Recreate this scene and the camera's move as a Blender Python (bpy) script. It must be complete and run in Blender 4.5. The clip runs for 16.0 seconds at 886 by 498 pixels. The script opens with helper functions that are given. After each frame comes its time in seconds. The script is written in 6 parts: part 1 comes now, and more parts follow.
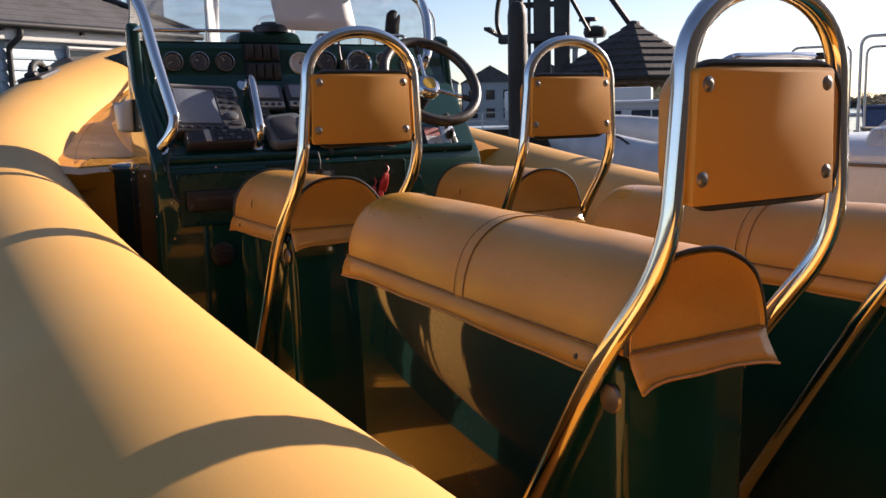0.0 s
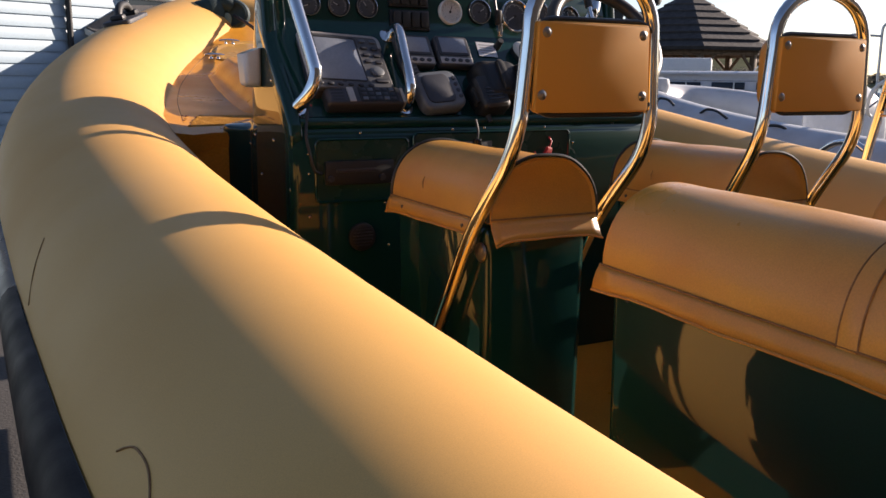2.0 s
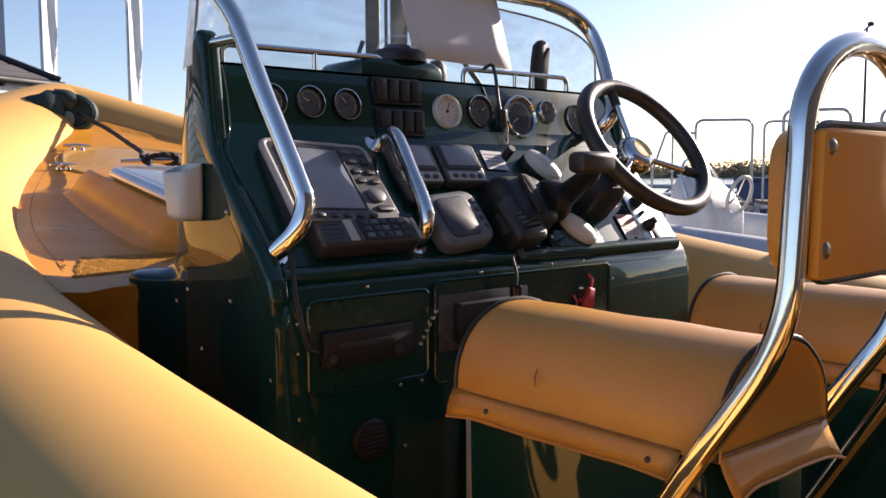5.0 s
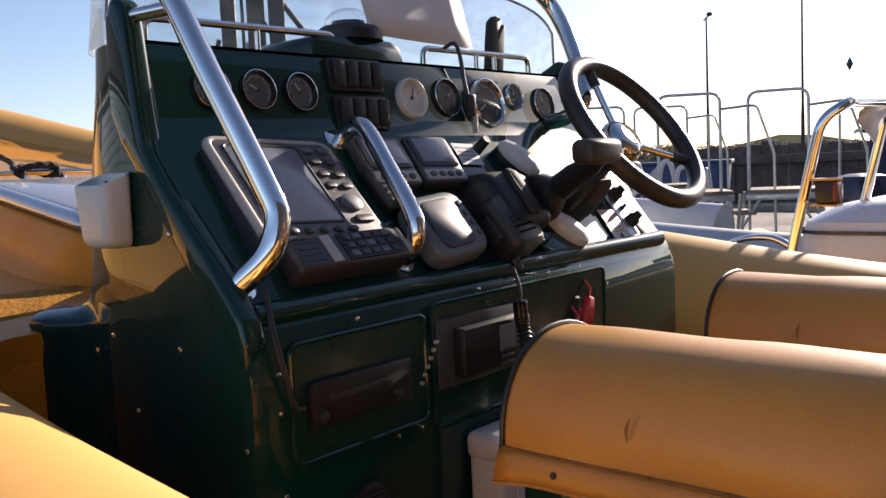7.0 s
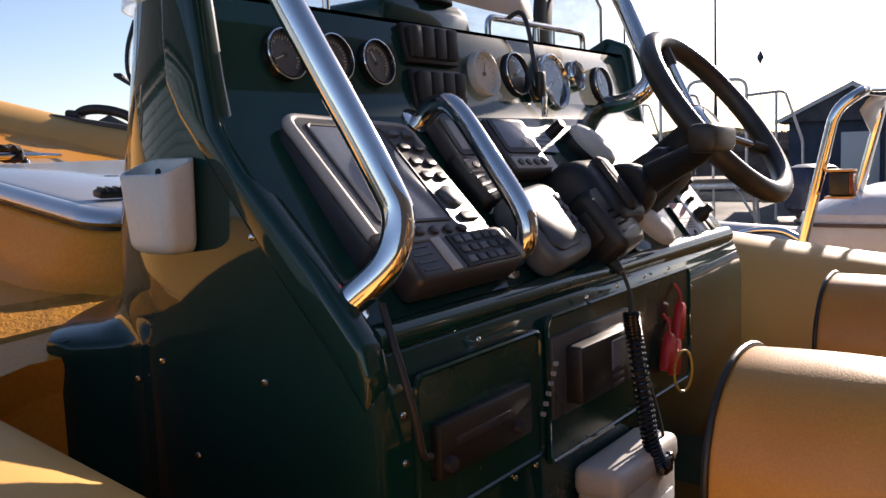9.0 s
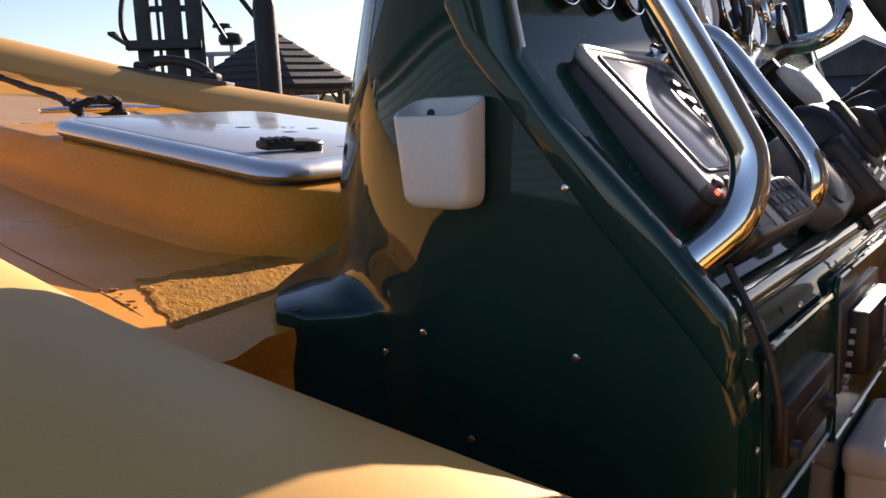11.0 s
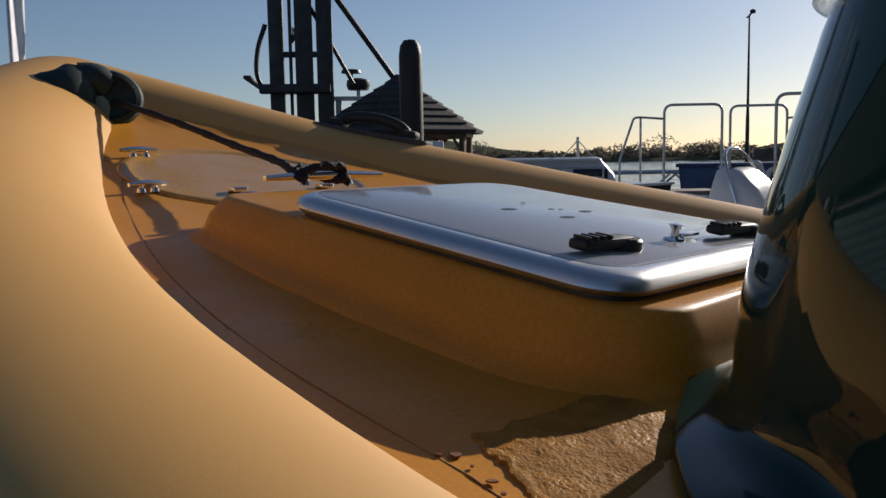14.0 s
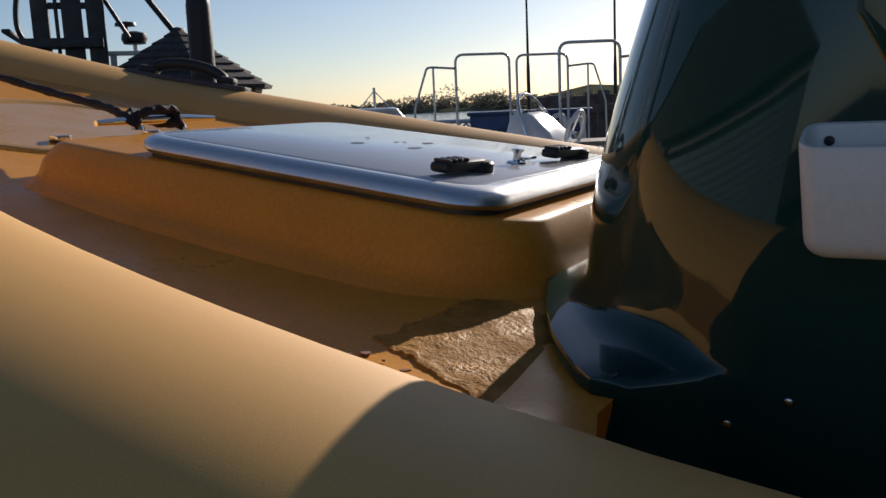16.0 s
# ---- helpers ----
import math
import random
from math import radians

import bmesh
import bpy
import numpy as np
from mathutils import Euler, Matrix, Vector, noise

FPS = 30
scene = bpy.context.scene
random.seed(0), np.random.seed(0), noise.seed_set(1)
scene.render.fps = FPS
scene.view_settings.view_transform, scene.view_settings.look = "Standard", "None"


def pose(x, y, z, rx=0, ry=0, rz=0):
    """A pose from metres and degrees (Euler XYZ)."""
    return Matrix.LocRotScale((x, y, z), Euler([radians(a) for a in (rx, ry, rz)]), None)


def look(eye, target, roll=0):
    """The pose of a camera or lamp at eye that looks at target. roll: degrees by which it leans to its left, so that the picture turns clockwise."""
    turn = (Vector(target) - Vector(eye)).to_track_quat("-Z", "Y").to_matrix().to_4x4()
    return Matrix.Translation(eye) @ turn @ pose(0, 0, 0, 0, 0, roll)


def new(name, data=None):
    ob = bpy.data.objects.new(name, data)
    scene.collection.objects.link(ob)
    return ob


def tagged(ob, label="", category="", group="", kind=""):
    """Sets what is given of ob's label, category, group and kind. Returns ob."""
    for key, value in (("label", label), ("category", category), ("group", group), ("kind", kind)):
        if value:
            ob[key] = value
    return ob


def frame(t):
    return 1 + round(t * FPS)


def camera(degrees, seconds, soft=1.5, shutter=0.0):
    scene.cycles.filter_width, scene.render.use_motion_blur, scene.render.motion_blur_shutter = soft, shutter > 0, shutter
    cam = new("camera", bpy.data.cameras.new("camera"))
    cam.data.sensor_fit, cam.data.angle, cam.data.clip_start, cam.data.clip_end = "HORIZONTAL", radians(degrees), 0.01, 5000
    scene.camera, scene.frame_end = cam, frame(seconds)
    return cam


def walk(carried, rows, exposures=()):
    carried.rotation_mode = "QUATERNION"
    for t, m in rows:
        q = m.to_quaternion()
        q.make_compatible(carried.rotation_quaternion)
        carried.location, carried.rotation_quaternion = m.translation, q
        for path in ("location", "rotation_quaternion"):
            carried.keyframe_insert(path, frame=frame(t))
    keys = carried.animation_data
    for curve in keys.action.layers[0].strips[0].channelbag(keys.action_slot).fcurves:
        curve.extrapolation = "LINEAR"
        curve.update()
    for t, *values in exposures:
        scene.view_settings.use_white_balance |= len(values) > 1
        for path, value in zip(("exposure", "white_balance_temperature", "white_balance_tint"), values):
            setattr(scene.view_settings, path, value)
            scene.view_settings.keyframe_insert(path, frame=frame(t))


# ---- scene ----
cam = camera(53.6, 16.0)
PATH = [
    (0, (-1.219, -1.891, 1.747), (-0.237, -0.176, 1.441), -1.5),
    (0.5, (-1.262, -1.807, 1.742), (-0.404, -0.038, 1.377), 0.1),
    (1, (-1.302, -1.636, 1.739), (-0.452, 0.134, 1.357), 0.6),
    (1.5, (-1.329, -1.471, 1.727), (-0.43, 0.281, 1.375), 0.7),
    (2, (-1.333, -1.306, 1.743), (-0.424, 0.434, 1.359), 0.6),
    (2.5, (-1.313, -1.123, 1.78), (-0.42, 0.641, 1.477), -1.4),
    (3, (-1.3, -0.971, 1.778), (-0.33, 0.757, 1.502), 0.1),
    (3.5, (-1.339, -0.818, 1.799), (-0.281, 0.861, 1.551), -0.6),
    (4, (-1.381, -0.66, 1.795), (-0.208, 0.943, 1.568), -1.5),
    (4.2, (-1.39, -0.608, 1.797), (-0.183, 0.972, 1.578), -0.9),
    (6.3, (-1.271, -0.184, 1.795), (0.15, 1.218, 1.672), -2.1),
    (6.5, (-1.279, -0.149, 1.795), (0.174, 1.219, 1.661), -2.1),
    (7, (-1.292, -0.067, 1.803), (0.208, 1.243, 1.617), -2.7),
    (7.5, (-1.302, 0.013, 1.802), (0.217, 1.292, 1.559), -3.2),
    (8, (-1.279, 0.106, 1.805), (0.208, 1.424, 1.577), -2.9),
    (8.2, (-1.269, 0.144, 1.807), (0.223, 1.46, 1.596), -2.4),
    (10.3, (-1.319, 0.477, 1.816), (0.43, 1.392, 1.497), -3.8),
    (10.5, (-1.327, 0.516, 1.808), (0.401, 1.471, 1.483), -4.0),
    (11, (-1.353, 0.608, 1.805), (0.251, 1.76, 1.491), -2.6),
    (11.5, (-1.38, 0.657, 1.805), (0.061, 2.01, 1.504), -1.4),
    (12, (-1.398, 0.675, 1.807), (-0.03, 2.111, 1.545), -0.4),
    (12.5, (-1.379, 0.731, 1.811), (-0.049, 2.207, 1.584), 0.7),
    (13, (-1.351, 0.835, 1.837), (-0.019, 2.315, 1.642), 0.4),
    (13.5, (-1.317, 0.934, 1.865), (0.072, 2.36, 1.666), -1.3),
    (14, (-1.31, 1.005, 1.87), (0.149, 2.358, 1.666), -1.0),
    (14.5, (-1.34, 1.043, 1.875), (0.204, 2.29, 1.628), -1.5),
    (15, (-1.371, 1.063, 1.874), (0.239, 2.215, 1.592), -2.2),
    (15.5, (-1.394, 1.063, 1.866), (0.281, 2.113, 1.562), -2.3),
    (16, (-1.422, 1.036, 1.842), (0.294, 2.012, 1.522), -2.5),
]
walk(cam, [(t, look(eye, target, roll)) for t, eye, target, roll in PATH],
     [(0, 1.1, 6700, 21), (2.0, 1.1, 6700, 21), (4.0, 1.22, 6600, 21), (6.5, 1.18, 6600, 21), (8.0, 1.1, 6600, 21), (10.5, 1.25, 6800, 21), (11.5, 1.2, 6700, 21), (12.5, 0.9, 6400, 19), (13.0, 0.5, 6300, 17), (13.5, 0.12, 6200, 16), (14.0, -0.15, 6200, 15), (14.5, 0.05, 6200, 15), (15.0, 0.08, 6200, 15), (16.0, 0.12, 6200, 15)])

# ---- light ----
SUN_AZ = radians(3.4)      # forward of the starboard beam (+x)
SUN_EL = radians(20.0)
sun_way = Vector((math.cos(SUN_AZ) * math.cos(SUN_EL), math.sin(SUN_AZ) * math.cos(SUN_EL), math.sin(SUN_EL)))
world = bpy.data.worlds.new("sky")
scene.world = world
world.use_nodes = True
wn = world.node_tree.nodes
sky = wn.new("ShaderNodeTexSky")
sky.sky_type, sky.sun_disc = "NISHITA", False
sky.sun_elevation, sky.sun_rotation = SUN_EL, math.pi / 2 - SUN_AZ
sky.air_density, sky.dust_density, sky.ozone_density = 0.85, 0.45, 2.0
world.node_tree.links.new(sky.outputs[0], wn["Background"].inputs[0])
wn["Background"].inputs[1].default_value = 0.074
sun = new("sun", bpy.data.lights.new("sun", "SUN"))
sun.data.energy, sun.data.angle, sun.data.color = 5.0, radians(0.55), (1.0, 0.9, 0.74)
sun.matrix_world = look(sun_way * 60, (0, 0, 0))


# ---- materials ----
def material(name, base, rough=0.5, metal=0.0, spots=0.12, scale=6.0, grain=120.0, bump=0.08, bump_size=0.002, tint=None,
             coat=0.0, sheen=0.0, rough_spread=0.1, stretch=(1, 1, 1)):
    """Base colour varied by broad stains and by fine grain, with grain in the relief and in the gloss."""
    m = bpy.data.materials.new(name)
    m.use_nodes = True
    n, l = m.node_tree.nodes, m.node_tree.links
    b = n["Principled BSDF"]
    b.inputs["Metallic"].default_value = metal
    b.inputs["Coat Weight"].default_value = coat
    b.inputs["Coat Roughness"].default_value = 0.04
    b.inputs["Sheen Weight"].default_value = sheen
    co = n.new("ShaderNodeTexCoord")
    mp = n.new("ShaderNodeMapping")
    mp.inputs["Scale"].default_value = stretch
    l.new(co.outputs["Object"], mp.inputs["Vector"])
    big, fine = n.new("ShaderNodeTexNoise"), n.new("ShaderNodeTexNoise")
    big.inputs["Scale"].default_value, big.inputs["Detail"].default_value = scale, 6
    fine.inputs["Scale"].default_value, fine.inputs["Detail"].default_value = grain, 3
    l.new(mp.outputs[0], big.inputs["Vector"])
    l.new(mp.outputs[0], fine.inputs["Vector"])
    mix = n.new("ShaderNodeMix")
    mix.data_type = "RGBA"
    mix.inputs[6].default_value = (*base, 1)
    dark = tint or tuple(c * 0.55 for c in base)
    mix.inputs[7].default_value = (*dark, 1)
    ramp = n.new("ShaderNodeMapRange")
    ramp.inputs[1].default_value, ramp.inputs[2].default_value = 0.42, 0.75
    ramp.inputs[3].default_value, ramp.inputs[4].default_value = 0.0, min(1.0, spots * 4)
    l.new(big.outputs[0], ramp.inputs[0])
    l.new(ramp.outputs[0], mix.inputs[0])
    hsv = n.new("ShaderNodeHueSaturation")
    val = n.new("ShaderNodeMapRange")
    val.inputs[1].default_value, val.inputs[2].default_value = 0.3, 0.7
    val.inputs[3].default_value, val.inputs[4].default_value = 1 - spots * 0.6, 1 + spots * 0.6
    l.new(fine.outputs[0], val.inputs[0])
    l.new(val.outputs[0], hsv.inputs["Value"])
    l.new(mix.outputs[2], hsv.inputs["Color"])
    l.new(hsv.outputs[0], b.inputs["Base Color"])
    rr = n.new("ShaderNodeMapRange")
    rr.inputs[1].default_value, rr.inputs[2].default_value = 0.3, 0.7
    rr.inputs[3].default_value, rr.inputs[4].default_value = max(0.0, rough - rough_spread), min(1.0, rough + rough_spread)
    l.new(big.outputs[0], rr.inputs[0])
    l.new(rr.outputs[0], b.inputs["Roughness"])
    if bump:
        bp = n.new("ShaderNodeBump")
        bp.inputs["Strength"].default_value, bp.inputs["Distance"].default_value = bump, bump_size
        l.new(fine.outputs[0], bp.inputs["Height"])
        l.new(bp.outputs[0], b.inputs["Normal"])
    return m


def glass(name, tint=(1, 1, 1), rough=0.02):
    m = bpy.data.materials.new(name)
    m.use_nodes = True
    n, l = m.node_tree.nodes, m.node_tree.links
    n.remove(n["Principled BSDF"])
    clear, shine, mix, fr = n.new("ShaderNodeBsdfTransparent"), n.new("ShaderNodeBsdfGlossy"), n.new("ShaderNodeMixShader"), n.new("ShaderNodeLayerWeight")
    clear.inputs[0].default_value = (*tint, 1)
    shine.inputs["Roughness"].default_value = rough
    fr.inputs["Blend"].default_value = 0.5
    power, scale = n.new("ShaderNodeMath"), n.new("ShaderNodeMath")
    power.operation, power.inputs[1].default_value = "POWER", 4.0
    scale.operation, scale.inputs[1].default_value, scale.inputs[2].default_value = "MULTIPLY_ADD", 0.85, 0.04
    l.new(fr.outputs["Facing"], power.inputs[0])
    l.new(power.outputs[0], scale.inputs[0])
    l.new(scale.outputs[0], mix.inputs[0])
    l.new(clear.outputs[0], mix.inputs[1])
    l.new(shine.outputs[0], mix.inputs[2])
    l.new(mix.outputs[0], n["Material Output"].inputs[0])
    return m


YELLOW = material("tube_fabric", (0.63, 0.345, 0.088), 0.55, 0, 0.12, 2.2, 900, 0.12, 0.0006, (0.56, 0.27, 0.062), rough_spread=0.08)
VINYL = material("seat_vinyl", (0.53, 0.252, 0.040), 0.36, 0, 0.14, 7.0, 420, 0.25, 0.0008, (0.43, 0.175, 0.034))
PANEL = material("backrest_panel", (0.54, 0.245, 0.026), 0.66, 0, 0.06, 5.0, 500, 0.05, 0.0005, (0.50, 0.225, 0.03))
DECK = material("deck_gelcoat", (0.60, 0.258, 0.030), 0.36, 0, 0.16, 5.0, 160, 0.05, 0.001, (0.50, 0.20, 0.022))
DECK.node_tree.nodes["Principled BSDF"].inputs["Specular IOR Level"].default_value = 0.15
GREEN = material("green_gelcoat", (0.0045, 0.033, 0.028), 0.36, 0, 0.10, 7.0, 300, 0.012, 0.001, (0.004, 0.028, 0.022), coat=1.0, rough_spread=0.06)
GREEN.node_tree.nodes["Principled BSDF"].inputs["Coat IOR"].default_value = 1.47
GREEN.node_tree.nodes["Principled BSDF"].inputs["Specular IOR Level"].default_value = 0.02
STEEL = material("polished_steel", (0.78, 0.76, 0.73), 0.10, 1.0, 0.06, 14, 400, 0.02, 0.0005, (0.6, 0.58, 0.55), rough_spread=0.05)
ALU = material("brushed_aluminium", (0.76, 0.75, 0.73), 0.36, 1.0, 0.08, 8, 300, 0.04, 0.0005, (0.62, 0.62, 0.63))
BLACK = material("black_plastic", (0.010, 0.010, 0.011), 0.5, 0, 0.2, 12, 300, 0.1, 0.0006)
RUBBER = material("black_rubber", (0.018, 0.018, 0.018), 0.6, 0, 0.2, 12, 300, 0.15, 0.0008)
GREY = material("grey_plastic", (0.030, 0.030, 0.036), 0.42, 0, 0.15, 12, 400, 0.15, 0.0005)
# pale base stands in for sky reflected in dark screen glass
SCREEN = material("lcd_screen", (0.19, 0.21, 0.25), 0.16, 0, 0.1, 6, 200, 0.0, 0.001, rough_spread=0.02)
WHITE = material("white_plastic", (0.64, 0.63, 0.60), 0.35, 0, 0.06, 9, 200, 0.05, 0.0008, (0.62, 0.58, 0.5))
GLASS = glass("clear_glass")
FLAKE = material("paint_flake", (0.22, 0.07, 0.025), 0.6, 0, 0.3, 50, 300, 0.2, 0.001)
SCREWMAT = material("dull_screw", (0.32, 0.29, 0.26), 0.38, 0.9, 0.2, 40, 400, 0.05, 0.0005)

NONSLIP = material("nonslip_paint", (0.40, 0.185, 0.028), 0.6, 0, 0.25, 26.0, 260, 0.9, 0.002, (0.25, 0.115, 0.025), rough_spread=0.25)
NONSLIP.node_tree.nodes["Principled BSDF"].inputs["Specular IOR Level"].default_value = 0.08
DECKGLOSS = material("polished_gelcoat", (0.50, 0.27, 0.06), 0.22, 0, 0.15, 10.0, 160, 0.05, 0.001, (0.38, 0.19, 0.04))
HULL = material("hull_green", (0.01, 0.05, 0.04), 0.3)
STRAKE = material("strake_rubber", (0.003, 0.012, 0.018), 0.28, 0, 0.2, 8, 200, 0.1, 0.001)
STRAKE.node_tree.nodes["Principled BSDF"].inputs["Specular IOR Level"].default_value = 0.3
PATCHBLACK = material("patch_rubber", (0.006, 0.006, 0.007), 0.5, 0, 0.2, 12, 300, 0.25, 0.001)
PATCHBLACK.node_tree.nodes["Principled BSDF"].inputs["Specular IOR Level"].default_value = 0.12
SEAMS = material("seam_thread", (0.26, 0.12, 0.035), 0.7, 0, 0.2, 60, 500, 0.1, 0.0005)
PIPING = material("dark_piping", (0.022, 0.020, 0.017), 0.45, 0, 0.2, 30, 400, 0.1, 0.0005)
LIDTOP = material("grey_lid", (0.42, 0.42, 0.43), 0.18, 0, 0.10, 5, 240, 0.02, 0.0006, (0.35, 0.35, 0.36), coat=0.3, rough_spread=0.06)
CLOTH = material("green_cloth", (0.010, 0.035, 0.040), 0.7, 0, 0.3, 18, 500, 0.4, 0.001)
PALEGREEN = material("worn_green", (0.16, 0.24, 0.20), 0.7, 0, 0.3, 30, 400, 0.2, 0.001)
ROPE = material("navy_rope", (0.012, 0.012, 0.022), 0.8, 0, 0.3, 40, 500, 0.6, 0.002)
GREYRUB = material("grey_rubber", (0.05, 0.05, 0.055), 0.6, 0, 0.2, 15, 300, 0.2, 0.0008)
DARKGREEN = material("inset_green", (0.006, 0.035, 0.027), 0.25, 0, 0.1, 9, 250, 0.03, 0.001)
CREAM = material("cream_dial", (0.70, 0.68, 0.63), 0.4, 0, 0.1, 30, 300, 0.03, 0.0005)
DIAL = material("gauge_dial", (0.055, 0.06, 0.075), 0.35, 0, 0.2, 30, 300, 0.0, 0.0005)
MARK = material("pale_print", (0.62, 0.62, 0.6), 0.5, 0, 0.05, 40, 300, 0.0)
DARKMARK = material("dark_print", (0.03, 0.03, 0.03), 0.5, 0, 0.05, 40, 300, 0.0)
MARKGREY = material("grey_print", (0.3, 0.3, 0.3), 0.6, 0, 0.05, 40, 300, 0.0)
MIDGREY = material("mid_grey_plastic", (0.06, 0.06, 0.063), 0.32, 0, 0.12, 12, 400, 0.1, 0.0005)
PALEGREY = material("pale_grey_plastic", (0.33, 0.32, 0.31), 0.4, 0, 0.1, 14, 300, 0.05, 0.0005)
TEALGREY = material("teal_grey_plastic", (0.10, 0.115, 0.135), 0.45, 0, 0.12, 12, 300, 0.1, 0.0005)
GLOSSBLACK = material("gloss_black", (0.012, 0.012, 0.013), 0.14, 0, 0.1, 12, 300, 0.0)
GRIP = material("worn_grip", (0.035, 0.028, 0.022), 0.42, 0, 0.3, 30, 400, 0.2, 0.0008)
RIMMAT = material("wheel_rim", (0.030, 0.024, 0.019), 0.40, 0, 0.3, 25, 400, 0.2, 0.0008, (0.05, 0.04, 0.03))
PAPER = material("paper", (0.64, 0.64, 0.66), 0.6, 0, 0.04, 6, 300, 0.03, 0.0004)
FADEDRED = material("faded_red", (0.55, 0.22, 0.2), 0.5, 0, 0.15, 30, 300, 0.0)
RED = material("red_plastic", (0.55, 0.03, 0.025), 0.4, 0, 0.15, 20, 300, 0.05, 0.0005)
EMBLEM = material("yellow_emblem", (0.65, 0.40, 0.04), 0.3, 0, 0.15, 40, 300, 0.05, 0.0005)
YELLOWWIRE = material("yellow_wire", (0.50, 0.36, 0.05), 0.35, 0, 0.15, 30, 300, 0.05, 0.0005)
GREYTUBE = material("grey_tube_fabric", (0.50, 0.52, 0.55), 0.5, 0, 0.1, 5, 500, 0.08, 0.0006)
WHITEGEL = material("white_gelcoat", (0.60, 0.61, 0.62), 0.25, 0, 0.06, 5, 200, 0.02, 0.001)
NAVY = material("navy_paint", (0.02, 0.025, 0.06), 0.3, 0, 0.1, 9, 200, 0.02, 0.001)
AMBER = material("amber_plastic", (0.62, 0.30, 0.06), 0.35, 0, 0.1, 20, 200, 0.03, 0.0006)
REDLENS = material("red_lens", (0.16, 0.03, 0.02), 0.15, 0, 0.1, 20, 200, 0.0)
CANVAS = material("canvas", (0.55, 0.55, 0.56), 0.7, 0, 0.15, 8, 400, 0.2, 0.001)
SILVER = material("silver_paint", (0.42, 0.43, 0.44), 0.3, 0.4, 0.08, 8, 200, 0.02, 0.001)
PAINTSTEEL = material("painted_steel", (0.52, 0.54, 0.56), 0.35, 0.5, 0.12, 10, 200, 0.05, 0.001)
WOODGREY = material("weathered_wood", (0.26, 0.21, 0.16), 0.75, 0, 0.3, 6, 90, 0.4, 0.003, stretch=(1, 6, 1))
TAR = material("tarred_timber", (0.02, 0.017, 0.015), 0.6, 0, 0.3, 5, 70, 0.5, 0.006, stretch=(1, 1, 0.2))
DARKSTEEL = material("dark_steel", (0.018, 0.018, 0.02), 0.5, 0, 0.3, 4, 80, 0.2, 0.003)
SHINGLE = material("roof_shingle", (0.045, 0.038, 0.036), 0.8, 0, 0.35, 4, 40, 0.6, 0.01)
BROWNWOOD = material("stained_wood", (0.16, 0.10, 0.06), 0.7, 0, 0.3, 5, 80, 0.3, 0.003)
CLAD = material("cladding_paint", (0.36, 0.47, 0.55), 0.5, 0, 0.08, 1.5, 60, 0.05, 0.002)
SLATE = material("roof_slate", (0.085, 0.082, 0.085), 0.8, 0, 0.25, 2.5, 30, 0.5, 0.008)
NAVYWALL = material("dark_blue_boards", (0.035, 0.05, 0.085), 0.6, 0, 0.2, 3, 60, 0.1, 0.003)
# only for the added, unseen wall astern that blocks sky light
SKYBLOCK = material("sky_block_boards", (0.13, 0.105, 0.085), 0.75, 0, 0.25, 3, 60, 0.2, 0.003)
DARKGLASS = material("dark_window", (0.02, 0.025, 0.03), 0.08, 0, 0.1, 2, 50, 0.0)
BANNER = material("banner_cloth", (0.78, 0.78, 0.80), 0.7, 0, 0.2, 0.8, 200, 0.1, 0.002, (0.36, 0.37, 0.42))
BANNERGREY = material("banner_grey", (0.30, 0.33, 0.40), 0.7, 0, 0.1, 2.0, 200, 0.1, 0.002)
NAVYPALE = material("blue_print", (0.14, 0.20, 0.32), 0.6, 0, 0.05, 4, 100, 0.0)
BLUE = material("blue_paint", (0.03, 0.06, 0.16), 0.45, 0, 0.25, 3, 60, 0.1, 0.003)
# brown lifted so that distance haze is put into the colour
BROWNDARK = material("old_piles", (0.15, 0.105, 0.085), 0.8, 0, 0.35, 3, 40, 0.5, 0.01)
RUSTDARK = material("rusty_steel", (0.045, 0.035, 0.035), 0.6, 0, 0.35, 1.5, 30, 0.3, 0.005, (0.08, 0.04, 0.025))
FARGREY = material("far_render", (0.34, 0.36, 0.38), 0.7, 0, 0.1, 0.3, 5, 0.0)
# base lifted a little: far haze is put into the leaf colour
FARTREE = material("far_foliage", (0.17, 0.165, 0.14), 0.9, 0, 0.3, 0.1, 2, 0.0)
leaf_nodes, leaf_links = FARTREE.node_tree.nodes, FARTREE.node_tree.links
leaf_through, leaf_mix = leaf_nodes.new("ShaderNodeBsdfTranslucent"), leaf_nodes.new("ShaderNodeMixShader")
leaf_through.inputs[0].default_value = (0.20, 0.19, 0.155, 1)
leaf_links.new(leaf_nodes["Principled BSDF"].outputs[0], leaf_mix.inputs[1])
leaf_links.new(leaf_through.outputs[0], leaf_mix.inputs[2])
leaf_links.new(leaf_mix.outputs[0], leaf_nodes["Material Output"].inputs[0])
FARGRASS = material("far_grass", (0.11, 0.115, 0.075), 1.0, 0, 0.25, 0.03, 1, 0.0)
FARGRASS.node_tree.nodes["Principled BSDF"].inputs["Specular IOR Level"].default_value = 0.0
WATER = material("water_surface", (0.03, 0.045, 0.055), 0.12, 0, 0.1, 0.2, 3.0, 0.5, 0.05)
SCREENGLASS = glass("acrylic_sheet", (0.93, 0.95, 0.95), 0.03)
dust_nodes, dust_links = SCREENGLASS.node_tree.nodes, SCREENGLASS.node_tree.links
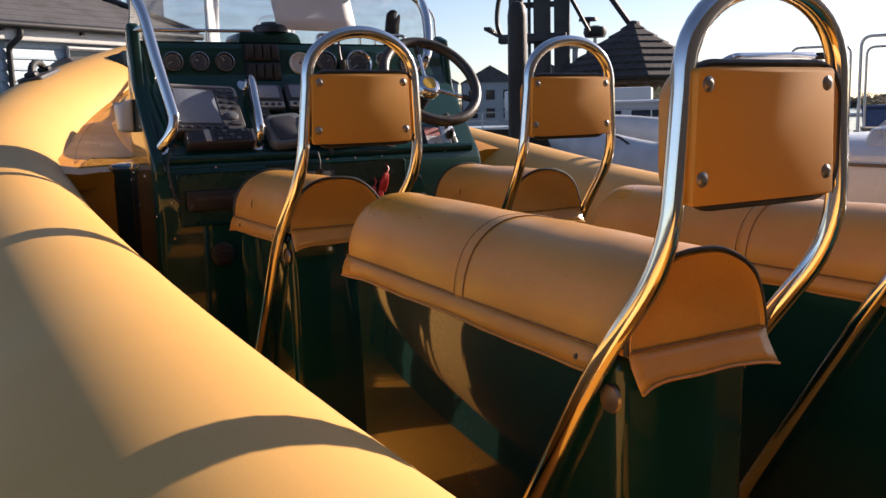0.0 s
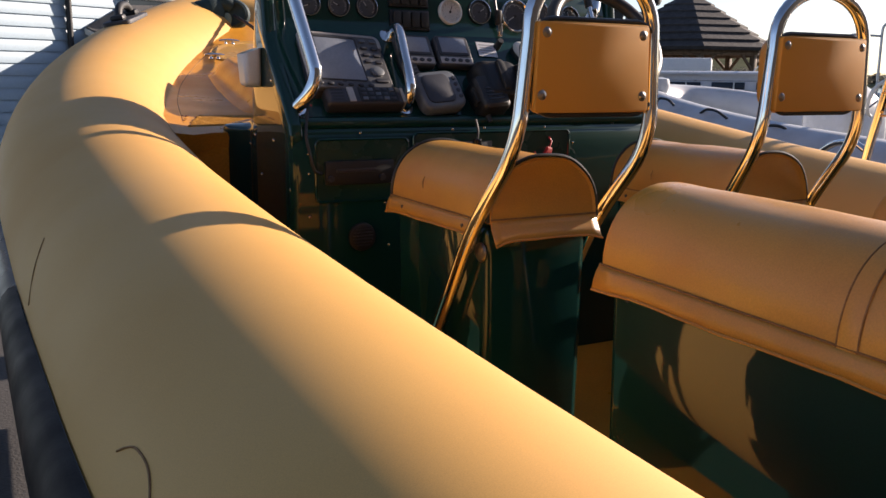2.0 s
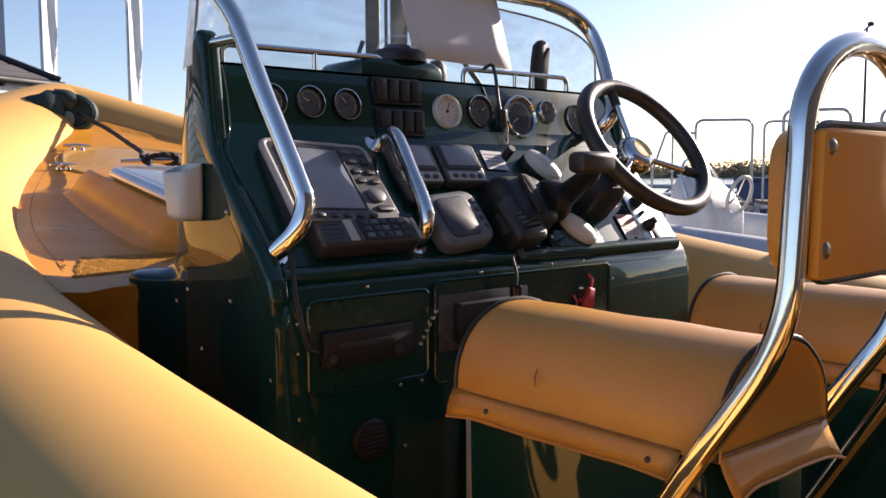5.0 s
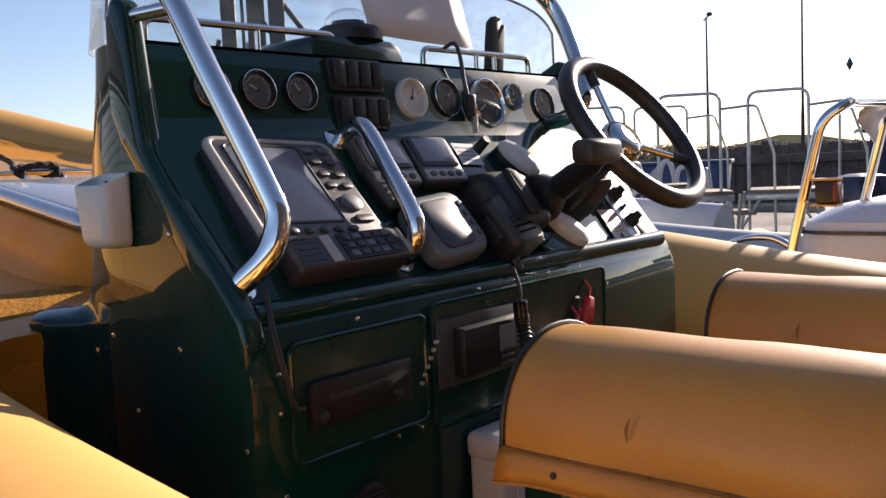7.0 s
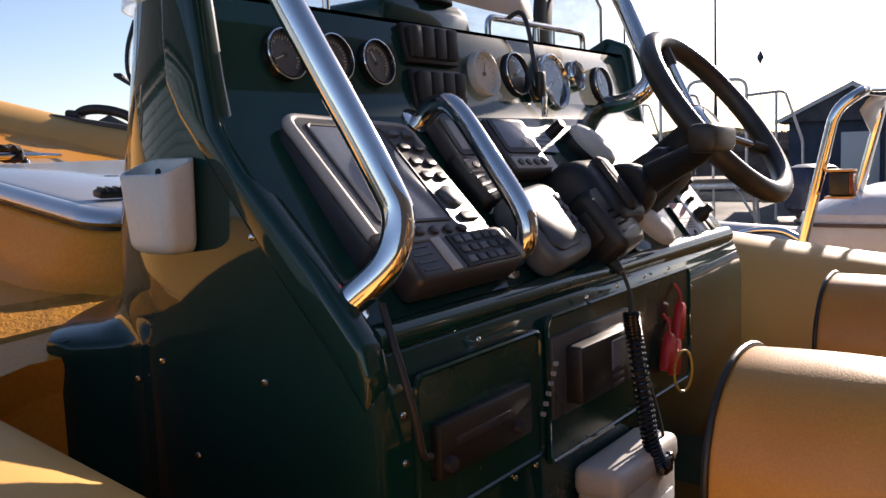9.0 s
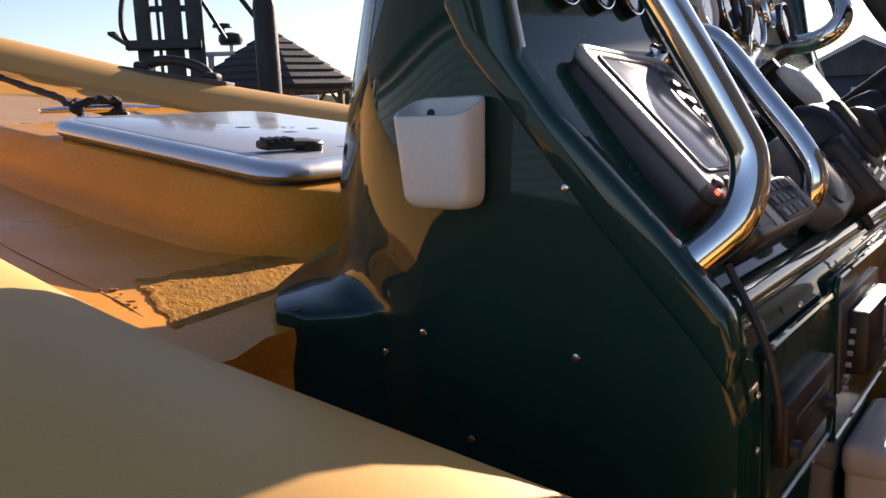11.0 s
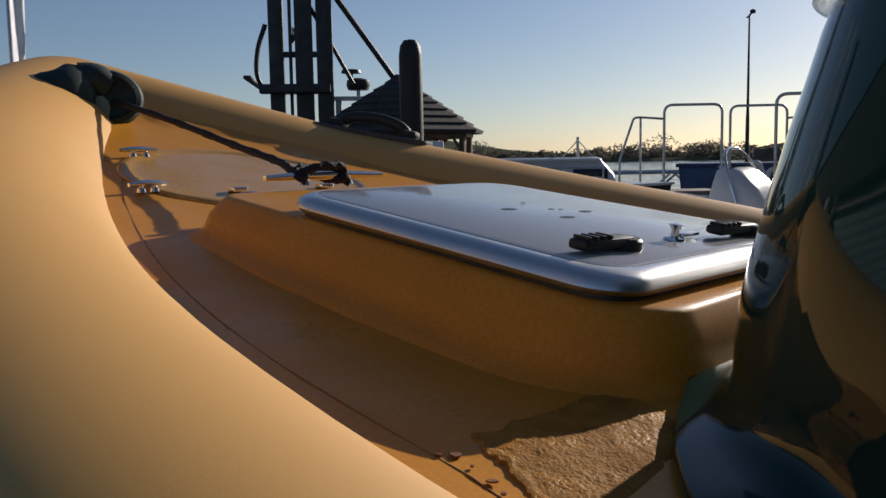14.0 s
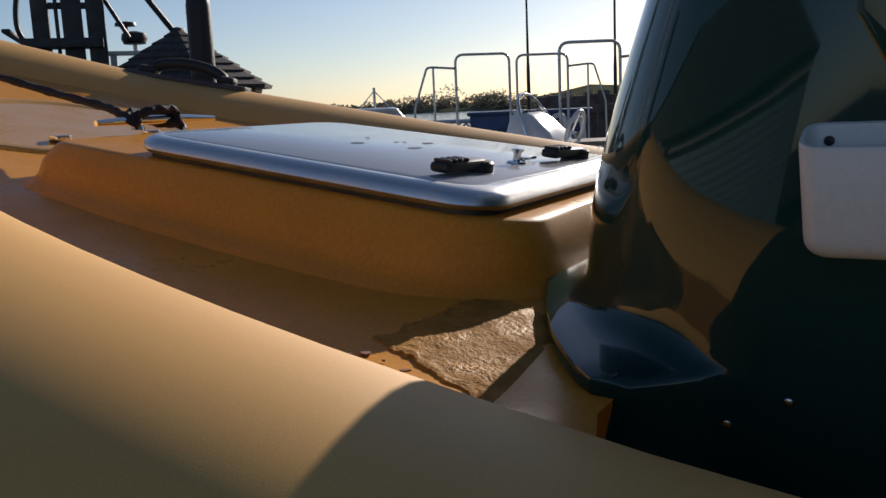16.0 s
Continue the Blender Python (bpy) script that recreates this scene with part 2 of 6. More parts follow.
dust, dust_mix, dust_noise, dust_map = dust_nodes.new("ShaderNodeBsdfDiffuse"), dust_nodes.new("ShaderNodeMixShader"), dust_nodes.new("ShaderNodeTexNoise"), dust_nodes.new("ShaderNodeMapRange")
dust.inputs[0].default_value = (0.7, 0.7, 0.7, 1)
dust_noise.inputs["Scale"].default_value, dust_noise.inputs["Detail"].default_value = 9, 6
dust_map.inputs[1].default_value, dust_map.inputs[2].default_value = 0.35, 0.75
dust_map.inputs[3].default_value, dust_map.inputs[4].default_value = 0.05, 0.20
dust_links.new(dust_noise.outputs[0], dust_map.inputs[0])
dust_links.new(dust_map.outputs[0], dust_mix.inputs[0])
dust_links.new(dust_nodes["Mix Shader"].outputs[0], dust_mix.inputs[1])
dust_links.new(dust.outputs[0], dust_mix.inputs[2])
dust_links.new(dust_mix.outputs[0], dust_nodes["Material Output"].inputs[0])
REDGLOW = bpy.data.materials.new("red_lamp")
REDGLOW.use_nodes = True
REDGLOW.node_tree.nodes["Principled BSDF"].inputs["Base Color"].default_value = (0.8, 0.05, 0.03, 1)
REDGLOW.node_tree.nodes["Principled BSDF"].inputs["Emission Color"].default_value = (1, 0.05, 0.03, 1)
REDGLOW.node_tree.nodes["Principled BSDF"].inputs["Emission Strength"].default_value = 3.0

# ---- shape helpers ----
def part(name, bm, mat, parent=None, label="", smooth=True, kind=""):
    """Links a bmesh as one mesh object under its thing."""
    me = bpy.data.meshes.new(name)
    bmesh.ops.recalc_face_normals(bm, faces=bm.faces)
    bm.to_mesh(me)
    bm.free()
    me.materials.append(mat)
    if smooth:
        me.polygons.foreach_set("use_smooth", [True] * len(me.polygons))
        me.set_sharp_from_angle(angle=radians(38))
    ob = new(name, me)
    if parent:
        ob.parent = parent
    return tagged(ob, label, kind=kind)


def thing(name, label, category, at=(0, 0, 0), group="", kind="", turn=0.0):
    ob = new(name)
    ob.empty_display_size = 0.05
    ob.matrix_world = pose(*at, 0, 0, turn)
    return tagged(ob, label, category, group, kind)


def box(size, at=(0, 0, 0), bevel=0.0, turn=None, bm=None, seg=2):
    out = bm or bmesh.new()
    tmp = bmesh.new()
    bmesh.ops.create_cube(tmp, size=1.0)
    bmesh.ops.scale(tmp, vec=size, verts=tmp.verts)
    if bevel:
        bmesh.ops.bevel(tmp, geom=list(tmp.edges), offset=bevel, segments=seg, affect="EDGES", profile=0.5)
    bmesh.ops.transform(tmp, matrix=Matrix.Translation(at) @ (turn or Matrix()), verts=tmp.verts)
    return merge(out, tmp)


def merge(out, tmp):
    me = bpy.data.meshes.new("tmp")
    tmp.to_mesh(me)
    tmp.free()
    out.from_mesh(me)
    bpy.data.meshes.remove(me)
    return out


def fillet(points, radius, steps=6):
    """A polyline with its inner corners rounded."""
    pts = [Vector(p) for p in points]
    out = [pts[0]]
    for a, b, c in zip(pts, pts[1:], pts[2:]):
        d = min(radius, (a - b).length * 0.49, (c - b).length * 0.49)
        p, q = b + (a - b).normalized() * d, b + (c - b).normalized() * d
        for i in range(steps + 1):
            s = i / steps
            out.append(p * (1 - s) ** 2 + b * 2 * s * (1 - s) + q * s * s)
    return out + [pts[-1]]


def sweep(points, radius, seg=14, caps=True, bm=None, closed=False):
    """A round bar along a polyline; radius is a number or one for each point."""
    bm = bm or bmesh.new()
    pts = [Vector(p) for p in points]
    n = len(pts)
    radii = radius if isinstance(radius, (list, tuple)) else [radius] * n
    side = None
    rings = []
    for i, p in enumerate(pts):
        if closed:
            way = (pts[(i + 1) % n] - pts[i - 1]).normalized()
        else:
            way = (pts[min(i + 1, n - 1)] - pts[max(i - 1, 0)]).normalized()
        if side is None:
            side = way.orthogonal().normalized()
        side = (side - way * side.dot(way)).normalized()
        up = way.cross(side)
        rings.append([bm.verts.new(p + (side * math.cos(a) + up * math.sin(a)) * radii[i]) for a in (2 * math.pi * k / seg for k in range(seg))])
    for i in range(n if closed else n - 1):
        a, b = rings[i], rings[(i + 1) % n]
        for k in range(seg):
            bm.faces.new((a[k], a[(k + 1) % seg], b[(k + 1) % seg], b[k]))
    if caps and not closed:
        bm.faces.new(rings[0][::-1])
        bm.faces.new(rings[-1])
    return bm


def lathe(profile, seg=28, m=None, bm=None):
    """A turned shape from (radius, height) pairs round z, moved by m."""
    tmp = bmesh.new()
    rings = []
    for r, h in profile:
        if r < 1e-6:
            rings.append([tmp.verts.new((0, 0, h))])
        else:
            rings.append([tmp.verts.new((r * math.cos(a), r * math.sin(a), h)) for a in (2 * math.pi * k / seg for k in range(seg))])
    for a, b in zip(rings, rings[1:]):
        for k in range(seg):
            f = [a[k % len(a)], a[(k + 1) % len(a)], b[(k + 1) % len(b)], b[k % len(b)]]
            f = list(dict.fromkeys(f))
            if len(f) > 2:
                tmp.faces.new(f)
    for ring, flip in ((rings[0], True), (rings[-1], False)):
        if len(ring) > 2:
            tmp.faces.new(ring[::-1] if flip else ring)
    bmesh.ops.transform(tmp, matrix=m or Matrix(), verts=tmp.verts)
    return merge(bm or bmesh.new(), tmp)


def prism(outline, x0, x1, bevel=0.0, axis="x", seg=2, bm=None):
    """An outline of (a, b) pairs, drawn out along an axis: (y, z) for x, (x, z) for y, (x, y) for z."""
    tmp = bmesh.new()
    place = {"x": lambda a, b, d: (d, a, b), "y": lambda a, b, d: (a, d, b), "z": lambda a, b, d: (a, b, d)}[axis]
    near = [tmp.verts.new(place(a, b, x0)) for a, b in outline]
    far = [tmp.verts.new(place(a, b, x1)) for a, b in outline]
    tmp.faces.new(near[::-1])
    tmp.faces.new(far)
    n = len(near)
    for i in range(n):
        tmp.faces.new((near[i], near[(i + 1) % n], far[(i + 1) % n], far[i]))
    bmesh.ops.recalc_face_normals(tmp, faces=tmp.faces)
    if bevel:
        sharp = [e for e in tmp.edges if len(e.link_faces) == 2 and e.calc_face_angle(0) > 0.35]
        bmesh.ops.bevel(tmp, geom=sharp, offset=bevel, segments=seg, affect="EDGES", profile=0.5, clamp_overlap=True)
    return merge(bm or bmesh.new(), tmp)


def loft(rings, closed=True, caps=True):
    """Skin over rings of equal count."""
    bm = bmesh.new()
    vs = [[bm.verts.new(p) for p in ring] for ring in rings]
    n = len(vs[0])
    for a, b in zip(vs, vs[1:]):
        for k in range(n if closed else n - 1):
            bm.faces.new((a[k], a[(k + 1) % n], b[(k + 1) % n], b[k]))
    if caps:
        bm.faces.new(vs[0][::-1])
        bm.faces.new(vs[-1])
    return bm


def smooth_points(points, per=6):
    """A Catmull-Rom curve through the points."""
    p = [Vector(q) for q in points]
    p = [p[0] * 2 - p[1]] + p + [p[-1] * 2 - p[-2]]
    out = []
    for a, b, c, d in zip(p, p[1:], p[2:], p[3:]):
        for i in range(per):
            t = i / per
            out.append(0.5 * (2 * b + (c - a) * t + (2 * a - 5 * b + 4 * c - d) * t * t + (3 * b - a - 3 * c + d) * t ** 3))
    return out + [p[-2]]


# ---- ground ----
ASPHALT = material("asphalt", (0.055, 0.05, 0.046), 0.85, 0, 0.25, 0.8, 60, 0.5, 0.01)
part("ground", box((3000, 3000, 0.2), (0, 0, -0.1)), ASPHALT, None, kind="structure")


# unseen plain wall added astern to block low sky from reflections and fill
part("unseen_sky_block", box((23.0, 0.2, 8.4), (6.0, -8.0, 4.2)), SKYBLOCK, None, kind="structure")


# ---- the boat: tubes, hull, deck ----
BEAM, TUBE_Y0, NOSE = 1.04, 0.90, 3.78


def tube_centre(y, side):
    s = min(1.0, max(0.0, (y - TUBE_Y0) / (NOSE - TUBE_Y0)))
    c = math.sqrt(max(0.0, 1 - s ** 2.27))
    x = BEAM * c ** 1.85
    z = 1.21 + 0.0235 * max(0.0, y + 1.65) ** 2
    return Vector((-0.019 * y + side * x, y, z + (-0.066 if side > 0 else 0.0) * min(1.0, x / 0.5)))


def tube_radius(y):
    return 0.258 + 0.05 * min(1.0, max(0.0, (y - TUBE_Y0) / (NOSE - TUBE_Y0)))


def tube_stations():
    out = [-3.4 + 0.2 * i for i in range(22)]
    return out + [TUBE_Y0 + (NOSE - TUBE_Y0) * math.sin(math.pi / 2 * i / 40) ** (2 / 2.27) for i in range(2, 41)]


def on_tube(y, angle, side=-1, lift=0.0):
    """A place on the tube's skin: 0 degrees is inboard, 90 on top, 180 outboard."""
    c, way = tube_centre(y, side), tube_centre(y + 0.02, side) - tube_centre(y - 0.02, side)
    inward = Vector((-side, 0, 0))
    inward = (inward - way * (inward.dot(way) / way.length_squared)).normalized()
    up = Vector((0, 0, 1))
    up = (up - way * (up.dot(way) / way.length_squared)).normalized()
    a = radians(angle)
    return c + (inward * math.cos(a) + up * math.sin(a)) * (tube_radius(y) + lift)


def deck_z(y):
    return 1.61 + 0.09 * (y - 1.43) + 0.06 * (y - 1.43) ** 2 - 0.11 * max(0.0, 1.46 - y)


def lid_z(y):
    return 1.755 + 0.13 * (y - 1.63)


FLOOR_Z = 0.92
boat = thing("inflatable_boat", "yellow rigid inflatable boat with dark rubbing strake", "boat")
ys = tube_stations()
line = [tube_centre(y, -1) for y in ys] + [tube_centre(y, 1) for y in reversed(ys[:-1])]
part("buoyancy_tube", sweep(line, [tube_radius(p.y) for p in line], 48), YELLOW, boat, "yellow fabric inflatable tube, a little dusty")
hull_rings = []
for y in [-3.4, -2.0, -0.5, 0.8, 1.8, 2.6, 3.2, 3.6]:
    c = tube_centre(y, -1)
    w = max(0.06, abs(c.x) - 0.05)
    k = 0.35 + 0.55 * max(0.0, (y - 0.5) / 3.1) ** 2
    hull_rings.append([(-w, y, c.z - 0.12), (-w * 0.75, y, k + 0.22), (0, y, k), (w * 0.75, y, k + 0.22), (w, y, c.z - 0.12)])
part("hull", loft(hull_rings, False, False), HULL, boat, "dark green moulded hull")
bm = bmesh.new()
prof = [(-0.052, 0.0), (-0.046, 0.010), (-0.032, 0.019), (-0.012, 0.024), (0.012, 0.024), (0.032, 0.019), (0.046, 0.010), (0.052, 0.0)]


def strake_angle(y):
    return float(np.interp(y, (-1.2, -0.6, -0.28, 0.05, 0.46, 1.0), (160.0, 166.0, 171.5, 175.8, 181.0, 184.0)))


rows = []
for y in np.arange(-3.4, 1.0, 0.1).tolist() + [q for q in ys if q > 0.95][:-3]:
    rows.append([bm.verts.new(on_tube(y, strake_angle(y) + math.degrees(a / 0.26), -1, h)) for a, h in prof])
for a, b in zip(rows, rows[1:]):
    for k in range(len(prof) - 1):
        bm.faces.new((a[k], a[k + 1], b[k + 1], b[k]))
part("rubbing_strake", bm, STRAKE, boat, "dark green rubber rubbing strake")
for y0, y1 in ((-0.57, 0.44), (-1.36, -1.08)):
    rows, bm = [], bmesh.new()
    for i in range(7):
        y = y0 + (y1 - y0) * i / 6
        rows.append([bm.verts.new(on_tube(y, strake_angle(y) + math.degrees(a * 1.06 / 0.26), -1, h * 1.1 + 0.003)) for a, h in prof])
    for a, b in zip(rows, rows[1:]):
        for k in range(len(prof) - 1):
            bm.faces.new((a[k], a[k + 1], b[k + 1], b[k]))
    part("strake_patch", bm, PATCHBLACK, boat, "black rubber patch")


def seam(points, r=0.0012, mat=None, name="seam"):
    part(name, sweep(points, r, 6), mat or SEAMS, boat)


for y in (-0.38, 1.9):
    seam([on_tube(y, a, 1, 0.0002) for a in range(-30, 200, 6)], 0.002)
seam(smooth_points([on_tube(y, a, -1, 0.0004) for y, a in ((1.2, 42), (1.4, 43.5), (1.65, 43.5), (1.9, 43), (2.15, 43), (2.4, 43.5), (2.65, 44.5), (2.9, 46), (3.1, 47))], 4), 0.0013)
# glued patch outlines low on the outer side
seam(smooth_points([on_tube(y, a, -1, 0.0004) for y, a in ((-0.455, 145.5), (-0.47, 143), (-0.49, 141), (-0.53, 140.2), (-0.565, 141.5), (-0.61, 145.4), (-0.65, 151), (-0.69, 157))], 4), 0.0013)
seam(smooth_points([on_tube(y, a, -1, 0.0004) for y, a in ((0.37, 143), (0.345, 147), (0.30, 154), (0.24, 162))], 4), 0.0012)
part("cockpit_floor", prism([(-0.95, -3.3), (0.9, -3.3), (0.9, 1.0), (0.8, 1.6), (-0.85, 1.6), (-0.95, 1.0)], FLOOR_Z - 0.05, FLOOR_Z, axis="z"), DECK, boat)

# foredeck: one moulded sheet, thick at its edges
dk = [(-0.98, 1.235), (-0.96, 1.8), (-0.86, 2.3), (-0.68, 2.8), (-0.44, 3.15), (-0.2, 3.36), (0.06, 3.36), (0.3, 3.15), (0.54, 2.8), (0.78, 2.3), (0.9, 1.8), (0.94, 1.235)]
bm = bmesh.new()
grid_rows = []
for j in range(41):
    y = 1.235 + (3.36 - 1.235) * j / 40
    left = np.interp(y, [p[1] for p in dk[:6]], [p[0] for p in dk[:6]])
    right = np.interp(y, [p[1] for p in dk[6:]][::-1], [p[0] for p in dk[6:]][::-1])
    row = []
    for i in range(33):
        x = left + (right - left) * i / 32
        edge = min(abs(x - left), abs(x - right))
        yy = y + (0.045 - 0.04 * min(1.0, max(0.0, (-0.74 - x) / 0.12))) * (1 - j / 40) ** 3      # after edge sweeps aft towards the tube
        rise = 0.012 * (1 - min(1.0, max(0.0, (edge - 0.13) / 0.03)))
        row.append(bm.verts.new((x, yy, deck_z(yy) + rise + 0.0015 * noise.noise((x * 9, y * 9, 0)))))
    grid_rows.append(row)
for a, b in zip(grid_rows, grid_rows[1:]):
    for k in range(32):
        bm.faces.new((a[k], a[k + 1], b[k + 1], b[k]))
rim = grid_rows[0]
low = [bm.verts.new((v.co.x, v.co.y + 0.012, v.co.z - 0.05)) for v in rim]
for k in range(32):
    bm.faces.new((rim[k], low[k], low[k + 1], rim[k + 1]))
part("foredeck", bm, DECK, boat, "ochre moulded foredeck with worn edges")
deck_line = smooth_points([(-0.80, 1.40, 0), (-0.786, 1.492, 0), (-0.763, 1.642, 0), (-0.725, 1.863, 0), (-0.651, 2.16, 0), (-0.56, 2.42, 0), (-0.45, 2.68, 0), (-0.34, 2.88, 0)], 6)
part("deck_joint", sweep([(p.x, p.y, deck_z(p.y) + 0.0002) for p in deck_line], 0.0009, 6), SEAMS, boat)
part("deck_bulkhead", box((1.9, 0.03, 0.62), (0, 1.306, 1.225)), DECK, boat)
bm = bmesh.new()                   # sanded non-slip patch, skewed, with a ragged port edge
rows = []
NU, NV = 84, 46
for j in range(NV + 1):
    v = j / NV
    row = []
    for i in range(NU + 1):
        u = i / NU
        x0, x1 = -0.800 + 0.072 * v, -0.535 + 0.045 * v
        x = x0 + (x1 - x0) * u + (0.010 * noise.noise((v * 7, 2, 0)) + 0.004 * noise.noise((v * 26, 5, 0))) * (1 - u)
        y = 1.352 + 0.165 * v + 0.030 * u * (1 - v) + 0.012 * noise.noise((u * 9, 1, 0)) * v
        edge = min(1.0, 14 * u, 9 * (1 - u), 9 * (1 - v), 9 * v)
        rough = 0.40 + 0.35 * noise.noise((x * 75, y * 110, 7)) + 0.9 * abs(noise.noise((x * 240, y * 240, 3)))
        lift = 0.0026 * edge * max(0.12, rough) + (0.0016 if u < 0.05 else 0.0)
        row.append(bm.verts.new((x, y, deck_z(y) + (lift if 0 < i < NU and 0 < j < NV else -0.002))))
    rows.append(row)
for a, b in zip(rows, rows[1:]):
    for k in range(NU):
        bm.faces.new((a[k], a[k + 1], b[k + 1], b[k]))
part("nonslip_strip", bm, NONSLIP, boat, "rough flaking non-slip paint")

for x, y, r, tn in ((-0.770, 1.495, 0.009, 20), (-0.781, 1.505, 0.005, 60), (-0.785, 1.443, 0.007, 100), (-0.792, 1.425, 0.004, 10), (-0.778, 1.470, 0.003, 50)):
    m = Matrix.Translation((x, y, deck_z(y) + 0.0015)) @ Matrix.Rotation(radians(tn), 4, "Z") @ Matrix.Rotation(math.atan(0.09), 4, "X")
    part("paint_flake", prism([(r * math.cos(a) * (0.6 + 0.5 * ((k * 7) % 3) / 2), r * 0.6 * math.sin(a)) for k, a in enumerate(2 * math.pi * q / 7 for q in range(7))], 0.0, 0.0016, 0, "z"), FLAKE, boat, "lifted red-brown paint flake").matrix_basis = m

# ---- foredeck hatch and fittings ----
def rounded(x0, x1, y0, y1, r, n=6):
    out = []
    rf, ra = r if isinstance(r, tuple) else (r, r)       # radius of the far and of the near corners
    for cx, cy, a0, r in ((x1 - rf, y1 - rf, 0, rf), (x0 + rf, y1 - rf, 90, rf), (x0 + ra, y0 + ra, 180, ra), (x1 - ra, y0 + ra, 270, ra)):
        out += [(cx + r * math.cos(radians(a0 + 90 * k / n)), cy + r * math.sin(radians(a0 + 90 * k / n))) for k in range(n + 1)]
    return out


hatch = thing("deck_hatch", "grey metal hatch with silver rim on raised ochre coaming", "hatch")


def hatch_ring(x0, x1, y0, y1, r, height):
    """A rounded outline whose port edge draws in towards the bow."""
    out = []
    for x, y in rounded(x0, x1, y0, y1, r, 8):
        s = min(1.0, max(0.0, (-0.15 - x) / 0.3))
        out.append((x + 0.052 * s * (y - 1.503) / 0.66, y, height(x, y)))
    return out


part("coaming", loft([
    hatch_ring(-0.588, 0.240, 1.412, 2.390, (0.07, 0.225), lambda x, y: deck_z(y) - 0.012),
    hatch_ring(-0.576, 0.230, 1.417, 2.385, (0.065, 0.215), lambda x, y: deck_z(y) + 0.001),
    hatch_ring(-0.564, 0.220, 1.424, 2.380, (0.06, 0.205), lambda x, y: deck_z(y) + 0.005),
    hatch_ring(-0.554, 0.210, 1.432, 2.377, (0.058, 0.190), lambda x, y: deck_z(y) + 0.011),
    hatch_ring(-0.546, 0.200, 1.439, 2.375, (0.055, 0.172), lambda x, y: deck_z(y) + 0.019),
    hatch_ring(-0.540, 0.192, 1.444, 2.374, (0.05, 0.155), lambda x, y: deck_z(y) + 0.029),
    hatch_ring(-0.535, 0.186, 1.447, 2.373, (0.05, 0.140), lambda x, y: deck_z(y) + 0.040),
    hatch_ring(-0.506, 0.155, 1.464, 2.368, (0.045, 0.115), lambda x, y: lid_z(y) - 0.041),
    hatch_ring(-0.500, 0.15, 1.468, 2.364, (0.044, 0.11), lambda x, y: lid_z(y) - 0.036),
    hatch_ring(-0.489, 0.14, 1.478, 2.356, (0.04, 0.10), lambda x, y: lid_z(y) - 0.0345)]), DECK, hatch, "ochre raised coaming")
part("gasket", loft([hatch_ring(-0.486, 0.087, 1.513, 2.152, 0.06, lambda x, y: lid_z(y) + h) for h in (-0.045, -0.026)]), RUBBER, hatch, "black rubber gasket")
LID = (-0.495, 0.095, 1.503, 2.162)
part("rim", loft([hatch_ring(LID[0] + d, LID[1] - d, LID[2] + d, LID[3] - d, 0.07, lambda x, y, h=h: lid_z(y) + h)
                  for d, h in ((0.012, -0.030), (0.002, -0.027), (-0.003, -0.020), (-0.001, -0.011), (0.006, -0.004), (0.014, -0.0005), (0.024, 0.0005), (0.027, -0.001))]), ALU, hatch, "silver rounded rim")
part("lid_panel", loft([hatch_ring(LID[0] + d, LID[1] - d, LID[2] + d, LID[3] - d, 0.05, lambda x, y, h=h: lid_z(y) + h) for d, h in ((0.0272, -0.006), (0.0272, 0.0002), (0.0285, 0.001))]), LIDTOP, hatch, "smooth grey lid panel")
TILT = Matrix.Rotation(math.atan(0.13), 4, "X")
for x, y in ((-0.36, 1.60), (-0.045, 1.575)):
    m = Matrix.Translation((x, y, lid_z(y) + 0.001)) @ TILT @ Matrix.Rotation(radians(-6), 4, "Z")
    latch = part("latch", lathe([(0.023, 0), (0.023, 0.012), (0.02, 0.015), (0.0, 0.015)], 20, m @ Matrix.Translation((0.03, 0, 0))), BLACK, hatch, "black plastic latch")
    part("lever", box((0.10, 0.03, 0.014), (-0.015, 0, 0.011), 0.005, None), BLACK, latch).matrix_basis = m
    for k in range(4):
        part("rib", box((0.006, 0.026, 0.005), (-0.055 + 0.014 * k, 0, 0.0195), 0.0015), BLACK, latch).matrix_basis = m
m = Matrix.Translation((-0.19, 1.60, lid_z(1.60) + 0.001)) @ TILT
hasp = part("hasp", lathe([(0.016, 0), (0.015, 0.003), (0.006, 0.005), (0.006, 0.014), (0.011, 0.022), (0.0, 0.024)], 16, m), STEEL, hatch, "small chrome knob")
part("hasp_arm", box((0.05, 0.012, 0.005), (0.03, -0.004, 0.006), 0.002), STEEL, hasp).matrix_basis = m
for dx, dy, w in ((0.0, 0.0, 0.018), (0.05, -0.02, 0.008), (0.075, -0.05, 0.016), (0.02, -0.07, 0.018), (0.055, 0.03, 0.007), (0.06, -0.025, 0.006)):
    x, y = -0.21 + dx * 1.6, 1.88 + dy * 1.3
    part("scuff", lathe([(w, 0), (0, 0.0006)], 12, Matrix.Translation((x, y, lid_z(y) + 0.0012)) @ TILT @ Matrix.Diagonal((1, 0.5, 1, 1))), BLACK, hatch, "dark scuff mark")

lk = thing("anchor_locker", "ochre oval anchor locker lid set in foredeck", "hatch")
for s in (-1, 1):
    part("finger_latch", prism(rounded(-0.1 + s * 0.12 - 0.02, -0.1 + s * 0.12 + 0.02, 2.60, 2.63, 0.008, 4), deck_z(2.61) + 0.008, deck_z(2.61) + 0.018, 0.002, "z"), STEEL, lk, "small steel latch")
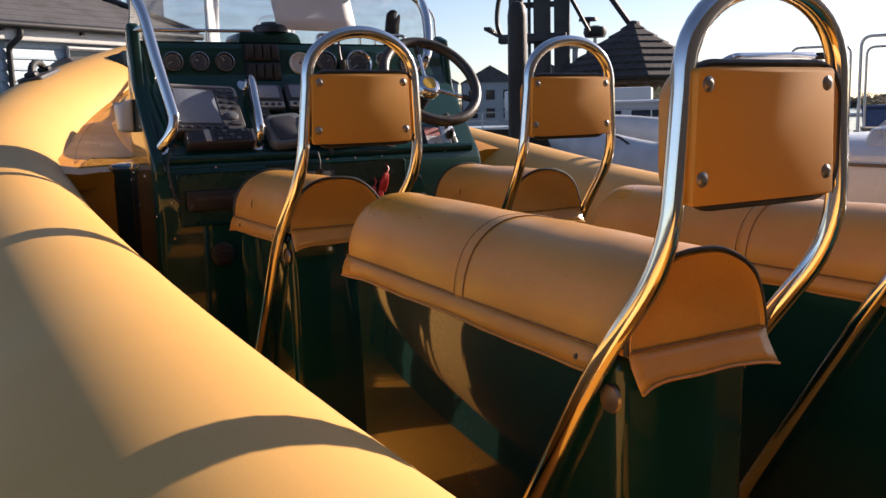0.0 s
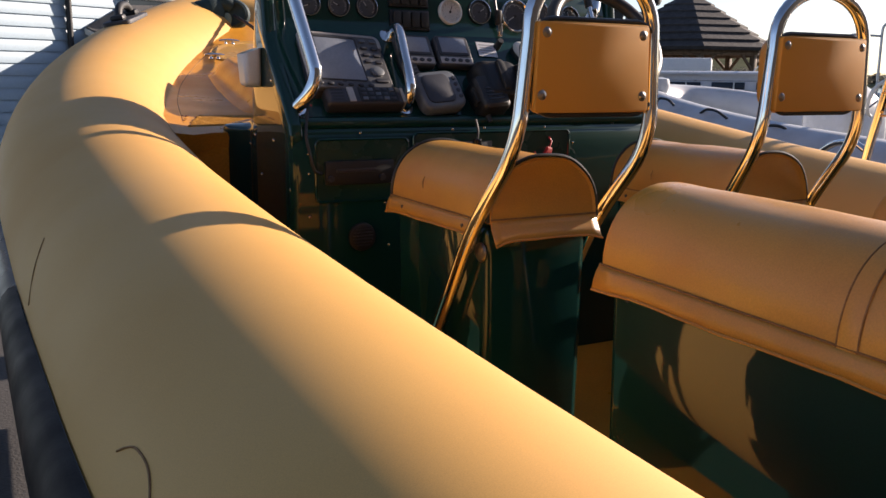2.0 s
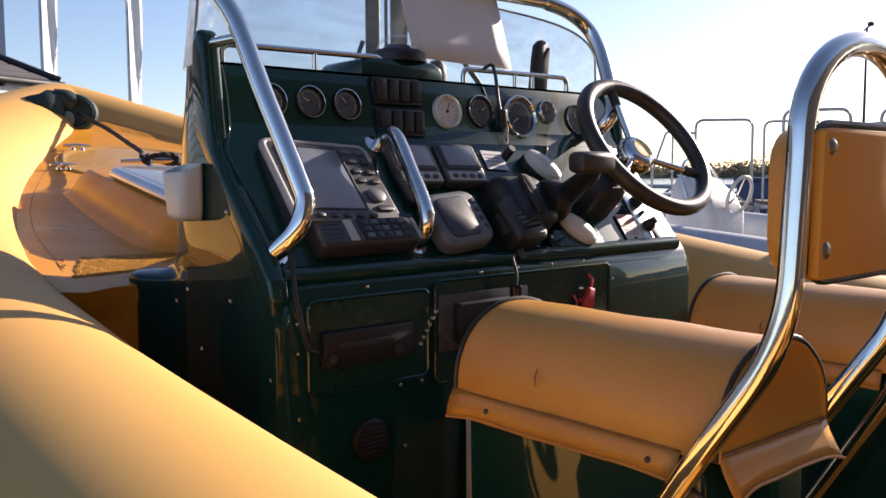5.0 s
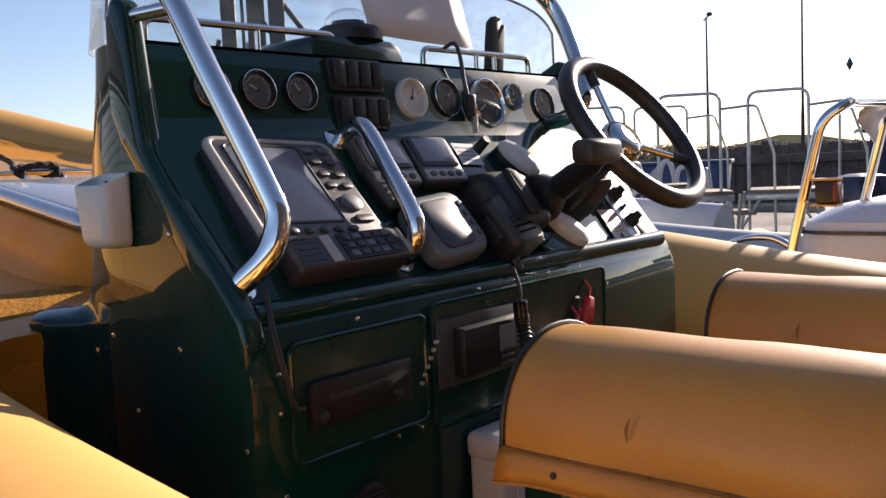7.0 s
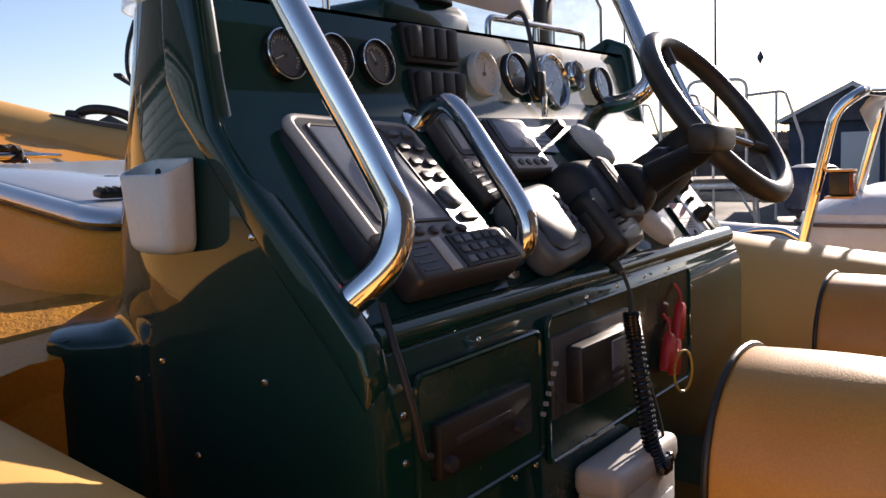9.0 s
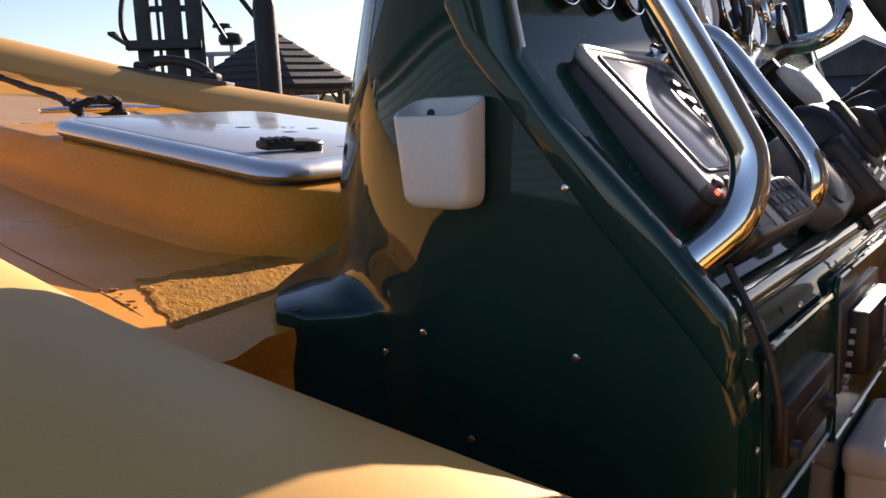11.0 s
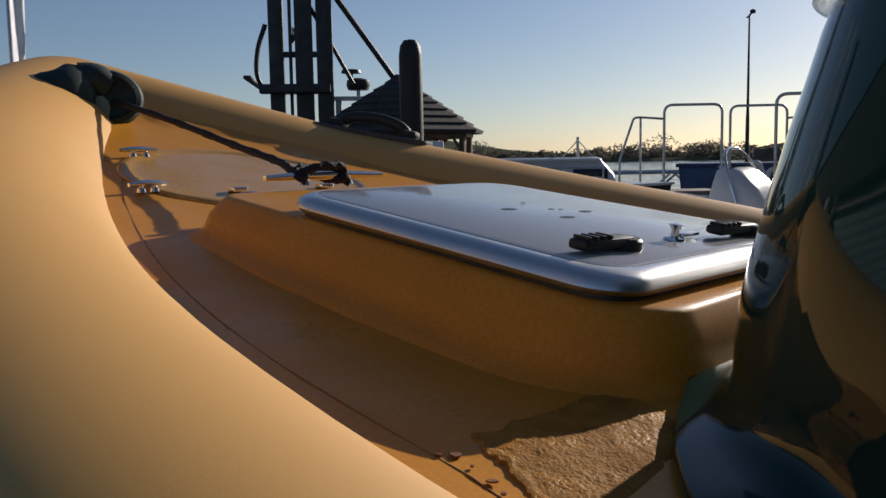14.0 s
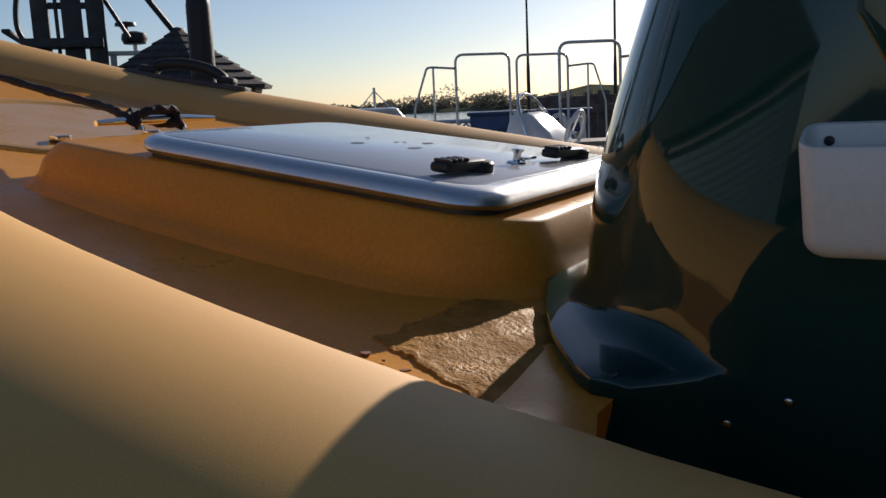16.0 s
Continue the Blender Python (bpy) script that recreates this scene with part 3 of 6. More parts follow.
part("lid", loft([[(x, y, deck_z(y) + h) for x, y in [(-0.1 + (0.30 - d) * math.cos(a) - 0.12 * math.sin(a) * 0, 2.74 + (0.27 - d) * math.sin(a)) for a in (2 * math.pi * k / 40 for k in range(40))]]
                  for d, h in ((0, 0.0), (0, 0.003), (0.004, 0.006), (0.022, 0.0065), (0.027, 0.003), (0.045, 0.003))]), DECKGLOSS, lk)


def cleat(x, y, length, turn, z=None, r=0.006, label="small polished steel deck hinge"):
    c = thing("deck_cleat", label, "cleat", (x, y, z if z else deck_z(y) + 0.008), "deck cleats", turn=turn)
    n = 8
    part("bar", sweep([(length * (k / n - 0.5), 0, 0.010 + 0.35 * r * math.cos(math.pi * (k / n - 0.5))) for k in range(n + 1)], [r * (0.7 + 0.5 * math.sin(math.pi * k / n)) for k in range(n + 1)], 12), STEEL, c)
    for s in (-1, 1):
        part("foot", lathe([(r * 1.7, -0.006), (r * 1.4, 0.002), (r * 0.8, 0.004), (r * 0.8, 0.010)], 12, Matrix.Translation((s * length * 0.18, 0, 0))), STEEL, c)
    return c


cleat(-0.265, 2.95, 0.10, 8)
cleat(-0.405, 2.66, 0.09, 8)
cleat(-0.235, 2.55, 0.06, 0, r=0.004, label="short polished steel deck hinge")
cleat(-0.165, 2.385, 0.29, -3, lid_z(2.385) - 0.024, 0.008, "long polished steel mooring cleat holding the bow rope")

# bow roller cover and mooring rope
roll = thing("bow_roller", "dark green fabric wrap over the bow roller", "roller", (-0.205, 3.33, 2.072))
FACE = Vector((-0.32, -0.93, 0.12)).to_track_quat("Z", "Y").to_matrix().to_4x4()
part("wrap", lathe([(0.0, -0.03), (0.085, -0.028), (0.096, -0.012), (0.098, 0.01), (0.088, 0.03), (0.074, 0.036), (0.066, 0.026), (0.030, 0.020), (0.0, 0.022)], 30, Matrix.Translation((0.045, -0.02, -0.025)) @ FACE @ Matrix.Diagonal((1.0, 0.82, 1, 1))), CLOTH, roll)
part("strap", loft([[(-0.062 + 0.095 * s * math.cos(t) + 0.004 * noise.noise((t, z * 30, 0)), 0.01 + 0.075 * s * math.sin(t), z + 0.012 * math.cos(t)) for t in (2 * math.pi * k / 24 for k in range(24))] for s, z in ((1.0, -0.05), (1.02, -0.02), (0.96, 0.015), (0.82, 0.038), (0.55, 0.052), (0.2, 0.056))]), CLOTH, roll)
part("bridge", sweep(smooth_points([(-0.02, 0.0, 0.03), (0.02, -0.015, 0.028), (0.05, -0.02, 0.01)], 5), [0.042] * 11, 12), CLOTH, roll)
part("end_patch", lathe([(0.0, 0.0), (0.034, 0.0), (0.030, 0.003), (0, 0.004)], 10, Matrix.Translation((0.018, -0.046, -0.05)) @ FACE @ Matrix.Diagonal((0.7, 1.0, 1, 1))), PALEGREEN, roll, "pale green worn patch")
rope = thing("mooring_rope", "dark navy braided rope tied round a steel cleat", "rope")
zc = lid_z(2.385) - 0.013
rope_path = smooth_points([(-0.15, 3.30, 2.045), (-0.14, 3.0, 1.975), (-0.17, 2.7, 1.91), (-0.20, 2.5, 1.872), (-0.235, 2.41, zc + 0.014), (-0.235, 2.372, zc - 0.004), (-0.20, 2.398, zc + 0.012), (-0.15, 2.396, zc + 0.016),
                           (-0.13, 2.376, zc + 0.012), (-0.135, 2.368, zc - 0.006), (-0.16, 2.402, zc - 0.004), (-0.21, 2.404, zc + 0.018), (-0.24, 2.386, zc + 0.004), (-0.20, 2.37, zc + 0.018), (-0.14, 2.37, zc + 0.02), (-0.115, 2.392, zc + 0.004), (-0.12, 2.372, zc - 0.014)], 8)
part("rope_line", sweep(rope_path, 0.008, 10), ROPE, rope)
for k in range(2):
    t0 = [Vector(p) for p in rope_path]
    part("rope_strand", sweep([p + Vector((0, 0.006 * math.cos(i * 0.9 + k * 3.14), 0.006 * math.sin(i * 0.9 + k * 3.14))) for i, p in enumerate(t0)], 0.0042, 6), ROPE, rope)


def tube_handle(y, angle, side, long=1.0, high=1.0):
    m_at = on_tube(y, angle, side, 0.0)
    way = (tube_centre(y + 0.05, side) - tube_centre(y - 0.05, side)).normalized()
    out = (m_at - tube_centre(y, side)).normalized()
    m = Matrix((way, out.cross(way), out)).transposed().to_4x4()
    m.translation = m_at
    h = thing("tube_grip", "black moulded rubber grab handle on the tube", "handle", group="tube handles")
    h.matrix_world = m
    part("base", prism(rounded(-0.145 * long, 0.145 * long, -0.062, 0.062, 0.03), -0.012, 0.007, 0.003, "z"), GREYRUB, h, "grey rubber base patch")
    pts = [(-0.085, 0, 0.0), (-0.08, 0, 0.030), (-0.05, 0, 0.052), (0, 0, 0.060), (0.05, 0, 0.052), (0.08, 0, 0.030), (0.085, 0, 0.0)]
    part("grip", sweep(smooth_points([(a * long, b, c * high) for a, b, c in pts], 5), 0.017, 12), RUBBER, h)
    for s in (-1, 1):
        part("end_block", box((0.055, 0.06, 0.028), (s * 0.092 * long, 0, 0.016), 0.012), RUBBER, h)


tube_handle(2.88, 99, -1)
tube_handle(3.03, 92, 1, 1.25, 0.8)

# ---- helm console ----
DX = Vector((1, 0, 0))


def plane(origin, up):
    up = Vector(up).normalized()
    nrm = DX.cross(up)
    m = Matrix((DX, up, nrm)).transposed().to_4x4()
    m.translation = origin
    return m


DASH = plane((0, 0.86, 1.645), (0, 0.17, 0.22))       # local x across, y up the dash, z out of it
GAUGES = plane((0, 1.047, 1.93), (0, 0.2, 1.0))
REAR = plane((0, 0.815, 0.0), (0, 0, 1))


def at(p, x, v, off=0.0, turn=0.0):
    return p @ Matrix.Translation((x, v, off)) @ Matrix.Rotation(radians(turn), 4, "Z")


console = thing("helm_console", "dark green glossy moulded helm console", "console")
XL, XR = -0.655, 0.51


def console_ring(z, ya, yf, r, grow=0.0):
    x0, x1 = XL - grow, XR + grow
    out = [(x0 + 0.02, ya, z), (x0 + 0.006, ya + 0.005, z), (x0, ya + 0.02, z)]
    yf += grow
    mid = [ya + 0.02 + (yf - r - ya - 0.02) * k / 9 for k in range(1, 9)]
    out += [(x0, m, z) for m in mid]
    for k in range(23):
        a = math.pi - math.pi / 2 * k / 22
        out.append((x0 + r + r * math.cos(a), yf - r + r * math.sin(a), z))
    for k in range(23):
        a = math.pi / 2 - math.pi / 2 * k / 22
        out.append((x1 - r + r * math.cos(a), yf - r + r * math.sin(a), z))
    return out + [(x1, m, z) for m in reversed(mid)] + [(x1, ya + 0.02, z), (x1 - 0.006, ya + 0.005, z), (x1 - 0.02, ya, z)]


# height, after edge, front edge, corner radius, share of the flange that spreads round the foot of the front
levels = [(FLOOR_Z, 0.84, 1.40, 0.280, 0.88), (1.40, 0.816, 1.40, 0.280, 0.88), (1.54, 0.815, 1.40, 0.280, 0.88), (1.558, 0.817, 1.40, 0.280, 0.885), (1.566, 0.818, 1.40, 0.280, 0.91), (1.572, 0.819, 1.40, 0.280, 0.95), (1.580, 0.821, 1.40, 0.280, 1.0),
          (1.588, 0.823, 1.40, 0.280, 1.0), (1.593, 0.825, 1.40, 0.280, 0.97), (1.597, 0.827, 1.40, 0.280, 0.8), (1.601, 0.828, 1.40, 0.280, 0.52), (1.606, 0.830, 1.40, 0.280, 0.33), (1.611, 0.833, 1.40, 0.280, 0.23), (1.618, 0.838, 1.40, 0.280, 0.145), (1.627, 0.845, 1.40, 0.280, 0.08), (1.640, 0.856, 1.40, 0.280, 0.035), (1.660, 0.872, 1.40, 0.280, 0.01), (1.69, 0.895, 1.40, 0.280, 0.0), (1.72, 0.918, 1.397, 0.280, 0.0), (1.76, 0.949, 1.388, 0.279, 0.0), (1.80, 0.980, 1.377, 0.277, 0.0), (1.84, 1.011, 1.364, 0.273, 0.0),
          (1.862, 1.026, 1.356, 0.270, 0.0), (1.89, 1.037, 1.346, 0.265, 0.0), (1.94, 1.048, 1.326, 0.254, 0.0), (1.975, 1.055, 1.312, 0.244, 0.0), (1.995, 1.062, 1.30, 0.232, 0.0), (2.0, 1.072, 1.285, 0.215, 0.0)]
BEND = ((0, 17, 20, 23, 26, 29, 33, 40, 55, 70, 86, 90), (0.0, 0.003, 0.015, 0.055, 0.090, 0.097, 0.092, 0.078, 0.057, 0.050, 0.062, 0.062))   # degrees from the beam, width of the flange
rings = []
for z, ya, yf, r, share in levels:
    keep = []
    for x, y, zz in console_ring(z, ya, yf, r, -0.009 if z > 1.997 else 0.0):
        cx = min(max(x, XL + r), XR - r)
        way = Vector((x - cx, max(0.0, y - (yf - r)), 0))
        way = way.normalized() if way.length > 1e-6 else Vector((0, 0, 0))
        bend = math.degrees(math.atan2(way.y, abs(way.x))) if way.length > 0.5 else 0.0
        out = share * float(np.interp(bend, BEND[0], BEND[1]))
        px, py = x + way.x * out, y + way.y * out
        lift = (deck_z(py) - 1.576) * min(1.0, max(0.0, (bend - 18) / 8)) * min(1.0, max(0.0, (1.70 - zz) / 0.09))     # the flange follows the deck
        keep.append((px, py, zz + (lift if zz > 1.5 else 0.0)))
    rings.append(keep)
part("console_body", loft(rings), GREEN, console)
cheek = [(0.826, 1.555), (0.818, 1.595), (0.826, 1.628), (0.887, 1.700), (0.985, 1.800), (1.022, 1.85), (1.032, 1.90), (1.048, 2.02), (1.055, 2.05), (1.075, 2.058), (1.095, 2.03), (1.10, 1.96), (1.10, 1.90), (1.08, 1.86), (0.95, 1.70), (0.86, 1.60)]
part("cheek", prism(cheek, XL - 0.0015, XL + 0.036, 0.010, "x", 3), GREEN, console)
part("cheek", prism([(0.99, 1.80), (1.022, 1.85), (1.032, 1.90), (1.05, 2.02), (1.10, 2.04), (1.2, 1.99), (1.10, 1.86)], XR - 0.03, XR + 0.003, 0.009, "x", 3), GREEN, console)
part("dash_lip", sweep([(XL + 0.03, 0.842, 1.625), (XR - 0.04, 0.842, 1.625)], 0.017, 16), GREEN, console)
part("compass_pod", prism([(-0.30, 1.98), (-0.29, 2.03), (-0.27, 2.04), (-0.10, 2.04), (-0.075, 2.03), (-0.06, 1.98)], 1.075, 1.24, 0.012, "y"), GREEN, console)


def frame_line(x0, x1, z0, z1, r, w=0.004, y=0.813):
    pts = [(x, y, z) for x, z in rounded(x0, x1, z0, z1, r, 5)]
    return sweep(pts, w, 8, closed=True)


def recess(x0, x1, z0, z1, name="recess"):
    p = part(name, prism(rounded(x0 + 0.004, x1 - 0.004, z0 + 0.004, z1 - 0.004, 0.012), 0.8125, 0.83, 0.0, "y"), DARKGREEN, console, "shaded green inset panel")
    part("lip", frame_line(x0, x1, z0, z1, 0.014), GREEN, p)
    return p


recess(-0.592, -0.335, 1.425, 1.585)
recess(-0.318, 0.185, 1.405, 1.597)


def screw(p, name="screw", r=0.0042, parent=console):
    part(name, lathe([(r, 0), (r * 0.85, 0.0018), (r * 0.4, 0.0026), (0, 0.0026)], 10, p), STEEL, parent)


for y, z in ((0.965, 1.576), (0.972, 1.731), (1.139, 1.58), (1.19, 1.553), (1.085, 1.475), (0.83, 1.46), (1.25, 1.49)):
    screw(Matrix.Translation((XL, y, z)) @ Matrix.Rotation(radians(-90), 4, "Y"))
for x, z in ((-0.61, 1.55), (-0.61, 1.50), (-0.47, 1.60), (-0.61, 1.39), (-0.2, 1.605), (-0.1, 1.607), (0.0, 1.607), (0.1, 1.607), (0.2, 1.56), (0.2, 1.47), (-0.40, 1.415), (-0.35, 1.415), (-0.39, 1.30)):
    screw(at(REAR, x, z, 0.0), r=0.004)

for x, y in ((-0.690, 1.283), (-0.50, 1.405)):
    part("flange_screw", lathe([(0.006, 0), (0.005, 0.001), (0.002, 0.001), (0, 0.0006)], 12, Matrix.Translation((x, y, deck_z(y) + 0.019)) @ Matrix.Rotation(radians(-9), 4, "Y")), DARKSTEEL, console, "dark recessed screw")

# white holder on the port side
cup = thing("drinks_holder", "white plastic open-topped holder screwed to the console", "holder")
def cup_ring(grow, z0, z1, xin=0.0):
    out = []
    for x, y in rounded(XL - 0.050 - grow, XL - 0.001 - xin, 1.046 - grow, 1.131 + grow, 0.015 + grow * 0.35, 6):
        s = (XL - x) / 0.05
        out.append((x, y, z0 if z1 is None else z1 + 0.018 * (1 - s)))
    return out


part("shell", loft([cup_ring(-0.0045 - 0.017 * (1 - math.sin(radians(a))), 1.712 + 0.017 * (1 - math.cos(radians(a))), None) for a in (0, 18, 36, 54, 72, 90)] + [cup_ring(-0.0035, 1.745, None), cup_ring(0.0, 0, 1.797), cup_ring(-0.001, 0, 1.799), cup_ring(-0.0035, 0, 1.799, 0.004), cup_ring(-0.0045, 0, 1.796, 0.004), cup_ring(-0.007, 1.735, None, 0.006)]), WHITE, cup)
for y, z in ((1.112, 1.802), (1.058, 1.803)):
    part("screw_head", lathe([(0.0042, 0), (0.0038, 0.002), (0.001, 0.003), (0, 0.002)], 12, Matrix.Translation((XL - 0.0055, y, z)) @ Matrix.Rotation(radians(-90), 4, "Y")), DARKSTEEL, cup, "dull screw head")


def gauge(x, dz, r, ring_mat, face_mat, marks=24, needle=40, label="round black dash gauge with chrome rim"):
    g = thing("dash_gauge", label, "gauge", group="dash gauges")
    g.matrix_world = at(GAUGES, x, dz)
    part("bezel", lathe([(r * 1.02, -0.004), (r * 1.04, 0.004), (r * 1.0, 0.013), (r * 0.93, 0.016), (r * 0.87, 0.013), (r * 0.86, 0.006), (0.0, 0.0058)], 36), ring_mat, g)
    part("rim_ring", sweep([(r * 0.985 * math.cos(a), r * 0.985 * math.sin(a), 0.0135) for a in (2 * math.pi * k / 36 for k in range(36))], r * 0.04, 6, closed=True), STEEL if ring_mat is not CREAM else CREAM, g)
    part("dial", lathe([(r * 0.855, 0.0062), (0, 0.0066)], 32), face_mat, g)
    bm = bmesh.new()
    for k in range(marks):
        a = radians(-220 + 260 * k / (marks - 1))
        ln = 0.16 if k % 4 == 0 else 0.09
        box((r * ln, r * 0.028, 0.0004), (math.cos(a) * r * (0.76 - ln / 2), -math.sin(a) * r * (0.76 - ln / 2), 0.0072), 0, Matrix.Rotation(-a, 4, "Z"), bm)
    part("scale_marks", bm, DARKMARK if face_mat is CREAM else MARK, g, kind="")
    part("needle", box((r * 0.62, r * 0.05, 0.001), (0, 0, 0), 0, None), DARKMARK if face_mat is CREAM else MARK, g).matrix_basis = Matrix.Rotation(radians(needle), 4, "Z") @ Matrix.Translation((r * 0.24, 0, 0.0085))
    part("cap", lathe([(r * 0.10, 0.007), (r * 0.09, 0.010), (0, 0.0105)], 14), BLACK, g)
    gl = part("lens", lathe([(r * 0.868, 0.0112), (0, 0.0115)], 32), GLASS, g)
    gl.visible_shadow = False
    return g


gauge(-0.525, 0.002, 0.031, GLOSSBLACK, DIAL, needle=200)
gauge(-0.440, 0.003, 0.031, GLOSSBLACK, DIAL, needle=150)
gauge(-0.356, 0.002, 0.031, GLOSSBLACK, DIAL, needle=120)
gauge(-0.092, 0.0, 0.036, CREAM, CREAM, 12, 70, "round cream-faced dash clock with pale rim")
gauge(0.006, 0.004, 0.036, BLACK, DIAL, needle=30, label="round black dash gauge with dark rim")
gauge(0.130, -0.004, 0.050, STEEL, DIAL, 32, 210, "large round rev counter with chrome rim")
gauge(0.226, 0.012, 0.028, STEEL, DIAL, needle=80)
gauge(0.330, -0.002, 0.036, BLACK, DIAL, needle=100, label="round black dash gauge with dark rim")

# rocker switch banks
for dz in (0.036, -0.030):
    bank = thing("switch_panel", "black bank of four rocker switches", "switch panel", group="switch panels")
    bank.matrix_world = at(GAUGES, -0.226, dz, 0.002)
    part("plate", box((0.124, 0.058, 0.012), (0, 0, 0.004), 0.003), BLACK, bank)
    for k in range(4):
        sw = part("rocker", box((0.024, 0.046, 0.014), (0, 0, 0), 0.004), RUBBER, bank)
        sw.matrix_basis = Matrix.Translation((-0.044 + 0.0293 * k, 0, 0.013)) @ Matrix.Rotation(radians(9), 4, "X")

# ---- steel rails of the console ----
hoop = thing("windscreen_hoop", "polished stainless grab hoop round the windscreen", "rail")
left_leg = [(-0.622, 0.872, 1.662), (-0.598, 0.838, 1.700), (-0.583, 0.832, 1.745), (-0.585, 0.85, 1.79), (-0.603, 0.93, 1.94), (-0.612, 1.0, 2.06), (-0.62, 1.075, 2.14), (-0.60, 1.105, 2.19), (-0.55, 1.12, 2.215), (-0.45, 1.125, 2.222)]
right_leg = [(0.20, 1.105, 2.222), (0.29, 1.092, 2.214), (0.355, 1.079, 2.195), (0.398, 1.060, 2.160), (0.406, 1.032, 2.110), (0.398, 1.004, 2.055), (0.382, 0.975, 2.0), (0.363, 0.952, 1.96), (0.345, 0.945, 1.930), (0.335, 0.965, 1.905), (0.335, 1.0, 1.893), (0.338, 1.045, 1.89)]
part("hoop_tube", sweep(smooth_points(left_leg + right_leg, 6), 0.0175, 18), STEEL, hoop)
part("bracket", sweep([(-0.61, 1.0, 2.035), (-0.635, 1.06, 2.03), (-0.64, 1.075, 2.03)], 0.010, 12), STEEL, hoop)
part("foot_flange", lathe([(0.026, 0), (0.026, 0.004), (0.019, 0.006)], 20, at(DASH, -0.622, 0.022, 0.0)), STEEL, hoop)
srail = thing("grab_rail", "short polished stainless grab rail on the dash", "rail")
part("rail_tube", sweep(smooth_points([at(DASH, x, v, o).translation for x, v, o in ((-0.290, 0.265, 0.0), (-0.292, 0.262, 0.04), (-0.296, 0.235, 0.062), (-0.305, 0.15, 0.066), (-0.313, 0.065, 0.066), (-0.316, 0.03, 0.05), (-0.316, 0.02, 0.02), (-0.316, 0.02, 0.0))], 6), 0.0145, 16), STEEL, srail)
for v in (0.265, 0.02):
    part("foot_flange", lathe([(0.022, 0), (0.022, 0.004), (0.015, 0.006)], 18, at(DASH, -0.303 if v > 0.1 else -0.316, v)), STEEL, srail)
for name_x in (((-0.60, 1.085, 2.036), (-0.235, 1.085, 2.04), (-0.40,)), ((-0.005, 1.085, 2.034), (0.345, 1.085, 2.036), (0.16, 0.22))):
    a, b, mids = name_x
    lr = thing("dash_top_rail", "thin stainless fiddle rail along the dash top", "rail", group="dash top rails")
    ends = [(a[0], a[1], 1.995), a, b, (b[0], b[1], 1.995)]
    part("rail_tube", sweep(fillet(ends, 0.018), 0.006, 12), STEEL, lr)
    for x in mids:
        part("stanchion", sweep([(x, 1.085, 1.995), (x, 1.085, 2.036)], 0.005, 10), STEEL, lr)

# windscreen: a bent clear sheet, high amidships and low at both ends
wind = thing("windscreen", "clear curved acrylic windscreen, slightly dusty", "windscreen")
plan = smooth_points([(-0.640, 1.10, 0), (-0.60, 1.22, 0), (-0.46, 1.29, 0), (-0.2, 1.305, 0), (0.1, 1.305, 0), (0.33, 1.275, 0), (0.45, 1.20, 0), (0.495, 1.10, 0)], 8)
bm = bmesh.new()
front, back, edge_line = [], [], []
for i, p in enumerate(plan):
    u = i / (len(plan) - 1)
    top = 2.03 + 0.205 * max(0.0, math.sin(math.pi * min(1, max(0, u)))) ** (0.22 if u < 0.5 else 0.36)
    edge_line.append((p.x * (1 - 0.05 * (top - 2.0)), p.y - (top - 2.0) * 0.22 + 0.022, top + 0.001))
    for rows, d in ((front, 0.0), (back, 0.004)):
        col = []
        for k in range(9):
            z = 2.0 + (top - 2.0) * k / 8
            lean = (z - 2.0) * 0.22
            col.append(bm.verts.new((p.x * (1 - 0.05 * (z - 2.0)), p.y - lean + d + 0.02, z)))
        rows.append(col)
for rows, flip in ((front, False), (back, True)):
    for a, b in zip(rows, rows[1:]):
        for k in range(8):
            f = (a[k], a[k + 1], b[k + 1], b[k])
            bm.faces.new(f[::-1] if flip else f)
for a, b, c, d in zip(front, front[1:], back, back[1:]):
    bm.faces.new((a[8], b[8], d[8], c[8]))
    bm.faces.new((a[0], c[0], d[0], b[0]))
ws = part("sheet", bm, SCREENGLASS, wind)
ws.visible_shadow = False
part("edge_trim", sweep(edge_line, 0.003, 8), PALEGREY, wind, "pale polished sheet edge")
sheet = thing("paper_notice", "plain white paper sheet propped behind the windscreen", "paper")
bm = bmesh.new()
rows = []
for j in range(9):
    v = j / 8
    row = []
    for i in range(9):
        u = i / 8
        p = (Vector((-0.155, 1.075, 2.047)) * (1 - u) + Vector((0.15, 1.085, 2.043)) * u) * (1 - v) + (Vector((-0.20, 1.15, 2.44)) * (1 - u) + Vector((0.10, 1.17, 2.44)) * u) * v
        row.append(bm.verts.new(p + Vector((0, 0.006 * math.sin(3 * u + 2 * v), 0))))
    rows.append(row)
for a, b in zip(rows, rows[1:]):
    for k in range(8):
        bm.faces.new((a[k], a[k + 1], b[k + 1], b[k]))
pp = part("sheet", bm, PAPER, sheet)
sol = pp.modifiers.new("thick", "SOLIDIFY")
sol.thickness = 0.0008
comp = thing("compass", "black dash compass with clear dome", "compass", (-0.165, 1.12, 2.038))
part("base", lathe([(0.062, 0), (0.06, 0.018), (0.05, 0.026), (0.046, 0.026), (0, 0.022)], 28), BLACK, comp)
part("card", lathe([(0.036, 0.024), (0.03, 0.036), (0, 0.04)], 24), DIAL, comp)
dm = part("dome", lathe([(0.046, 0.024)] + [(0.046 * math.cos(a), 0.026 + 0.034 * math.sin(a)) for a in (math.pi / 2 * k / 8 for k in range(9))], 28), GLASS, comp)
dm.visible_shadow = False
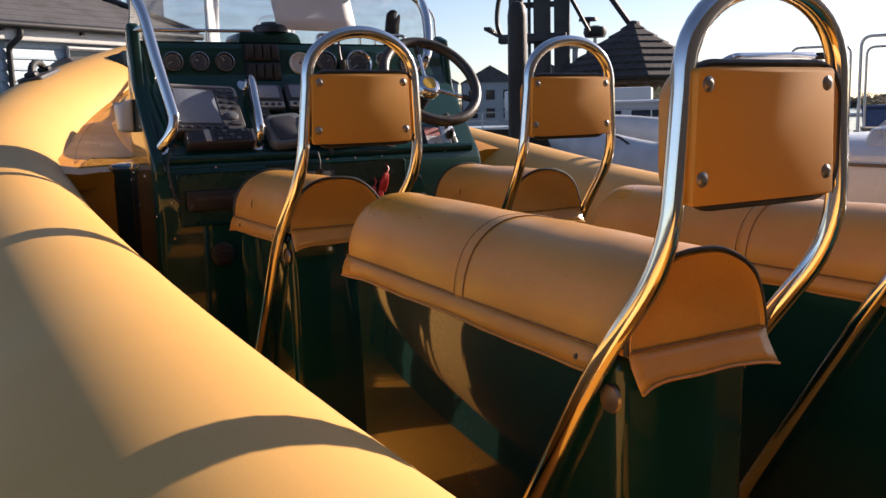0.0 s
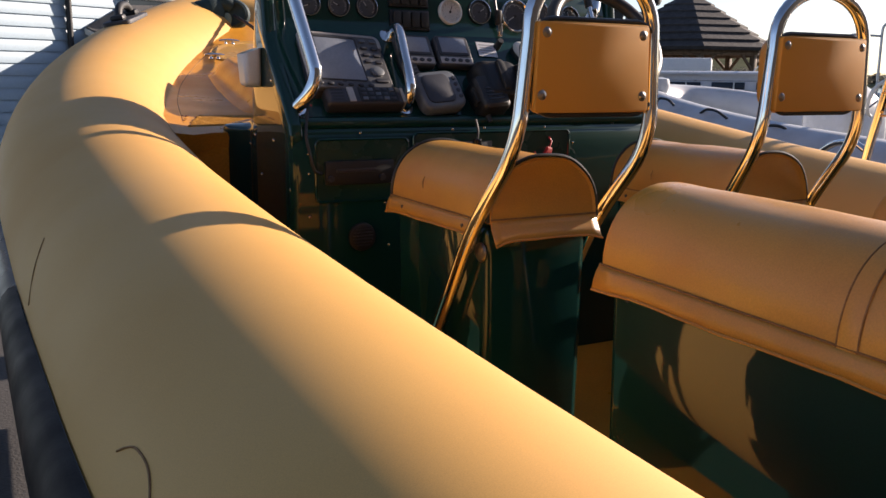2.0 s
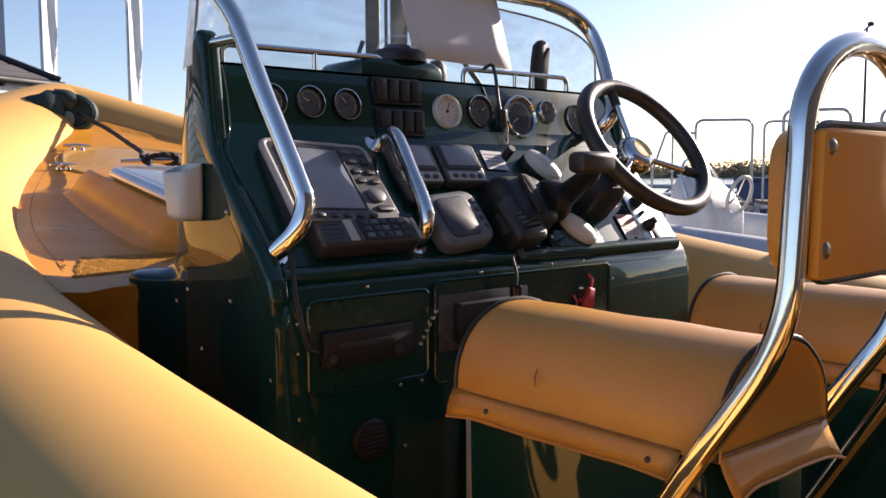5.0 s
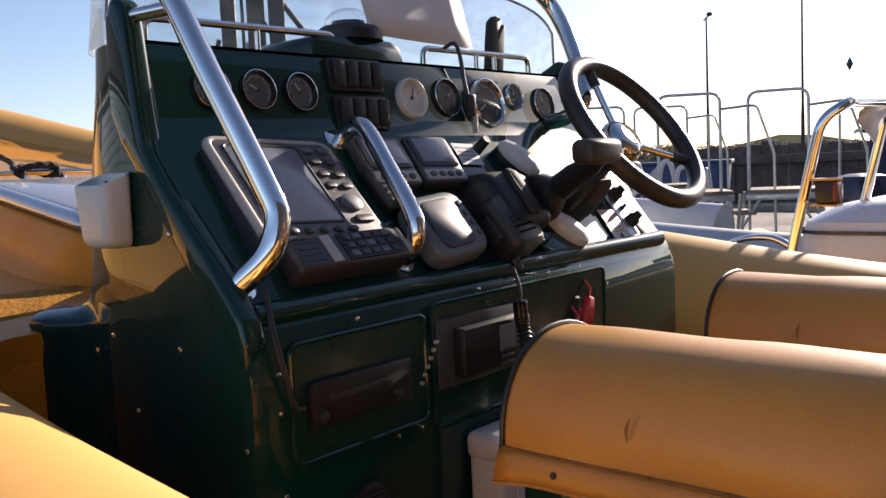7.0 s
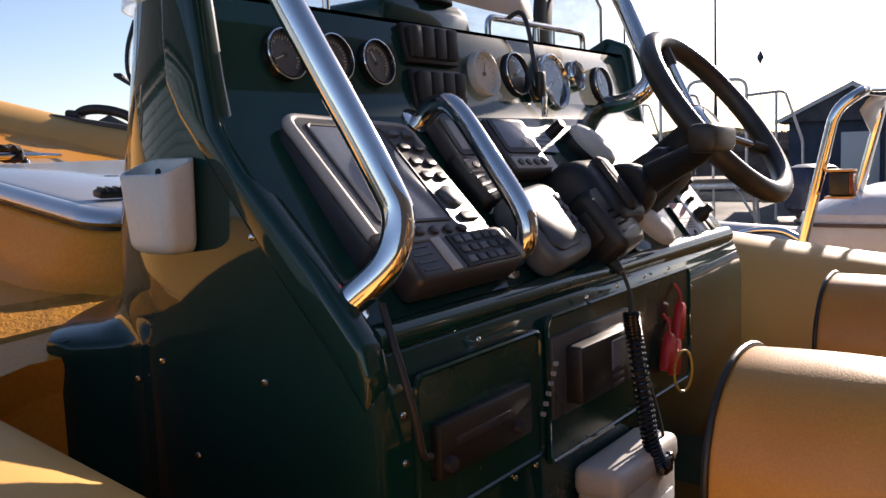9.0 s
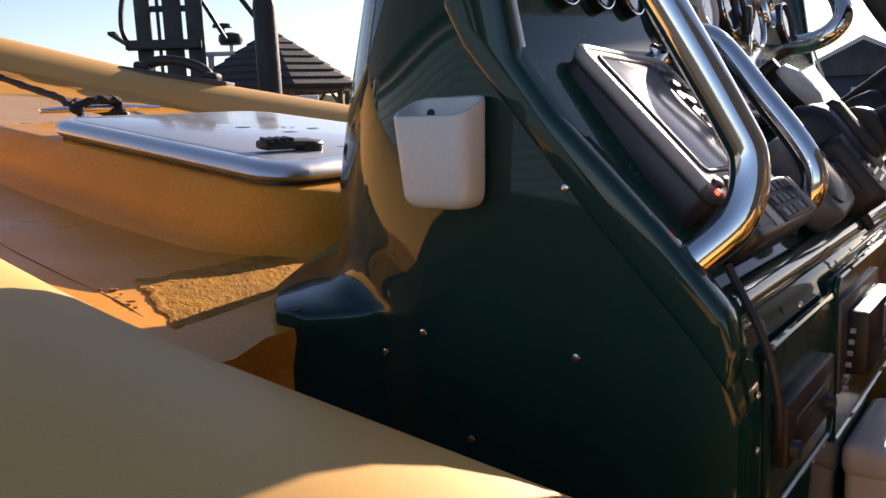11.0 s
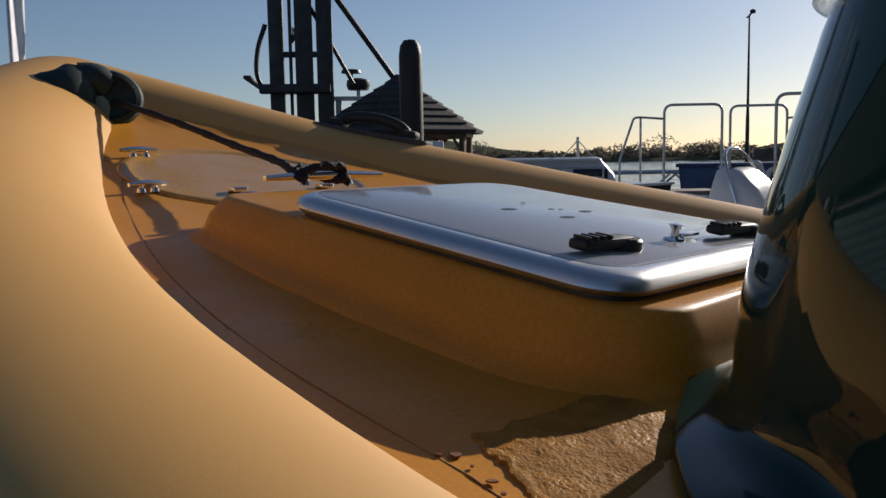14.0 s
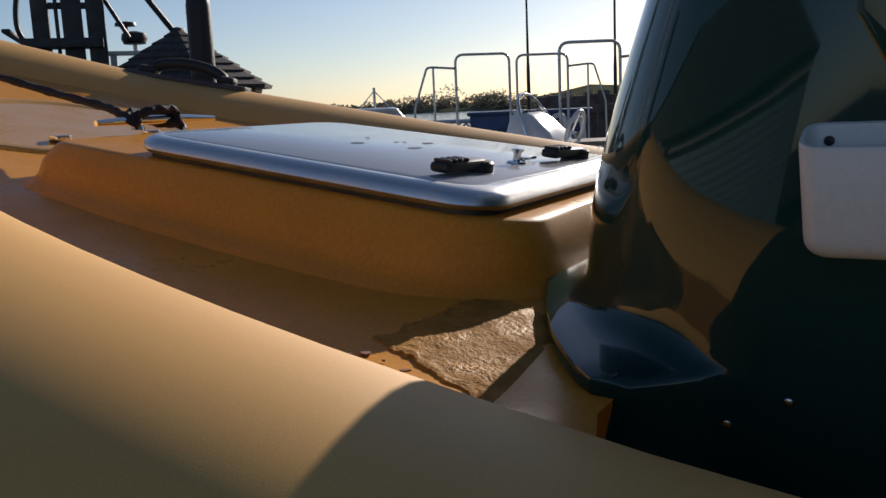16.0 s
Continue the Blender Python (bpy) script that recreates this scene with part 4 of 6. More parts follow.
pen = thing("notched_bracket", "flat black plastic bracket with a notched top behind the dash rail", "bracket", (0.327, 1.17, 1.99))
part("stub", prism([(-0.029, 0), (0.028, 0), (0.038, 0.09), (0.044, 0.122), (0.040, 0.134), (0.018, 0.108), (0.032, 0.140), (0.020, 0.150), (0.006, 0.149), (-0.010, 0.136), (-0.017, 0.10)], -0.008, 0.008, 0.003, "y"), BLACK, pen)

# ---- instruments on the dash ----
mfd = thing("chart_plotter", "grey marine chart plotter with blank pale screen", "display")
mfd_x, mfd_up = Vector((0.999, 0.02, -0.05)).normalized(), Vector((0.0, 0.141, 0.1455)).normalized()
mfd_out = mfd_x.cross(mfd_up).normalized()
mfd_m = Matrix((mfd_x, mfd_out.cross(mfd_x), mfd_out)).transposed().to_4x4()
mfd_m.translation = Vector((-0.460, 0.9313, 1.7837)) - mfd_out * 0.046
mfd.matrix_world = mfd_m @ Matrix.Diagonal((1.10, 0.94, 1.0, 1.0))
part("case", prism(rounded(-0.104, 0.104, -0.106, 0.106, 0.016, 6), -0.02, 0.036, 0.006, "z", 3), GREY, mfd)
part("front_frame", prism(rounded(-0.106, 0.106, -0.108, 0.108, 0.018, 6), 0.030, 0.046, 0.005, "z", 3), MIDGREY, mfd)
part("top_trim", sweep(fillet([(-0.103, -0.09, 0.041), (-0.103, 0.105, 0.041), (0.103, 0.105, 0.041), (0.103, 0.06, 0.041)], 0.018), 0.0068, 10), PALEGREY, mfd, "pale silver rounded trim")
part("screen", box((0.118, 0.160, 0.004), (-0.022, 0.008, 0.0452), 0.001), SCREEN, mfd, "pale blank screen")
part("screen_border", sweep([(x, y, 0.046) for x, y in rounded(-0.084, 0.040, -0.075, 0.091, 0.008)], 0.0026, 8, closed=True), GREY, mfd)
for k in range(6):
    part("soft_key", lathe([(0.0085, 0.044), (0.008, 0.0495), (0.005, 0.051), (0, 0.0508)], 14, Matrix.Translation((-0.086 + 0.026 * k, -0.092, 0)) @ Matrix.Diagonal((1.0, 0.75, 1, 1))), GREY, mfd)
for x, y in ((0.058, 0.084), (0.086, 0.084), (0.058, 0.058), (0.086, 0.056), (0.058, 0.030), (0.086, 0.028), (0.058, 0.004), (0.086, 0.002)):
    part("key", prism(rounded(x - 0.009, x + 0.009, y - 0.006, y + 0.006, 0.004, 3), 0.044, 0.050, 0.0015, "z"), TEALGREY if y > 0.06 else GREY, mfd)
part("cursor_pad", lathe([(0.018, 0.044), (0.018, 0.050), (0.012, 0.053), (0, 0.052)], 20, Matrix.Translation((0.073, -0.036, 0))), TEALGREY, mfd)
part("wide_key", prism(rounded(0.060, 0.096, -0.078, -0.064, 0.006, 3), 0.044, 0.050, 0.0015, "z"), GREY, mfd)
part("red_lamp", lathe([(0.003, 0.042), (0.002, 0.046), (0, 0.0465)], 8, Matrix.Translation((-0.099, -0.101, 0.002))), REDGLOW, mfd, "small red power lamp")
vhf = thing("vhf_radio", "dark grey marine radio with silver band and keypad", "radio")
vhf.matrix_world = at(DASH, -0.440, 0.030, 0.0) @ Matrix.Rotation(radians(-6), 4, "X")
part("case", box((0.216, 0.060, 0.044), (0, 0, 0.020), 0.010, seg=3), GREY, vhf)
part("silver_band", box((0.018, 0.048, 0.003), (-0.040, 0, 0.0425), 0.001), PALEGREY, vhf, "silver band")
part("keypad", box((0.108, 0.048, 0.003), (0.036, 0, 0.0423), 0.001), BLACK, vhf)
for j in range(3):
    for i in range(5):
        part("key", box((0.014, 0.010, 0.003), (-0.004 + 0.020 * i, -0.015 + 0.015 * j, 0.0442), 0.001), TEALGREY if (i + j) % 3 == 0 else GREY, vhf)
for k in range(4):
    part("grille_slot", box((0.034, 0.003, 0.002), (-0.078, -0.016 + 0.0105 * k, 0.0418)), BLACK, vhf)
part("end_cap", box((0.010, 0.050, 0.046), (0.107, 0, 0.020), 0.004), PALEGREY, vhf, "pale end cap")
box_dark = thing("speaker_unit", "black rounded speaker unit behind the grab rail", "speaker")
box_dark.matrix_world = at(DASH, -0.275, 0.150, 0.0, 8)
part("case", box((0.050, 0.09, 0.028), (0, 0, 0.012), 0.012, seg=3), BLACK, box_dark)
for k in range(5):
    part("slot", box((0.034, 0.004, 0.002), (0, -0.028 + 0.013 * k, 0.0262)), MIDGREY, box_dark)
for x in (-0.242, -0.120):
    d = thing("instrument_display", "small grey instrument display with four buttons", "display", group="instrument displays")
    d.matrix_world = at(DASH, x, 0.200, 0.006, -2)
    part("case", prism(rounded(-0.055, 0.055, -0.052, 0.052, 0.012, 5), -0.006, 0.020, 0.006, "z", 3), MIDGREY, d)
    part("bezel", prism(rounded(-0.050, 0.050, -0.018, 0.048, 0.008, 4), 0.019, 0.0225, 0.001, "z"), GREY, d)
    part("screen", box((0.082, 0.052, 0.003), (0, 0.016, 0.0222), 0.001), SCREEN, d, "blank pale screen")
    part("button_strip", box((0.100, 0.022, 0.002), (0, -0.036, 0.0202), 0.0008), PALEGREY, d, "silver button strip")
    for k in range(4):
        part("button", lathe([(0.008, 0.020), (0.0075, 0.0235), (0, 0.0245)], 12, Matrix.Translation((-0.033 + 0.022 * k, -0.036, 0)) @ Matrix.Diagonal((1, 0.75, 1, 1))), GREY, d)
sticker = thing("dash_label", "faded pale printed label stuck on the dash", "label")
sticker.matrix_world = at(DASH, 0.008, 0.225, 0.0035, -4)
part("label_sheet", box((0.062, 0.052, 0.0006), (0, 0, 0)), PAPER, sticker)
for k in range(4):
    part("print_bar", box((0.045 - 0.006 * (k % 2), 0.003, 0.0004), (-0.002, 0.016 - 0.010 * k, 0.0007)), MARKGREY, sticker)
ff = thing("fish_finder", "grey covered fish finder leaning on the dash", "display")
ff.matrix_world = at(DASH, -0.217, 0.050, 0.0, 6)
part("case", prism([(x, y) for x, y in rounded(-0.068, 0.068, -0.062, 0.062, 0.03, 6)], 0.004, 0.048, 0.012, "z", 3), TEALGREY, ff)
part("cover", prism([(x, y) for x, y in rounded(-0.052, 0.036, -0.046, 0.046, 0.02, 6)], 0.046, 0.052, 0.003, "z"), GREY, ff)
for k in range(4):
    part("button", lathe([(0.007, 0.046), (0.006, 0.050), (0, 0.051)], 12, Matrix.Translation((0.052, -0.03 + 0.02 * k, 0))), GREY, ff)

# hand microphone with its curly lead
mic = thing("hand_microphone", "black hand microphone with a coiled lead", "microphone")
mic.matrix_world = at(DASH, -0.066, 0.030, 0.0, 6)
part("body", loft([[(x * s, y * s + dy, z) for x, y in rounded(-0.045, 0.045, -0.052, 0.058, 0.016, 6)] for s, dy, z in ((0.95, 0, 0.0), (1.0, 0, 0.008), (1.0, 0, 0.05), (0.96, 0.0, 0.060), (0.86, 0.002, 0.066))]), BLACK, mic)
part("press_key", box((0.010, 0.05, 0.03), (-0.046, 0.005, 0.034), 0.004), RUBBER, mic)
for k in range(4):
    part("grille_slot", box((0.05, 0.004, 0.002), (0, -0.026 + 0.012 * k, 0.0664)), GLOSSBLACK, mic)
part("lead_boot", lathe([(0.010, -0.02), (0.009, 0.0), (0.006, 0.016)], 12, Matrix.Translation((-0.02, -0.056, 0.02)) @ Matrix.Rotation(radians(90), 4, "X")), RUBBER, mic)
lead = [Vector(p) for p in smooth_points([(-0.145, 0.785, 1.635), (-0.142, 0.775, 1.60), (-0.147, 0.772, 1.57), (-0.150, 0.765, 1.53), (-0.146, 0.755, 1.45), (-0.140, 0.748, 1.39), (-0.120, 0.742, 1.352), (-0.09, 0.748, 1.36), (-0.07, 0.765, 1.41), (-0.08, 0.79, 1.50), (-0.10, 0.808, 1.54)], 8)]
cord = thing("coiled_lead", "black coiled microphone lead hanging in a loop", "cable")
start = 14
part("plain_lead", sweep(lead[:start + 2], 0.003, 8), RUBBER, cord)
part("core", sweep(lead[start:56], 0.0085, 10), RUBBER, cord)
coil, turns = [], 46
for k in range(turns * 10):
    s = start + (56 - start) * k / (turns * 10)
    i = int(s)
    p = lead[i].lerp(lead[min(i + 1, len(lead) - 1)], s - i)
    way = (lead[min(i + 1, len(lead) - 1)] - lead[max(i - 1, 0)]).normalized()
    sd = way.cross(Vector((0, 1, 0))).normalized()
    a = 2 * math.pi * k / 10
    coil.append(p + (sd * math.cos(a) + way.cross(sd) * math.sin(a)) * 0.0105)
part("coil", sweep(coil, 0.0026, 6), GLOSSBLACK, cord)
part("thin_lead", sweep(lead[54:], 0.0026, 8), RUBBER, cord)

# engine control lever
thr = thing("throttle_lever", "black engine throttle lever with a padded grip", "lever")
part("housing", loft([[at(DASH, -0.018 + x * s, 0.085 + y * s + dy, z).translation for x, y in rounded(-0.072, 0.066, -0.070, 0.066, 0.030, 7)] for s, dy, z in ((1.02, 0, 0.0), (1.0, 0, 0.012), (0.98, 0.0, 0.040), (0.90, -0.006, 0.058), (0.78, -0.010, 0.067), (0.64, -0.012, 0.071))]), BLACK, thr)
part("ridge", loft([[at(DASH, -0.018 + x, 0.080 + y * s, z).translation for x, y in rounded(-0.012, 0.012, -0.052, 0.055, 0.010, 4)] for s, z in ((1.0, 0.055), (0.95, 0.075), (0.8, 0.080))]), RUBBER, thr)
part("boss", lathe([(0.042, -0.012), (0.046, -0.006), (0.046, 0.026), (0.042, 0.034), (0.028, 0.038), (0, 0.038)], 28, at(DASH, 0.040, 0.075, 0.052) @ Matrix.Rotation(radians(90), 4, "Y")), BLACK, thr)
part("arm", sweep([(0.078, 0.875, 1.732), (0.076, 0.85, 1.746), (0.062, 0.80, 1.770), (0.040, 0.745, 1.794), (0.02, 0.715, 1.810)], [0.028, 0.027, 0.023, 0.019, 0.016], 14), BLACK, thr)
part("grip", loft([[(gx, 0.706 + a, 1.817 + c) for a, c in rounded(-0.022 * k, 0.022 * k, -0.021 * k, 0.021 * k, 0.013 * k, 5)] for gx, k in ((-0.052, 0.70), (-0.049, 0.90), (-0.042, 1.0), (-0.005, 1.04), (0.036, 1.0), (0.044, 0.90), (0.047, 0.70))]), GRIP, thr, "worn dark brown grip")
part("post", sweep([at(DASH, 0.045, 0.235, 0.0).translation, at(DASH, 0.045, 0.235, 0.035).translation], [0.011, 0.009], 12), BLACK, thr)
# two white oval pads
for x, v, tn in ((0.128, 0.195, 38), (0.128, 0.020, 42)):
    pad = thing("white_oval_cover", "white oval plastic cover on a black base", "cover", group="oval covers")
    pad.matrix_world = at(DASH, x, v, 0.0, tn)
    part("base", lathe([(0.044, 0), (0.044, 0.014), (0.04, 0.018)], 28, Matrix.Diagonal((0.60, 1.15, 1, 1))), BLACK, pad)
    part("shell", lathe([(0.042, 0.016), (0.044, 0.022), (0.040, 0.032), (0.026, 0.039), (0.0, 0.041)], 30, Matrix.Diagonal((0.62, 1.18, 1, 1))), WHITE, pad)
    part("stud", lathe([(0.004, 0.0), (0.003, 0.003), (0, 0.004)], 8, Matrix.Translation((-0.004, -0.036, 0.031))), BLACK, pad)

# ignition panel and warning sticker
ign = thing("ignition_panel", "black ignition plate with knobs and a switch", "switch panel")
ign.matrix_world = at(DASH, 0.400, 0.052, 0.003, -4)
part("plate", box((0.058, 0.125, 0.005), (0, 0, 0), 0.002), ALU, ign)
for y, r in ((0.042, 0.016), (-0.028, 0.015)):
    part("knob", lathe([(r, 0.002), (r * 0.95, 0.016), (r * 0.6, 0.022), (r * 0.55, 0.034), (0, 0.036)], 18, Matrix.Translation((0.002, y, 0))), BLACK, ign)
part("toggle", lathe([(0.006, 0), (0.005, 0.014), (0, 0.018)], 12, Matrix.Translation((0.002, 0.008, 0))), BLACK, ign)
part("key_tag", box((0.022, 0.03, 0.004), (0.012, -0.05, 0.008), 0.002), RUBBER, ign)
warn = thing("warning_sticker", "white and red safety warning sticker", "sticker")
warn.matrix_world = at(DASH, 0.335, 0.010, 0.0035, -4)
part("sticker_sheet", box((0.062, 0.105, 0.0006), (0, 0, 0)), PAPER, warn)
part("red_block", box((0.060, 0.034, 0.0004), (0, 0.034, 0.0007)), FADEDRED, warn)
part("triangle", sweep([(0, -0.012, 0.001), (0.02, -0.042, 0.001), (-0.02, -0.042, 0.001)], 0.0018, 6, closed=True), BLACK, warn)
for k in range(3):
    part("print_bar", box((0.04, 0.0025, 0.0004), (0, 0.008 - 0.006 * k, 0.0007)), MARKGREY, warn)
plate = part("small_hatch_plate", box((0.17, 0.052, 0.004), (0, 0, 0), 0.002), GREEN, console, "green access plate with screws")
plate.matrix_basis = at(DASH, 0.115, -0.002, 0.014)
for x in (-0.075, 0.075):
    screw(at(DASH, 0.115 + x, 0.008, 0.0165), r=0.0045)

# steering wheel
wheel = thing("steering_wheel", "black padded steering wheel with steel spokes", "steering wheel")
wheel.matrix_world = plane((0.288, 0.795, 1.858), (0, 0.60, 0.80))
part("rim", sweep([(0.172 * math.cos(a), 0.172 * math.sin(a), 0) for a in (2 * math.pi * k / 64 for k in range(64))], 0.0185, 18, closed=True), RIMMAT, wheel, "worn black rim")
for a in (90, 210, 330):
    ca, sa = math.cos(radians(a)), math.sin(radians(a))
    sp = part("spoke", sweep([(ca * 0.03, sa * 0.03, -0.03), (ca * 0.09, sa * 0.09, -0.018), (ca * 0.165, sa * 0.165, -0.002)], 0.007, 10), STEEL, wheel, "steel spoke")
    part("sleeve", sweep([(ca * 0.125, sa * 0.125, -0.011), (ca * 0.162, sa * 0.162, -0.003)], 0.011, 10), RIMMAT, sp)
hub = part("hub", lathe([(0.022, -0.075), (0.026, -0.05), (0.046, -0.046), (0.048, -0.032), (0.040, -0.018), (0.03, -0.012), (0, -0.010)], 30), STEEL, wheel, "chrome hub cap")
part("emblem", lathe([(0.026, -0.0135), (0.024, -0.0095), (0, -0.009)], 24), EMBLEM, hub, "yellow hub emblem")
part("column", sweep([(0, 0, -0.05), (0, 0.0, -0.17)], 0.03, 16), BLACK, wheel)
part("tilt_gaiter", loft([[(a * k - 0.055, b * k - 0.03, z) for a, b in rounded(-0.05, 0.05, -0.045, 0.045, 0.02, 5)] for z, k in ((-0.185, 1.05), (-0.16, 1.0), (-0.12, 0.92), (-0.095, 0.78), (-0.085, 0.55))]), BLACK, wheel, "black column gaiter")

# ---- lower console: radios, speaker, box, kill cords ----
ster = thing("radio_set", "black radio set in a grey mounting plate", "radio")
ster.matrix_world = at(REAR, -0.195, 1.517, 0.002)
part("mount_plate", box((0.235, 0.108, 0.008), (0, 0, 0.002), 0.002), MIDGREY, ster)
part("case", box((0.175, 0.078, 0.03), (0.005, -0.002, 0.015), 0.006), BLACK, ster)
part("window", box((0.04, 0.04, 0.002), (0.025, 0.008, 0.031)), SCREEN, ster)
for k in range(3):
    part("key_bar", box((0.034, 0.006, 0.003), (0.025, -0.012 - 0.011 * k, 0.0305), 0.001), MIDGREY, ster)
lowr = thing("dark_radio", "black radio unit shaded inside the console recess", "radio")
lowr.matrix_world = at(REAR, -0.475, 1.50, 0.002)
part("case", box((0.19, 0.062, 0.016), (0, 0, 0.006), 0.004), BLACK, lowr)
for x in (-0.082, 0.06):
    part("knob", lathe([(0.009, 0.013), (0.008, 0.022), (0, 0.023)], 16, Matrix.Translation((x, -0.014, 0))), GREY, lowr)
part("fascia_bar", box((0.11, 0.010, 0.003), (-0.012, 0.006, 0.0142), 0.001), GREY, lowr)
for k in range(6):
    part("lead_bead", lathe([(0.003, 0), (0.003, 0.005), (0, 0.006)], 8, Matrix.Translation((0.105 + 0.007 * k, -0.01 + 0.011 * k, 0.02))), PALEGREY, lowr)
spk = thing("speaker", "round black slotted speaker on the console face", "speaker")
spk.matrix_world = at(REAR, -0.467, 1.328, 0.0) @ Matrix.Scale(0.84, 4)
part("ring", lathe([(0.046, 0), (0.044, 0.008), (0.036, 0.012), (0, 0.008)], 30), BLACK, spk)
for k in range(6):
    w = 0.034 * math.cos((k - 2.5) / 3)
    part("slat", box((2 * w, 0.004, 0.006), (0, -0.025 + 0.010 * k, 0.011), 0.001), GREY, spk)
wb = thing("white_box", "white plastic equipment box with rounded lid", "box", (-0.148, 0.780, -0.045))
part("case", box((0.20, 0.066, 0.46), (0, 0, 1.165), 0.012, seg=3), WHITE, wb)
part("lid", box((0.208, 0.074, 0.045), (0, 0, 1.405), 0.014, seg=3), WHITE, wb)
part("front_panel", box((0.14, 0.004, 0.30), (0.01, -0.034, 1.20), 0.002), PAPER, wb)
part("catch", box((0.03, 0.012, 0.03), (0.05, -0.037, 1.395), 0.004), STEEL, wb)
part("stand", box((0.12, 0.06, 0.06), (0, 0, FLOOR_Z + 0.045), 0.004), BLACK, wb)
for x, z, tn in ((0.095, 1.520, 18), (0.045, 1.478, 20), (0.075, 1.465, 10)):
    k = thing("kill_cord_tag", "red plastic kill cord tag hanging on the console", "tag", group="kill cord tags")
    k.matrix_world = at(REAR, x, z, 0.018, -tn)
    part("tag", loft([[(a * s, b * s, h) for a, b in ((-0.012, -0.03), (0.014, -0.03), (0.016, 0.0), (0.010, 0.032), (-0.006, 0.032), (-0.013, 0.0))] for s, h in ((0.85, -0.006), (1, -0.002), (1, 0.004), (0.8, 0.008))]), RED, k)
    part("link", sweep([(0.002, 0.028, 0.0), (0.008, 0.05, -0.006), (0.0, 0.062, -0.014)], 0.0028, 8), RED, k)
ring = thing("key_ring", "yellow wire key ring", "ring")
ring.matrix_world = at(REAR, 0.085, 1.44, 0.03, 0)
part("wire", sweep([(0.024 * math.cos(a), 0.034 * math.sin(a), 0.006 * math.cos(a)) for a in (2 * math.pi * k / 30 for k in range(30))], 0.0022, 8, closed=True), YELLOWWIRE, ring)
lan = thing("key_lanyard", "silver key and cord looped over the dash rail", "key")
part("cord", sweep(smooth_points([(0.055, 1.085, 2.036), (0.062, 1.062, 2.045), (0.058, 1.045, 2.02), (0.056, 1.035, 1.97), (0.060, 1.03, 1.935)], 6), 0.0042, 8), GREY, lan)
part("fob", box((0.020, 0.014, 0.045), (0.064, 1.026, 1.92), 0.005), GRIP, lan)
part("key_blade", box((0.016, 0.004, 0.040), (0.069, 1.022, 1.885), 0.0015), STEEL, lan)
wire = thing("loose_cable", "thin black cable hanging down the console corner", "cable")
part("cable_run", sweep(smooth_points([(-0.60, 0.845, 1.66), (-0.618, 0.808, 1.60), (-0.612, 0.798, 1.55), (-0.60, 0.80, 1.51), (-0.58, 0.805, 1.50)], 6), 0.004, 8), RUBBER, wire)


